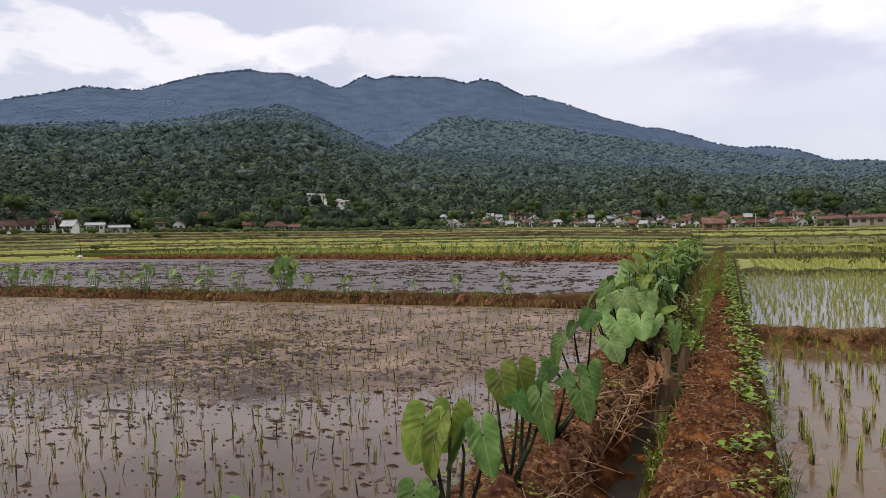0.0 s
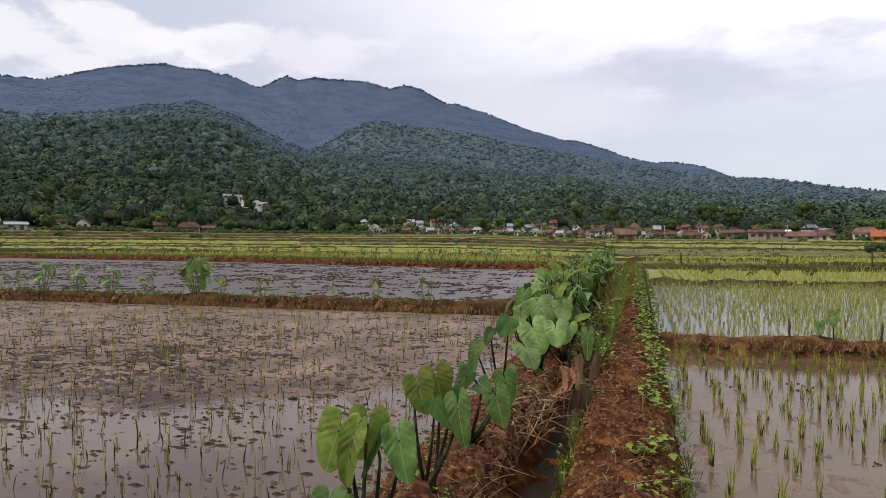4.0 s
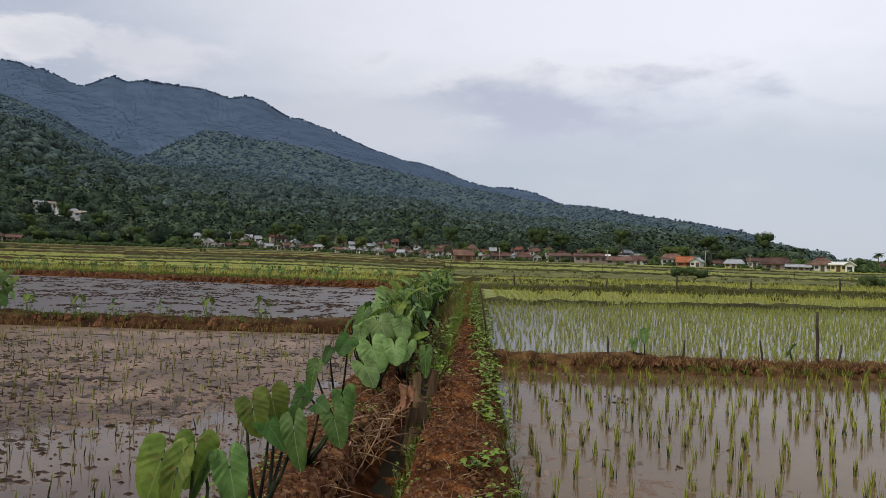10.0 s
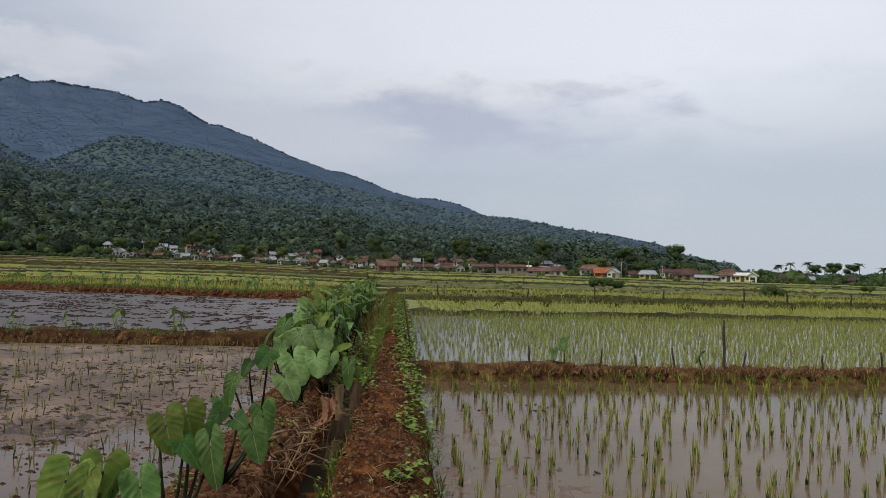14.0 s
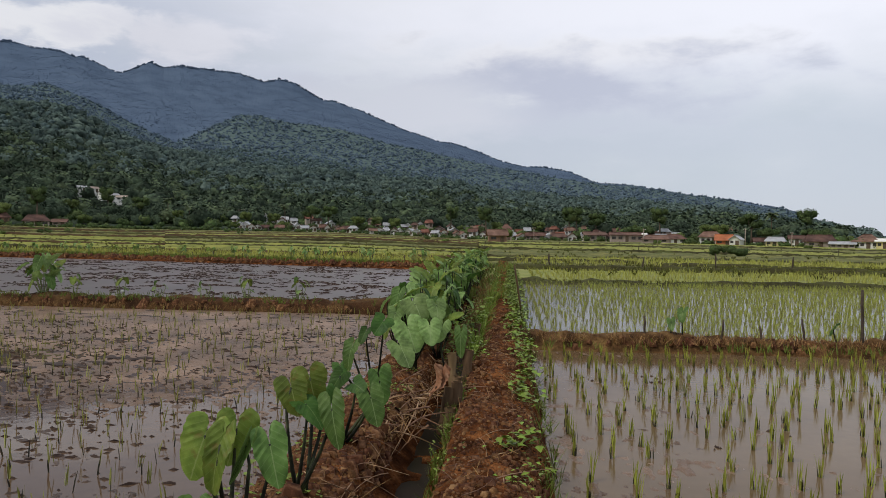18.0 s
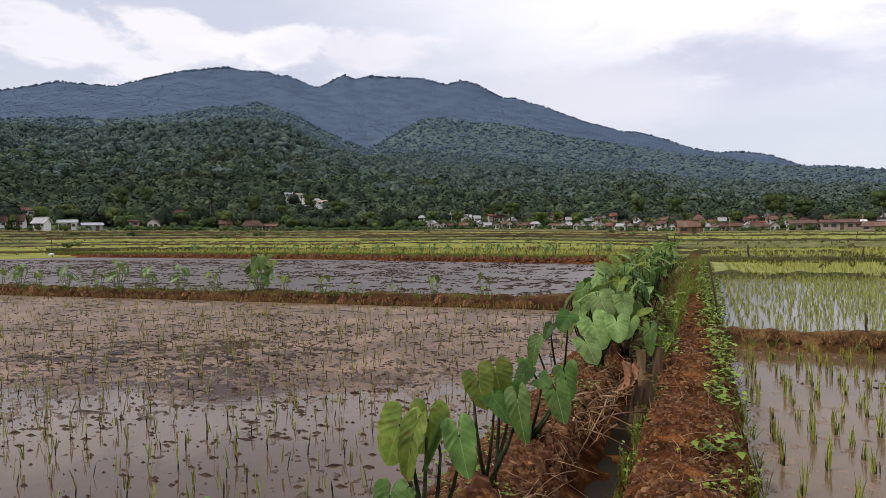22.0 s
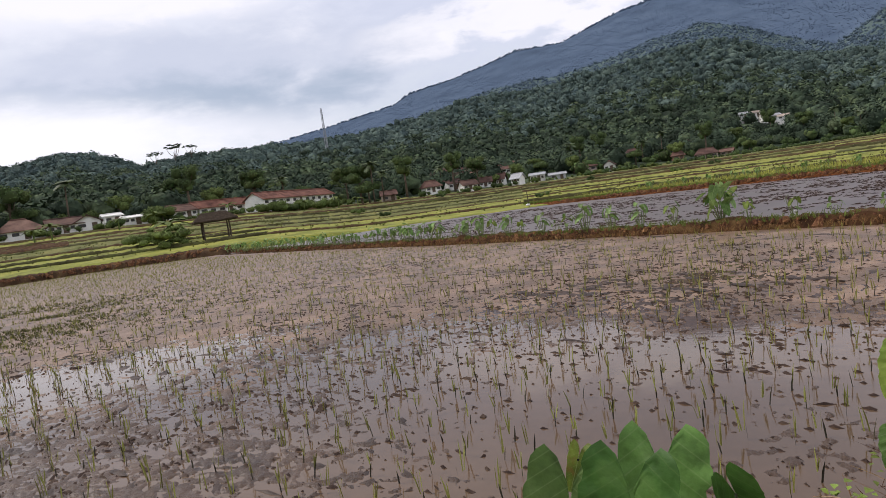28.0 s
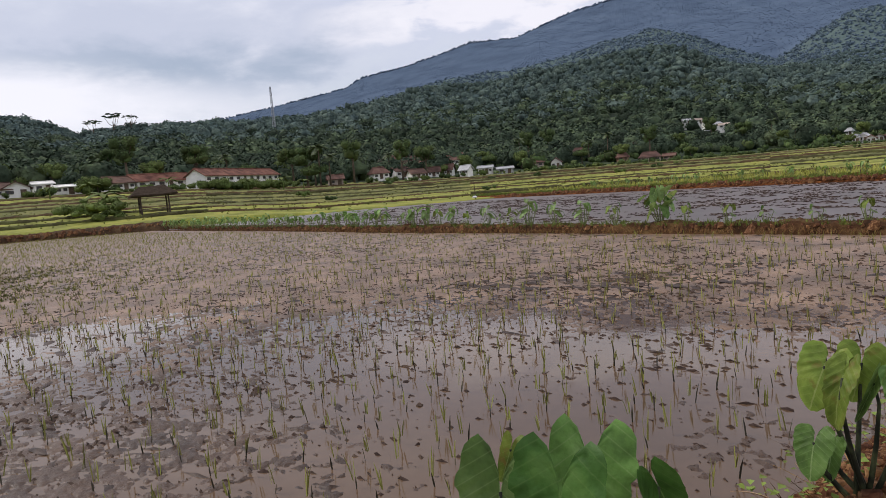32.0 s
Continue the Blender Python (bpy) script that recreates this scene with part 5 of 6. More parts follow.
def on_line(n, x0, x1, y0, y1, seed, power=1.3):
    g = np.random.default_rng(seed)
    return np.stack([g.uniform(x0, x1, n), y0 + (y1 - y0) * g.random(n) ** power], -1)


tufts("grass", on_line(420, -0.41, -0.29, 2.3, 14, 1), 0.15, 7, 0.11, 0.006, 0.6, M["weed"], "green grass along the ditch's edge", 41, category="grass")
tufts("grass", on_line(240, -0.40, -0.28, 6.8, 18, 8, 1.0), 0.24, 7, 0.20, 0.008, 0.8, M["weed_bright"], "feathery green weeds between path and taro", 48, category="grass")
tufts("dry_grass", on_line(170, -0.6, -0.36, 10, 20, 9, 1.0), 0.22, 5, 0.24, 0.008, 0.7, M["straw"], "standing dry brown stalks by the path", 49, category="grass")
tufts("grass", on_line(260, 0.12, 0.32, 1.8, 13, 2), 0.10, 5, 0.13, 0.006, 0.7, M["weed"], "grass on the water side of the path", 42, category="grass")
tufts("grass", on_line(300, -1.0, 0.28, 13, 30, 3), 0.25, 6, 0.24, 0.012, 0.6, M["weed"], "grass at the far end of the path", 43, category="grass")
tufts("straw", on_line(60, -0.98, -0.60, 4.1, 6.1, 4, 1.0), 0.20, 3, 0.10, 0.008, 2.4, M["straw"], "heap of dry straw and roots on the mound", 44, 0.6, category="straw")
M["root"] = material("pale_dry_roots", (0.26, 0.15, 0.085), 0.85, 0.2, 15, 0.35, (0.36, 0.24, 0.15), 70, 0.4, 0.004, island=0.45)


def root_tangle(name, n, x0, x1, y0, y1, z0, zr, ln, r, label, seed):
    """Curling dead stems and roots: thin bent three-sided tubes thrown over each other."""
    g = np.random.default_rng(seed)
    k = 6
    P = np.stack([g.uniform(x0, x1, n), g.uniform(y0, y1, n), z0 + zr * g.random(n)], -1)
    d = g.normal(0, 1, (n, 3)) * np.array([1, 1, 0.35])
    d /= np.linalg.norm(d, axis=1)[:, None]
    L = ln * g.lognormal(0, 0.35, n)
    curl = g.normal(0, 0.9, (n, 3)) * np.array([1, 1, 0.5])
    pts, V = P, []
    for i in range(k):
        s = i / (k - 1)
        c = P + (d * s + curl * s * s * 0.35 - np.array([0, 0, 0.35]) * s * s) * L[:, None]
        for j in range(3):
            a = 2.094 * j
            V.append(c + np.array([math.cos(a), math.sin(a) * 0.5, math.sin(a)]) * r * (1.15 - 0.7 * s))
    V = np.stack(V, 1)
    F = np.array([(i * 3 + j, i * 3 + (j + 1) % 3, i * 3 + 3 + (j + 1) % 3, i * 3 + 3 + j) for i in range(k - 1) for j in range(3)])
    F = (F[None] + np.arange(n)[:, None, None] * k * 3).reshape(-1, 4)
    return tagged(new(name, mesh_np(name, V.reshape(-1, 3), F, M["root"], True)), label, "roots", kind="stuff")


root_tangle("dead_roots", 60, -0.86, -0.52, 4.3, 6.0, 0.22, 0.16, 0.20, 0.0062, "pale tangled dead stems on the mound's edge", 81)
root_tangle("dead_roots", 130, -0.80, -0.50, 6.2, 12.0, 0.18, 0.12, 0.18, 0.004, "dead stems hanging into the ditch", 82)
root_tangle("dead_roots", 90, -1.25, -0.55, 2.2, 4.3, 0.27, 0.04, 0.14, 0.003, "scattered dead roots on the mound", 83)
root_tangle("dead_roots", 60, -0.36, 0.12, 2.2, 8.0, 0.325, 0.02, 0.16, 0.003, "dry stems lying on the path", 84)
tufts("straw", on_line(90, -1.35, -0.7, 2.0, 4.5, 5, 1.0), 0.18, 3, 0.12, 0.005, 2.0, M["straw"], "dry roots on the mound", 45, 0.3, category="straw")
tufts("straw", on_line(260, -0.34, 0.14, 2.0, 10, 6, 1.2), 0.30, 2, 0.05, 0.005, 3.0, M["straw"], "scattered dry stems on the path", 46, 0.1, category="straw")
tufts("straw", on_line(200, -0.95, -0.6, 6.2, 13, 7, 1.0), 0.12, 4, 0.15, 0.008, 1.6, M["straw"], "dry stems below the taro", 47, 0.5, category="straw")


def clods(name, P, z, size, mat, label, seed, flat=0.6, zfun=None):
    """Small crumbs of earth: squashed six-sided lumps."""
    g = np.random.default_rng(seed)
    n = len(P)
    t = np.array([(-1, -1, -1), (1, -1, -1), (1, 1, -1), (-1, 1, -1), (-0.6, -0.6, 1), (0.6, -0.6, 1), (0.6, 0.6, 1), (-0.6, 0.6, 1)], dtype=float)
    f = np.array([(4, 5, 6, 7), (0, 1, 5, 4), (1, 2, 6, 5), (2, 3, 7, 6), (3, 0, 4, 7)])
    s = size * g.lognormal(0, 0.45, n)
    a = g.uniform(0, 6.28, n)
    T = t[None] * g.uniform(0.6, 1.25, (n, 8, 3)) * s[:, None, None] * np.array([1, 1, flat])
    ca, sa = np.cos(a)[:, None], np.sin(a)[:, None]
    X = T[:, :, 0] * ca - T[:, :, 1] * sa + P[:, 0][:, None]
    Y = T[:, :, 0] * sa + T[:, :, 1] * ca + P[:, 1][:, None]
    V = np.stack([X, Y, T[:, :, 2] + (z if zfun is None else zfun(P[:, 0], P[:, 1])[:, None])], -1).reshape(-1, 3)
    F = (f[None] + np.arange(n)[:, None, None] * 8).reshape(-1, 4)
    return tagged(new(name, mesh_np(name, V, F, mat)), label, "soil", kind="stuff")


prof_x = np.array([p[0] for p in PATH_PROFILE])
prof_z = np.array([p[1] for p in PATH_PROFILE])


def path_z(x, y):
    """Height of the path's uneven surface."""
    h = np.interp(x, prof_x, prof_z)
    fade = 0.35 + 0.65 * np.clip(h / prof_z.max(), 0, 1)
    return h + 0.05 * fade * fbm(x * 5 + 1, y * 5, 10, 4) + 0.06 * fade * fbm(x * 1.1, y * 1.1, 4, 2)


M["crumb"] = material("soil_crumbs", (0.105, 0.044, 0.019), 0.95, 0.15, 20, 0.5, (0.23, 0.12, 0.06), 60, 0.5, 0.01, island=0.4)
M["mudclod"] = material("dark_mud_clods", (0.052, 0.034, 0.026), 0.85, 0.1, 20, 0.35, None, 60, 0.4, 0.01, island=0.35)
clods("soil_crumbs", on_line(9500, -1.4, -0.72, 1.6, 9, 11, 1.5), 0.2, 0.0135, M["crumb"], "crumbly red soil on the mound", 51, 0.7, path_z)
clods("soil_crumbs", on_line(8000, -0.40, 0.22, 1.6, 11, 12, 1.5), 0.3, 0.009, M["crumb"], "crumbs of red soil on the path", 52, 0.7, path_z)


def patchy(n, x0, x1, y0, y1, seed, thr):
    g = np.random.default_rng(seed)
    P = np.stack([g.uniform(x0, x1, n), g.uniform(y0, y1, n)], -1)
    k = fbm(P[:, 0] * 0.8, P[:, 1] * 0.8, seed, 4) + 0.12 * fbm(P[:, 0] * 0.2, P[:, 1] * 0.2, seed + 3, 2)
    return P[k > thr]


def flakes(name, P, z, size, mat, label, seed, thick=0.25, long=1.8):
    """Ragged flat scraps of mud: a low fan over an uneven outline, drawn out one way."""
    g = np.random.default_rng(seed)
    n, k = len(P), 8
    s = size * np.clip(g.lognormal(0, 0.5, n), 0.35, 1.7)
    a = np.arange(k)[None] * (2 * np.pi / k) + g.uniform(-0.3, 0.3, (n, k))
    rd = s[:, None] * g.uniform(0.35, 1.2, (n, k))
    st = g.uniform(1.0, long, n)[:, None]
    x, y = rd * np.cos(a) * st, rd * np.sin(a) / st
    th = g.normal(0, 0.3, n)[:, None]
    X = np.concatenate([x * np.cos(th) - y * np.sin(th), np.zeros((n, 1))], 1) + P[:, :1]
    Y = np.concatenate([x * np.sin(th) + y * np.cos(th), np.zeros((n, 1))], 1) + P[:, 1:]
    Z = np.concatenate([np.full((n, k), -0.012), (s * thick)[:, None]], 1) + np.reshape(z, (-1, 1))
    F = np.array([(i, (i + 1) % k, k) for i in range(k)])
    F = (F[None] + np.arange(n)[:, None, None] * (k + 1)).reshape(-1, 3)
    return tagged(new(name, mesh_np(name, np.stack([X, Y, Z], -1).reshape(-1, 3), F, mat)), label, "soil", kind="stuff")


def ragged(n, x0, x1, y0, y1, seed, thr, fine=2.6):
    g = np.random.default_rng(seed)
    P = np.stack([g.uniform(x0, x1, n), g.uniform(y0, y1, n)], -1)
    k = 0.6 * fbm(P[:, 0] * fine, P[:, 1] * fine, seed, 3) + 0.25 * fbm(P[:, 0] * 0.5, P[:, 1] * 0.5, seed + 3, 3)
    return P[k > thr]


def shore(n, x0, x1, y0, y1, seed, band):
    """Spots along the ragged waterline of the left paddy's mud, and some on the mud itself."""
    g = np.random.default_rng(seed)
    P = np.stack([x1 + (x0 - x1) * g.random(n) ** 1.5, g.uniform(y0, y1, n)], -1)
    h = mud_height(P[:, 0], P[:, 1], 21, left_level)
    k = fbm(P[:, 0] * 1.7, P[:, 1] * 1.7, seed, 3)
    return P[((np.abs(h - 0.001) < band) & (k > -0.15)) | ((h > 0.0) & (k > 0.28))]


def on_mud(P, lift):
    """Height just above the mud or water of the left paddy."""
    h = mud_height(P[:, 0], P[:, 1], 21, left_level)
    return np.maximum(np.where(h > 0.012, 0.012 + (h - 0.012) * 0.5, h), 0.0) + lift


flakes("mud_scraps", shore(90000, -15, -1.45, -1, 12.5, 61, 0.0016), 0.005, 0.0105, M["mudclod"], "ragged scraps of mud and rotten stubble", 53, 0.3, 2.2)
flakes("mud_scraps", shore(20000, -15, -1.45, -1, 12.5, 64, 0.0012), 0.004, 0.024, M["mudclod"], "dark crusts of mud at the waterline", 58, 0.2, 2.6)
M["mudflat"] = material("dark_mud_flats", (0.050, 0.033, 0.026), 0.6, 0.25, 6, 0.35, (0.088, 0.060, 0.046), 40, 0.6, 0.01, island=0.25)
P = rows_grid(-26, -1.6, -3.5, 12.5, 0.33, 0.30, 0.13, 0.30, 62)
P = P[(np.hypot(P[:, 0], P[:, 1]) > 5.8 + 3.0 * rng.random(len(P))) & (fbm(P[:, 0] * 0.7, P[:, 1] * 1.2, 17, 3) > -0.10)]
flakes("mud_flats", P, on_mud(P, 0.010), 0.085, M["mudflat"], "flat dark patches of mud above the water", 57, 0.03, 2.0)
P = rows_grid(-10.5, -2.5, 5.0, 8.2, 0.22, 0.20, 0.07, 0.1, 68)
P = P[(fbm(P[:, 0] * 1.1, P[:, 1] * 2.2, 16, 3) + 0.5 * (1 - np.hypot((P[:, 0] + 6.2) / 2.6, (P[:, 1] - 6.6) / 0.9))) > 0.22]
flakes("mud_flats", P, on_mud(P, 0.012), 0.09, M["mudflat"], "broad broken bank of dark mud in the shallow water", 59, 0.08, 2.4)
P = ragged(24000, -18, -1.6, -2.5, 12.5, 62, 0.16, 3.6)
P = P[np.hypot(P[:, 0], P[:, 1]) > 5.0]
flakes("mud_scraps", P, on_mud(P, 0.008), 0.030, M["mudclod"], "crumbs of dark mud above the water", 60, 0.10, 2.4)
P = rows_grid(-7.6, -3.2, -1.6, 2.2, 0.22, 0.22, 0.09, 0.35, 66)
P = P[fbm(P[:, 0] * 1.3, P[:, 1] * 1.3, 15, 3) > -0.12]
flakes("mud_scraps", P, on_mud(P, 0.008), 0.05, M["mudflat"], "ragged crusts of brown mud and rotten stubble", 61, 0.10, 2.4)
P = np.repeat(rows_grid(-12, -1.55, -3, 11, 0.27, 0.27, 0.035, 0.12, 1), 3, axis=0)
P = P + np.random.default_rng(72).normal(0, 0.085, P.shape)
P = P[np.random.default_rng(73).random(len(P)) < 0.55]
flakes("mud_scraps", P, on_mud(P, 0.008), 0.020, M["mudclod"], "dark crumbs of mud round the seedlings", 73, 0.25, 2.6)
flakes("mud_scraps", ragged(12000, -50, -10, -8, 13, 63, 0.24, 1.2), 0.018, 0.06, M["mudclod"], "dark mud far out in the paddy", 54, 0.12, 2.6)
flakes("mud_scraps", ragged(9000, 0.4, 9, 0.5, 9, 65, 0.33), 0.012, 0.011, M["mudclod"], "bits of mud and straw in the water", 55)
flakes("mud_scraps", ragged(46000, -45, -2, 14, 33, 67, 0.06, 2.6), 0.076, 0.036, M["mudclod"], "churned dark mud beyond the bank", 56, 0.25, 2.6)


def bank_z(lo, hi, seed):
    g = np.random.default_rng(seed)
    return lambda x, y: g.uniform(lo, hi, len(x))


clods("bank_clods", along([(-1.5, 13.0), (-20, 13.1), (-40, 14.1), (-57, 15.3)], 5200, 0.28, 21), 0.15, 0.032, M["crumb"], "lumps of dark earth on the bank", 91, 0.8, bank_z(0.06, 0.19, 1))
clods("bank_clods", along([(0.4, 9.4), (30, 9.6)], 4200, 0.2, 22), 0.12, 0.026, M["crumb"], "lumps of earth and roots on the bank", 92, 0.8, bank_z(0.04, 0.15, 2))
clods("bank_clods", along([(-1.8, 29.1), (-20.6, 34.5), (-41.5, 38.0)], 2600, 0.5, 23), 0.2, 0.06, M["crumb"], "lumps of red earth on the back bank", 93, 0.8, bank_z(0.10, 0.28, 3))
clods("bank_clods", along([(-57.2, 15.3), (-67.2, 4.9), (-71.8, -25)], 3000, 0.6, 24), 0.2, 0.08, M["crumb"], "lumps of dark earth on the steep bank", 94, 0.8, bank_z(0.15, 0.55, 4))

# ---- village ----
def box_bm(x0, x1, y0, y1, z0, z1, bm=None):
    bm = bm or bmesh.new()
    v = [bm.verts.new(p) for p in ((x0, y0, z0), (x1, y0, z0), (x1, y1, z0), (x0, y1, z0), (x0, y0, z1), (x1, y0, z1), (x1, y1, z1), (x0, y1, z1))]
    for f in ((0, 3, 2, 1), (4, 5, 6, 7), (0, 1, 5, 4), (1, 2, 6, 5), (2, 3, 7, 6), (3, 0, 4, 7)):
        bm.faces.new([v[i] for i in f])
    return bm


def roof_bm(w, d, z, rise, over, hip, thick=0.14):
    """Pitched roof with eaves, ridge along x; hip: how far the ridge is drawn in at both ends."""
    bm = bmesh.new()
    W, D = w / 2 + over, d / 2 + over
    for dz in (0, -thick):
        e = [bm.verts.new((sx * W, sy * D, z + dz - 0.05)) for sx, sy in ((-1, -1), (1, -1), (1, 1), (-1, 1))]
        r = [bm.verts.new((sx * (W - hip), 0, z + rise + dz)) for sx in (-1, 1)]
        if dz == 0:
            top = e + r
            fs = ((0, 1, 5, 4), (2, 3, 4, 5))
            for f in fs:
                bm.faces.new([top[i] for i in f])
            if hip > 0.2:
                bm.faces.new((top[3], top[0], top[4]))
                bm.faces.new((top[1], top[2], top[5]))
        else:
            low = e + r
    if hip > 0.2:
        for a, b in ((0, 1), (1, 2), (2, 3), (3, 0)):
            bm.faces.new((low[a], low[b], top[b], top[a]))
        bm.faces.new((low[0], low[3], low[2], low[1]))
    else:
        for f in ((0, 1, 5, 4), (2, 3, 4, 5)):
            bm.faces.new([low[i] for i in f][::-1])
        for a, b in ((0, 1), (2, 3), (0, 4), (4, 3), (1, 5), (5, 2)):
            bm.faces.new((low[a], low[b], top[b], top[a]))
    bmesh.ops.recalc_face_normals(bm, faces=bm.faces)
    return bm


def house(az, r, w, h, rise, label, wall="plaster", roof="tile", hip=0.0, depth=None, yaw=0.0, windows=2, door=True, sink=0.0, ridge_across=True, category="house", name="house", zoff=0.0, base=None):
    """A house that faces the fields: walls, gables, roof with tile courses and ridge, windows with frame and pane, a door."""
    x, y = at(az, r)
    d = depth or w * 0.7
    thing = tagged(new(name), label, category, "village houses")
    thing.matrix_basis = pose(x, y, gz(x, y) - 0.05 - sink + zoff if base is None else base, 0, 0, -az + yaw)
    a, b = (w, d) if ridge_across else (d, w)
    bm = box_bm(-w / 2, w / 2, -d / 2, d / 2, -1.2 - zoff, h)
    if hip < 0.2:
        for s in (-1, 1):
            if ridge_across:
                tri = [bm.verts.new(p) for p in ((s * w / 2, -d / 2, h), (s * w / 2, d / 2, h), (s * w / 2, 0, h + rise * 0.92))]
            else:
                tri = [bm.verts.new(p) for p in ((-w / 2, s * d / 2, h), (w / 2, s * d / 2, h), (0, s * d / 2, h + rise * 0.92))]
            bm.faces.new(tri)
    wl_ = part("wall", bm, M[wall], thing)
    rb = roof_bm(a, b, h, rise, 0.45, max(hip, 0.0))
    if not ridge_across:
        rb.transform(Matrix.Rotation(radians(90), 4, "Z"))
    rf = part("roof", rb, M[roof], thing)
    cap = tube_bm([(-(a / 2 + 0.4 - hip), 0, h + rise + 0.03), (0, 0, h + rise + 0.05), (a / 2 + 0.4 - hip, 0, h + rise + 0.03)], [0.12] * 3, 6)
    if not ridge_across:
        cap.transform(Matrix.Rotation(radians(90), 4, "Z"))
    part("ridge", cap, M[roof], rf)
    n = windows + (1 if door else 0)
    for k in range(n):
        cx = -w / 2 + w * (k + 0.5) / n
        if door and k == n // 2:
            part("door", box_bm(cx - 0.45, cx + 0.45, -d / 2 - 0.05, -d / 2 + 0.02, 0.0, min(2.0, h * 0.85)), M["wood"], thing)
        else:
            ww = min(0.6, w / n * 0.3)
            fr = part("window", box_bm(cx - ww, cx + ww, -d / 2 - 0.06, -d / 2 + 0.02, h * 0.42, h * 0.76), M["wood"], thing)
            for s in (-1, 1):
                part("pane", box_bm(cx + (s - 1) * ww / 2 + ww * 0.08 + (0 if s < 0 else 0), cx + (s + 1) * ww / 2 - ww * 0.08, -d / 2 - 0.075, -d / 2 - 0.05, h * 0.41, h * 0.77), M["dark"], fr)
    return thing


M["tile_orange"] = material("orange_roof_tiles", (0.38, 0.13, 0.06), 0.85, 0.2, 0.6, 0.25, None, 6, 0.6, 0.05)
M["tile_dark"] = material("dark_roof_tiles", (0.100, 0.056, 0.045), 0.85, 0.2, 0.6, 0.4, (0.14, 0.078, 0.060), 6, 0.6, 0.05, obj_random=0.25)
M["tile_red"] = material("weathered_red_roof_tiles", (0.175, 0.075, 0.052), 0.85, 0.2, 0.7, 0.45, (0.25, 0.115, 0.080), 6, 0.6, 0.05)
M["brick"] = material("dull_brick_wall", (0.27, 0.16, 0.11), 0.9, 0.15, 0.8, 0.25, None, 8, 0.4, 0.02)
HV = "small white-walled village house among dark garden trees"
HW, HD = "white-walled village house with a brown tiled roof", "grey-brown village house with a dull tiled roof"
# by the right-hand fields
house(-0.95, 150, 3.8, 1.6, 1.15, "small brick field house with a red tiled roof", "brick", "tile", 0, 3.0, 8, 1)
house(-0.2, 205, 3.2, 3.4, 1.5, "narrow house with a tall pointed red roof", "plaster_dull", "tile", 1.6, 3.2, 0, 1)
house(9.55, 212, 9.4, 2.3, 0.7, "long two-storey house with a flat-pitched red roof", "plaster_dull", "tile", 0, 6, 4, 4)
house(10.95, 209, 0.7, 2.6, 0.2, "narrow white wall post by a long house", "plaster", "plaster", 0, 0.7, 0, 0, False)
house(7.0, 222, 6.5, 2.2, 0.9, HD, "plaster_dull", "tile_dark", 0, 5, 10, 3)
house(11.9, 205, 7.2, 1.3, 1.0, "low house with a broad red tiled roof", "plaster_dull", "tile", 1.0, 6, -8, 2)
house(13.2, 212, 5.6, 1.5, 1.2, "low house with a hipped red roof", "plaster", "tile", 1.4, 5, 12, 2)
house(15.9, 214, 5.8, 2.3, 1.4, "white house with a red hipped roof", "plaster", "tile", 1.4, 5, 5, 3)
house(16.9, 206, 4.0, 1.4, 1.5, "house with a bright orange tiled roof", "tile_orange", "tile_orange", 0, 4, -4, 1)
house(17.8, 203, 2.6, 1.6, 1.2, "small white house with its gable to the field", "plaster", "zinc", 0, 5, -12, 1, True, ridge_across=False)
house(19.4, 210, 2.8, 1.3, 0.9, "small white house with a brown roof", "plaster", "tile_dark", 0, 3, 8, 1)
house(20.5, 206, 4.4, 1.5, 1.0, "cream house with a grey roof", "plaster_cream", "zinc", 0.6, 4, -6, 2)
house(21.9, 215, 3.6, 2.2, 0.9, "white house under dark trees", "plaster", "tile_dark", 0, 3.5, 4, 2)
house(23.4, 204, 6.6, 1.7, 1.6, "dark house with a deep red-brown roof", "plaster_dull", "tile_dark", 0.8, 5, 10, 2)
house(24.9, 200, 5.4, 1.2, 0.5, "low grey shed with a sheet roof", "plaster_dull", "zinc", 0, 3, -3, 3)
house(26.4, 202, 5.4, 2.0, 1.7, "white-walled house with a red hipped roof", "plaster", "tile", 2.2, 5, -10, 3)
house(27.5, 200, 3.6, 2.1, 0.5, "yellow painted house front with a flat roof", "plaster_cream", "plaster", 0, 3, -4, 2)
house(28.2, 199, 1.9, 2.0, 0.9, "small white gabled annex", "plaster", "plaster", 0, 3, -4, 1, False, ridge_across=False)
house(2.4, 232, 5.0, 1.6, 0.8, HW, "plaster", "tile", 0, 4, 3, 2)
house(4.2, 228, 4.2, 1.4, 1.0, HD, "plaster_dull", "tile_dark", 0.8, 4, -8, 1)
house(5.2, 226, 2.6, 1.5, 1.2, "small white house with its gable to the field", "plaster", "tile_dark", 0, 4, 6, 1, True, ridge_across=False)
house(30.5, 215, 3.2, 1.6, 1.0, HD, "plaster_dull", "tile", 0.5, 4, 6, 1)
house(32.0, 225, 2.2, 1.5, 0.8, HW, "plaster", "zinc", 0, 3, 0, 1)
house(34.5, 230, 3.0, 1.5, 0.8, HD, "plaster_dull", "tile_dark", 0, 3, -6, 1)
house(17.2, 245, 6, 2.6, 1.6, "tall house with a brown roof on the rise", "plaster_dull", "tile", 1.5, 5, 0, 2, zoff=1.0)
house(20.8, 250, 4, 2.6, 1.4, HD, "plaster_dull", "tile_dark", 0.8, 5, 0, 2, zoff=1.2)
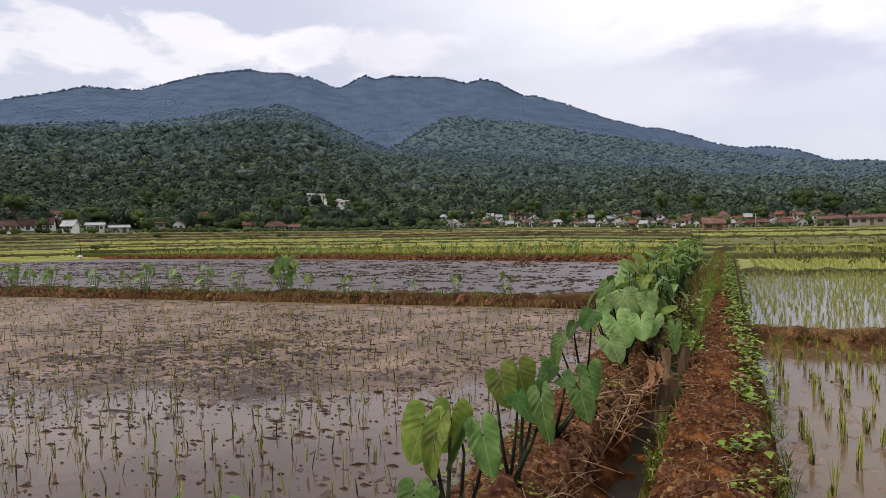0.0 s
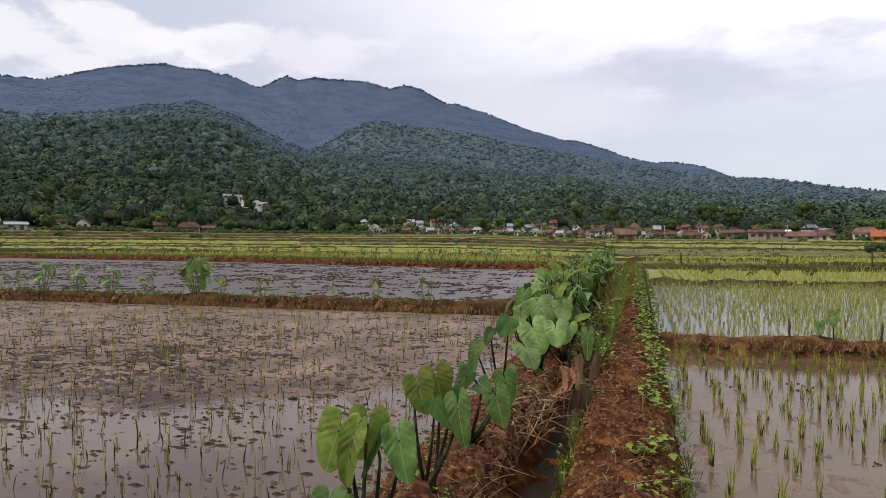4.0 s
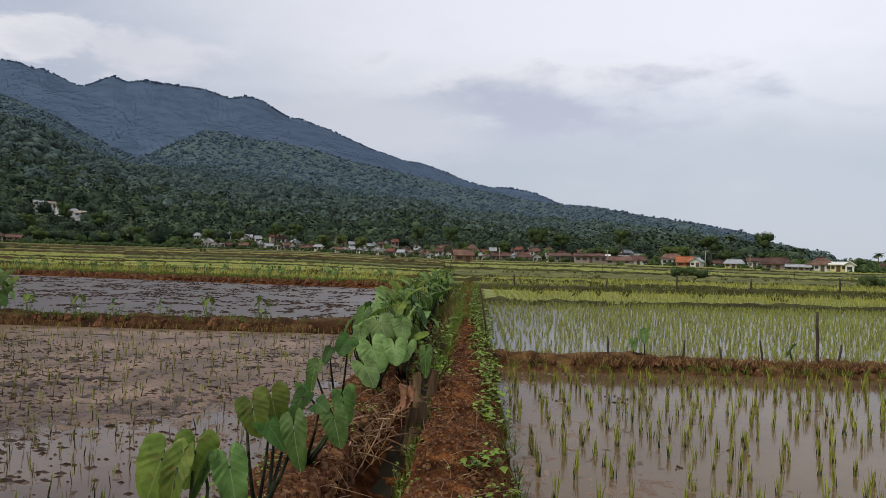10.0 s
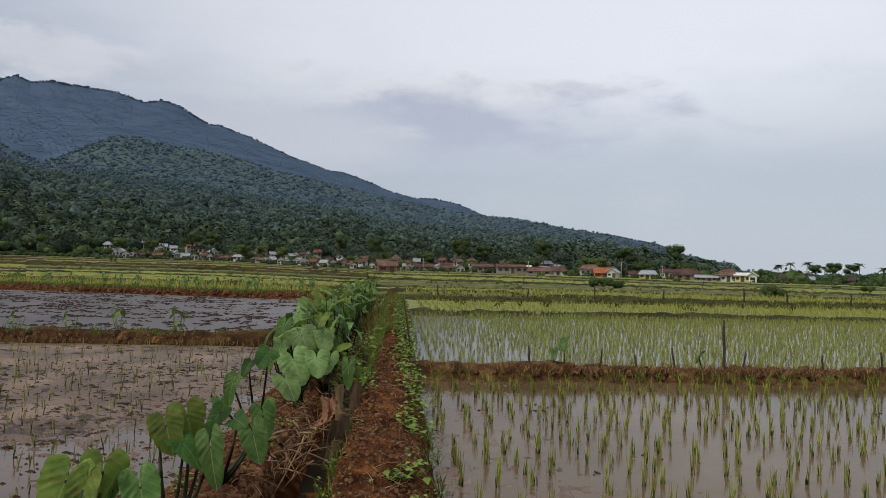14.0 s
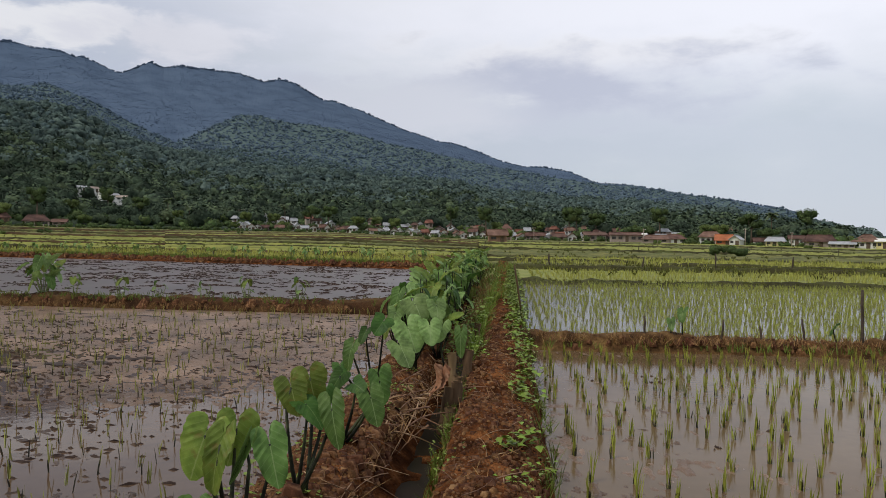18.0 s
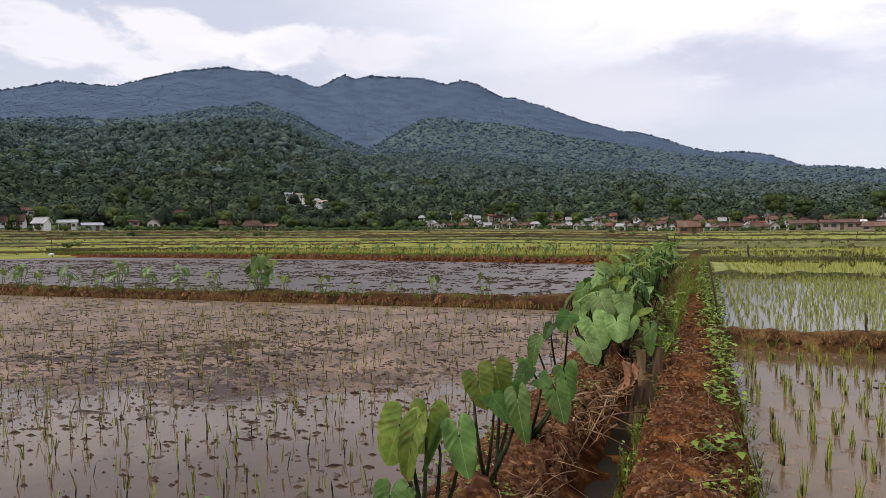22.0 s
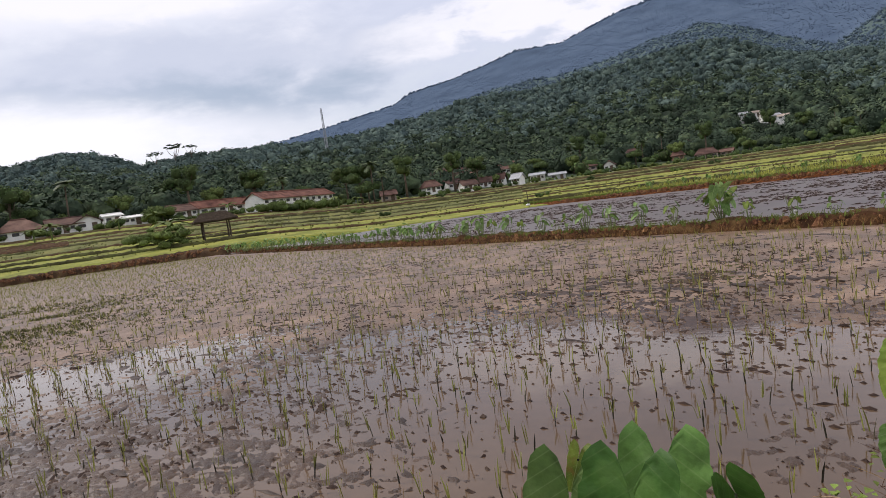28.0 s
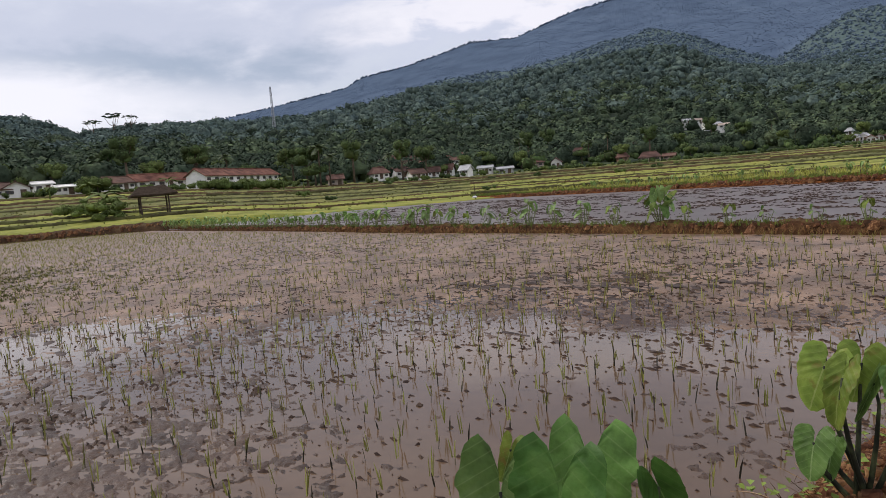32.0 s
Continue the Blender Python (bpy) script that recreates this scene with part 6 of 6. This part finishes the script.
# middle of the village
vr = random.Random(21)
for k in range(120):
    az = -22.5 + 36 * (k + vr.uniform(0, 0.9)) / 120
    up = vr.random()
    r = float(table(VILLAGE_R, az)) + (vr.uniform(-3, 6) if up < 0.5 else vr.uniform(8, 40))
    white = vr.random() < 0.62
    w = vr.uniform(1.6, 3.2)
    gab = vr.random() < 0.35
    house(az, r, w, vr.uniform(1.1, 1.7), vr.uniform(0.7, 1.2), HV if white else HD, "plaster" if white else "plaster_dull", vr.choice(("tile", "tile_dark", "tile", "zinc", "zinc") if white else ("tile", "tile", "tile_dark", "tile_red", "zinc")), vr.choice((0, 0, 0.6)) if not gab else 0, w * vr.uniform(0.6, 0.9), vr.uniform(-25, 25), 1 if w < 4 else 2, True, ridge_across=not gab, zoff=vr.uniform(0.6, 2.2) if up >= 0.5 else vr.uniform(0.0, 0.4))
# at the foot of the hill
house(-43.65, 222, 3.0, 2.1, 1.3, "small white gabled house at the field's edge", "plaster", "tile_dark", 0, 5, -6, 1, True, ridge_across=False)
house(-45.6, 226, 6.5, 1.7, 1.3, HD, "plaster_dull", "tile", 0.8, 5, 8, 2)
house(-47.9, 206, 4.6, 1.6, 0.5, "grey shed with a sheet-metal front", "zinc", "zinc", 0, 4, 4, 1)
house(-49.5, 207, 4.2, 2.0, 0.6, "white house with a flat-pitched grey roof", "plaster", "zinc", 0, 4, -5, 3)
house(-36.3, 236, 6.4, 1.6, 1.7, "house with a broad brown tiled roof", "plaster_dull", "tile_dark", 1.4, 5, 5, 2)
house(-34.8, 240, 3.6, 1.3, 0.8, HD, "plaster_dull", "tile", 0, 4, -8, 1)
house(-38.4, 238, 3.4, 1.7, 1.3, HD, "brick", "tile", 0.7, 3, 12, 1)
for az, w, rf in ((-51.3, 3.2, "zinc"), (-52.6, 3.0, "tile_dark"), (-53.8, 3.6, "tile_dark"), (-55.1, 3.6, "tile_dark"), (-56.7, 5.4, "tile_dark"), (-58.6, 4.6, "tile")):
    house(az + vr.uniform(-0.25, 0.25), 194 + vr.uniform(-5, 14), w * vr.uniform(0.75, 1.25), vr.uniform(1.3, 1.9), vr.uniform(1.0, 1.7), HW, vr.choice(("plaster", "plaster", "plaster_dull")), rf, vr.choice((0, 1.0)), w * 0.9, vr.uniform(-40, 40), 2, zoff=vr.uniform(0, 0.8))
house(-52.3, 228, 5.0, 1.9, 1.6, "white house with a red hipped roof up the slope", "plaster", "tile", 1.4, 5, 6, 2, zoff=1.5)
house(-54.6, 225, 6.0, 1.6, 1.2, HD, "plaster_dull", "tile", 1.0, 5, -6, 2, zoff=1.2)
for az, r, w in ((-58.0, 240, 4.0), (-57.2, 262, 3.4), (-55.4, 246, 4.6), (-54.0, 262, 3.6), (-53.2, 243, 4.0), (-51.0, 250, 3.2), (-49.6, 240, 3.8), (-47.0, 238, 3.4), (-41.8, 250, 3.6), (-37.4, 262, 3.2)):
    house(az, r, w, 1.8, vr.uniform(1.0, 1.6), "house half hidden by trees on the lower slope", vr.choice(("plaster", "plaster_dull")), vr.choice(("tile", "tile_dark")), vr.choice((0, 0.9)), w * 0.8, vr.uniform(-25, 25), 1, zoff=1.6)
house(-56.0, 232, 4.0, 1.6, 1.2, HW, "plaster", "tile_dark", 0.6, 4, 4, 1, zoff=1.0)
for az, r, w in ((-33.4, 352, 5.0), (-32.6, 356, 5.0), (-31.9, 350, 6.5), (-31.2, 346, 4.0), (-30.7, 340, 6.0), (-29.6, 300, 3.0), (-22.6, 300, 4.0), (-21.9, 306, 3.0)):
    house(az, r, w * 0.7, 1.7, 0.8, "pale house half hidden by trees on the hillside", "plaster", vr.choice(("plaster_dull", "zinc")), 0, 3, vr.uniform(-25, 25), 1, zoff=vr.uniform(1.8, 3.0))
# long school-like buildings and houses towards the end of the paddy
house(-69.8, 160, 30.0, 1.7, 1.55, "long low building with a red roof and white gable wall", "plaster", "tile_red", 0, 4.4, 58, 10, base=6.2)
house(-75.55, 155.9, 13.4, 1.6, 1.5, "long low building with a red tiled roof and white gable", "plaster", "tile_red", 0, 5, 35, 5, base=6.3)
house(-78.6, 150.4, 5.0, 1.5, 1.3, "low house with a dark red roof", "plaster", "tile_dark", 0, 5, 33, 3, base=6.3)
house(-81.7, 143, 5.0, 1.5, 0.3, "white building with a flat parapet roof", "plaster", "plaster", 0, 5, 8, 4)
house(-83.4, 146, 3.0, 2.0, 0.4, "tall narrow white building", "plaster", "plaster", 0, 4, 8, 1)
house(-85.0, 137, 4.0, 1.6, 1.2, "white house with its gable to the field", "plaster", "tile_dark", 0, 5, 0, 1, True, ridge_across=False)
house(-86.6, 137, 5.2, 1.5, 1.2, "white-walled house with a brown tiled roof", "plaster", "tile_dark", 0, 5, 6, 4)
house(-89.4, 131, 6.6, 1.5, 1.9, "cream-walled house with a hipped red-brown roof", "plaster", "tile", 2.6, 6, 4, 3)
house(-92.6, 140, 5.0, 2.2, 1.0, "brick-coloured house behind trees", "brick", "tile", 0.5, 5, 4, 2)
house(-62.0, 165, 3.4, 1.6, 1.0, "small brown house behind a palm", "plaster_dull", "tile", 0, 3, 5, 1)

# thin poles beside the houses
def utility_pole(az, r, h):
    x, y = at(az, r)
    thing = tagged(new("utility_pole"), "thin pale concrete utility pole beside the houses", "pole", "utility poles")
    thing.location = (x, y, gz(x, y) - 0.1)
    part("shaft", tube_bm([(0, 0, -0.4), (0, 0, h * 0.5), (0, 0, h)], [0.12, 0.10, 0.08], 8), M["plaster_dull"], thing, smooth=True)
    part("crossarm", box_bm(-0.55, 0.55, -0.05, 0.05, h - 0.42, h - 0.32), M["wood"], thing)
    for k in (-0.45, 0.0, 0.45):
        part("insulator", tube_bm([(k, 0, h - 0.32), (k, 0, h - 0.22), (k, 0, h - 0.16)], [0.035, 0.05, 0.03], 6), M["plaster"], thing)


for az, r, h in ((18.4, 196, 4.6), (10.9, 200, 4.2), (21.6, 198, 4.0), (2.1, 222, 4.4)):
    utility_pole(az, r, h)

# mast on the hill
mx, my = at(-66.4, 600)
mz = gz(mx, my)
mast = tagged(new("radio_mast"), "thin grey lattice mast on the wooded hill", "mast")
mast.location = (mx, my, mz)
MH, MW = EYE[2] + 600 * math.tan(radians(9.05)) - mz, 1.5
corners = [(MW * math.cos(a), MW * math.sin(a)) for a in (0.5, 2.6, 4.7)]
for cx, cy in corners:
    part("leg", tube_bm([(cx, cy, -1), (cx * 0.45, cy * 0.45, MH)], [0.26, 0.16], 5), M["steel"], mast)
for k in range(14):
    z0, z1 = MH * k / 14, MH * (k + 1) / 14
    f0, f1 = 1 - 0.55 * k / 14, 1 - 0.55 * (k + 1) / 14
    bm = bmesh.new()
    for i in range(3):
        a, b = corners[i], corners[(i + 1) % 3]
        tube_bm([(a[0] * f0, a[1] * f0, z0), (b[0] * f1, b[1] * f1, z1)], [0.1, 0.1], 4, bm)
        tube_bm([(a[0] * f1, a[1] * f1, z1), (b[0] * f1, b[1] * f1, z1)], [0.1, 0.1], 4, bm)
    part("brace", bm, M["steel"], mast)

# field shelter
px_, py_ = at(-76.1, 72.5)
pz_ = gz(px_, py_)
pav = tagged(new("field_shelter"), "open wooden field shelter with a sagging thatched roof", "shelter")
pav.matrix_basis = pose(px_, py_, pz_ + 0.05, 0, 0, 82)
for sx in (-1.25, 1.25):
    for sy in (-0.9, 0.9):
        part("post", tube_bm([(sx, sy, -0.3), (sx * 1.02, sy, 1.0), (sx, sy, 2.0)], [0.085, 0.08, 0.075], 7), M["peg"], pav)
part("platform", box_bm(-1.35, 1.35, -1.0, 1.0, 0.48, 0.56), M["wood"], pav)
for sy in (-0.9, 0.9):
    part("beam", tube_bm([(-1.6, sy, 1.98), (1.6, sy, 1.98)], [0.06, 0.06], 6), M["wood"], pav)
rb = roof_bm(3.2, 2.2, 1.95, 0.80, 0.5, 0.9, 0.14)
bmesh.ops.subdivide_edges(rb, edges=rb.edges[:], cuts=4, use_grid_fill=True)
for v in rb.verts:
    v.co.z += 0.06 * noise.noise(v.co * 1.7) - 0.05 * (1 - abs(v.co.x) / 2.2)
part("roof", rb, M["thatch"], pav)


# ---- single trees, palms, bananas ----
M["leafage"] = material("tree_foliage", (0.070, 0.105, 0.036), 0.85, 0.15, 0.3, 0.35, (0.115, 0.15, 0.05), 3, 0.5, 0.1, island=0.45)
M["leafage_light"] = material("light_tree_foliage", (0.115, 0.155, 0.045), 0.85, 0.15, 0.3, 0.3, (0.16, 0.20, 0.06), 3, 0.5, 0.1, island=0.4)
M["palm"] = material("palm_fronds", (0.075, 0.105, 0.04), 0.6, 0.3, 1, 0.3, (0.12, 0.15, 0.06), 6, 0.2, 0.02, island=0.3)


def tree(seed, h, rad, mat, label, lumps=7, flat=0.8, lump=(0.35, 0.6), leaves=190):
    rr = random.Random(seed)
    thing = tagged(new("tree"), label, "tree", "trees by the village")
    tip = h - rad * 0.8
    part("trunk", tube_bm([(0, 0, -0.6), (rr.uniform(-0.2, 0.2), 0, tip * 0.4), (rr.uniform(-0.4, 0.4), rr.uniform(-0.3, 0.3), tip)], [0.035 * h, 0.026 * h, 0.014 * h], 7), M["bark"], thing, smooth=True)
    C, Rd = [], []
    for k in range(lumps):
        a = k * 2.4 + rr.uniform(-0.4, 0.4)
        q = rad * rr.uniform(0.2, 1.1 - lump[1] * 0.6)
        c = (q * math.cos(a), q * math.sin(a), h - rad * rr.uniform(0.3, 1.5) * flat)
        C.append(c)
        Rd.append(rad * rr.uniform(*lump))
        if k < 4:
            part("limb", tube_bm([(0, 0, tip * 0.7), (c[0] * 0.5, c[1] * 0.5, tip * 0.85), c], [0.014 * h, 0.01 * h, 0.005 * h], 5), M["bark"], thing)
    me = crown_mesh("crown", np.array(C), np.array(Rd), leaves, 0.115 * (0.6 / lump[1]) ** 0.5, mat, seed, True, flat)
    o = new("crown", me)
    o.parent = thing
    return thing


def frond_data():
    bm = bmesh.new()
    n = 9
    spine = [Vector((q * 1.0, 0, 0.35 * q - 0.75 * q * q)) for q in [i / n for i in range(n + 1)]]
    for i in range(1, n + 1):
        w = 0.30 * math.sin(math.pi * min(1, 0.12 + i / n * 0.86))
        for s in (-1, 1):
            a, b = spine[i - 1], spine[i]
            v = [bm.verts.new(p) for p in (a, b, b + Vector((0.06, s * w, -0.45 * w)), a.lerp(b, 0.35) + Vector((0.05, s * w, -0.45 * w)))]
            bm.faces.new(v)
    me = bpy.data.meshes.new("frond")
    bm.to_mesh(me)
    bm.free()
    me.materials.append(M["palm"])
    return me


FROND = frond_data()


def palm(seed, h, ln, label):
    rr = random.Random(seed)
    thing = tagged(new("palm_tree"), label, "palm tree", "palms by the village")
    bend = rr.uniform(-0.6, 0.6)
    part("trunk", tube_bm([(0, 0, -0.5), (bend * 0.3, 0, h * 0.4), (bend, 0, h)], [0.22, 0.17, 0.13], 7), M["bark"], thing, smooth=True)
    for k in range(13):
        o = new("frond", FROND)
        o.parent = thing
        o.matrix_basis = pose(bend, 0, h, 0, rr.uniform(-35, 30), k * 27.7 + rr.uniform(-8, 8)) @ Matrix.Diagonal((ln, ln, ln, 1))
    return thing


def banana(seed, h, label, group="banana plants"):
    rr = random.Random(seed)
    thing = tagged(new("banana_plant"), label, "banana plant", group)
    part("stem", tube_bm([(0, 0, -0.3), (0.03, 0, h * 0.5), (0.05, 0, h)], [0.13, 0.11, 0.07], 8), M["leafage_light"], thing, smooth=True)
    for k in range(7):
        a = k * 51 + rr.uniform(-15, 15)
        bm = bmesh.new()
        n, ln = 6, h * rr.uniform(0.8, 1.1)
        el = rr.uniform(0.5, 1.1)
        rows_ = []
        for i in range(n + 1):
            q = i / n
            w = 0.15 * h * math.sin(math.pi * (0.08 + 0.90 * q)) ** 0.7
            c = Vector((ln * q * math.cos(el * (1 - q * 0.9)), 0, h + ln * (el * q * 0.75 - 0.75 * q * q)))
            rows_.append([bm.verts.new(c + Vector((0, s * w, -0.25 * w * abs(s)))) for s in (-1, 0, 1)])
        for r0_, r1_ in zip(rows_[:-1], rows_[1:]):
            for j in range(2):
                bm.faces.new((r0_[j], r0_[j + 1], r1_[j + 1], r1_[j]))
        bm.transform(Matrix.Rotation(radians(a), 4, "Z"))
        part("leaf", bm, M["leafage_light"], thing, smooth=True)
    return thing


trees = [tree(301, 7, 3.0, M["leafage"], "round dark green village tree"), tree(302, 9, 3.2, M["leafage"], "tall dark green village tree", 9), tree(303, 6, 2.6, M["leafage_light"], "light green village tree", 6), tree(304, 11, 3.0, M["leafage"], "slender tall tree behind the houses", 9, 1.1), tree(305, 4, 2.2, M["leafage_light"], "low bushy tree by the houses", 6)]
palms = [palm(311, 9, 2.6, "coconut palm behind the houses"), palm(312, 7, 2.4, "slightly bent coconut palm")]
bans = [banana(321, 2.2, "banana plant with broad ragged leaves"), banana(322, 1.8, "young banana plant with broad leaves")]


def spread(protos, spots):
    for i, (az, r, k) in enumerate(spots):
        x, y = at(az, r)
        m = pose(x, y, gz(x, y) - 0.05, 0, 0, (i * 77) % 360)
        if not protos[k].get("set"):
            protos[k]["set"] = 1
            protos[k].matrix_basis = m
        else:
            copy_thing(protos[k], m)


tr_spots = []
for i in range(74):
    az = -96 + 119 * (i + vr.uniform(0, 0.9)) / 74
    r = float(table(VILLAGE_R, az)) + vr.choice((vr.uniform(4, 14), vr.uniform(12, 40)))
    tr_spots.append((az, r, vr.choice((0, 1, 2, 2, 3, 4, 4))))
tr_spots += [(24.2, 214, 4), (23.6, 218, 0), (22.9, 222, 0), (25.2, 222, 4), (20.0, 212, 0), (18.8, 222, 1), (-91.8, 128, 0), (-79.8, 140, 4), (-80.6, 138, 4), (-64.2, 160, 1), (-63.6, 157, 0), (-0.6, 152, 4), (31.2, 300, 0), (33.5, 330, 1), (36, 320, 0), (38, 330, 1), (29.5, 320, 0), (34.6, 360, 1), (30.6, 360, 0), (37, 380, 0), (32.4, 390, 1), (39, 360, 0), (28.9, 290, 0)]
spread(trees, tr_spots)
spread(palms, [(-63.2, 156, 0), (-62.4, 160, 1), (-91, 150, 1), (-46.5, 236, 0), (-41, 244, 1), (-27.5, 275, 0), (-25.9, 268, 1), (-18.5, 275, 0), (20.2, 216, 0), (-39.5, 250, 0), (-57.5, 205, 1), (-86.2, 146, 0), (-70.4, 165, 1), (29.9, 300, 1), (31.8, 330, 0), (33.0, 320, 1), (35.2, 340, 0), (36.6, 330, 1), (38.3, 350, 0), (30.7, 340, 0)])
spread(bans, [(-79.6, 75, 0), (-78.9, 77, 1), (-87.5, 118, 0), (-88.6, 116, 1), (-80.4, 120, 0), (-83, 125, 1), (-92.5, 110, 0), (-74.9, 135, 0), (-64.6, 146, 1), (-66.2, 140, 0), (-69.0, 140, 1)])

# broad flat-topped trees that stand above the ridge
for i, (az, r, h, w) in enumerate(((-79.6, 735, 19, 8.0), (-78.2, 738, 24, 10.0), (-77.0, 740, 20, 7.0))):
    t = tree(330 + i, h, w, M["forest"], "tall flat-topped tree above the wood", 30, 0.28, (0.14, 0.24), 40)
    x, y = at(az, r)
    t.location = (x, y, gz(x, y) - 3)

# bushes: one thing each
def bush(az, r, rad, h, mat, label, seed):
    rr = random.Random(seed)
    C = np.array([(rr.uniform(-1, 1) * rad, rr.uniform(-0.5, 0.5) * rad, h * rr.uniform(0.3, 0.7)) for _ in range(8)])
    Rd = np.array([h * rr.uniform(0.3, 0.5) for _ in range(8)])
    x, y = at(az, r)
    ob = tagged(new("bush", crown_mesh("bush", C, Rd, 150, 0.12, M[mat], seed)), label, "bush", "bushes in the fields")
    ob.matrix_basis = pose(x, y, gz(x, y), 0, 0, -az)
    return ob


shrub = tree(336, 2.5, 2.7, M["leafage_light"], "wide light green spreading shrub beside the shelter", 26, 0.55, (0.16, 0.30), 90)
shrub.matrix_basis = pose(*at(-79.9, 73), gz(*at(-79.9, 73)) - 0.05)
bush(-82.0, 78, 1.5, 1.4, "leafage_light", "low bush at the field's edge", 403)
bush(16.7, 62, 0.7, 1.0, "leafage", "small dark bush in the green field", 404)
bush(18.0, 61, 0.7, 0.9, "leafage", "small dark bush in the green field", 405)
bush(29.6, 52, 0.6, 0.9, "leafage", "dark bush on a dyke", 406)
for i in range(26):
    az = vr.uniform(-66, 44)
    r = vr.uniform(70, 190)
    bush(az, r, vr.uniform(0.3, 0.9), vr.uniform(0.5, 1.0), vr.choice(("leafage", "leafage_light")), "small shrub on a field dyke", 410 + i)
for i, az in enumerate(np.linspace(-94, -62, 18)):
    bush(float(az) + vr.uniform(-0.6, 0.6), float(table(VILLAGE_R, az)) - vr.uniform(3, 9), vr.uniform(1.2, 2.4), vr.uniform(0.9, 1.7), "leafage_light" if i % 2 else "leafage", "hedge shrub in front of the houses", 450 + i)

for i in range(16):
    az = -78.5 + 15 * i / 16 + vr.uniform(-0.4, 0.4)
    az = az - 1.6 if -74.4 < az < -72.4 else az
    bush(az, float(table(VILLAGE_R, az)) - vr.uniform(7, 11), vr.uniform(0.8, 1.6), vr.uniform(0.8, 1.4), vr.choice(("leafage", "leafage_light")), "shrub in front of the long buildings", 480 + i)
for i in range(13):
    az = -72.1 + 6.0 * i / 13 + vr.uniform(-0.2, 0.2)
    bush(az, 143 + vr.uniform(-1, 2), vr.uniform(0.9, 1.5), vr.uniform(1.5, 2.5), vr.choice(("leafage", "leafage_light")), "garden shrub along the long building", 520 + i)
for i in range(14):
    az = -59 + 22 * i / 14 + vr.uniform(-0.5, 0.5)
    bush(az, float(table(VILLAGE_R, az)) - vr.uniform(6, 12), vr.uniform(0.8, 1.8), vr.uniform(0.9, 1.6), vr.choice(("leafage", "leafage_light")), "shrub at the edge of the village", 500 + i)

# village greenery round the houses
g_ = np.random.default_rng(91)
n_ = 1900
az_ = g_.uniform(-62, 42, n_)
r_ = table(VILLAGE_R, az_) + np.where(g_.random(n_) < 0.5, g_.uniform(-9, 0, n_), g_.uniform(0, 50, n_))
R_ = g_.lognormal(0.0, 0.35, n_) * np.where(r_ < table(VILLAGE_R, az_) + 4, 0.6, 1.4)
x_, y_ = r_ * np.sin(np.radians(az_)), r_ * np.cos(np.radians(az_))
keep = (az_ > -46) | (r_ > table(VILLAGE_R, az_) + 14)
x_, y_, R_ = x_[keep], y_[keep], R_[keep]
C_ = np.stack([x_, y_, ground(x_, y_) + R_ * 0.6], -1)
tagged(new("shrubbery", crown_mesh("shrubbery", C_, R_, 46, 0.2, M["leafage"], 92)), "dark shrubs and garden trees between the village houses", "shrubs", kind="stuff")

# white sack by the back bank and rags on sticks
def sack(x, y, z, s, label):
    bm = bmesh.new()
    bmesh.ops.create_icosphere(bm, subdivisions=3, radius=1.0)
    for v in bm.verts:
        k = 1 + 0.25 * noise.noise(v.co * 2.1) + 0.08 * noise.noise(v.co * 6)
        v.co = Vector((v.co.x * 1.3 * k, v.co.y * 0.8 * k, max(-0.35, v.co.z * 0.55 * k)))
    bmesh.ops.scale(bm, vec=(s, s, s), verts=bm.verts)
    me = bpy.data.meshes.new("plastic_sack")
    bm.to_mesh(me)
    bm.free()
    me.shade_smooth()
    me.materials.append(M["plastic"])
    ob = tagged(new("plastic_sack", me), label, "sack")
    ob.location = (x, y, z)
    return ob


sx_, sy_ = at(-50.6, 53.0)
sack(sx_, sy_, 0.40, 0.17, "white plastic sack on the bare bank")
stick("stake", (sx_ - 0.4, sy_ + 0.4, 0.2), (sx_ - 0.45, sy_ + 0.4, 1.6), 0.03, "thin stake beside a white sack", "stake")
for x, y in ((-7.75, 13.1), (-15.4, 13.0)):
    sack(x, y, 0.31, 0.035, "crumpled white plastic bag on the bank")
for k, (az, r) in enumerate(((10.5, 72), (18.5, 70), (24.6, 76), (-2.0, 70), (9.0, 120), (28, 118), (4.2, 112))):
    x, y = at(az, r)
    stick("stake", (x, y, gz(x, y)), (x + 0.1, y, gz(x, y) + 0.9), 0.035, "dark stake standing in the rice fields", "stake", "stakes in the fields")
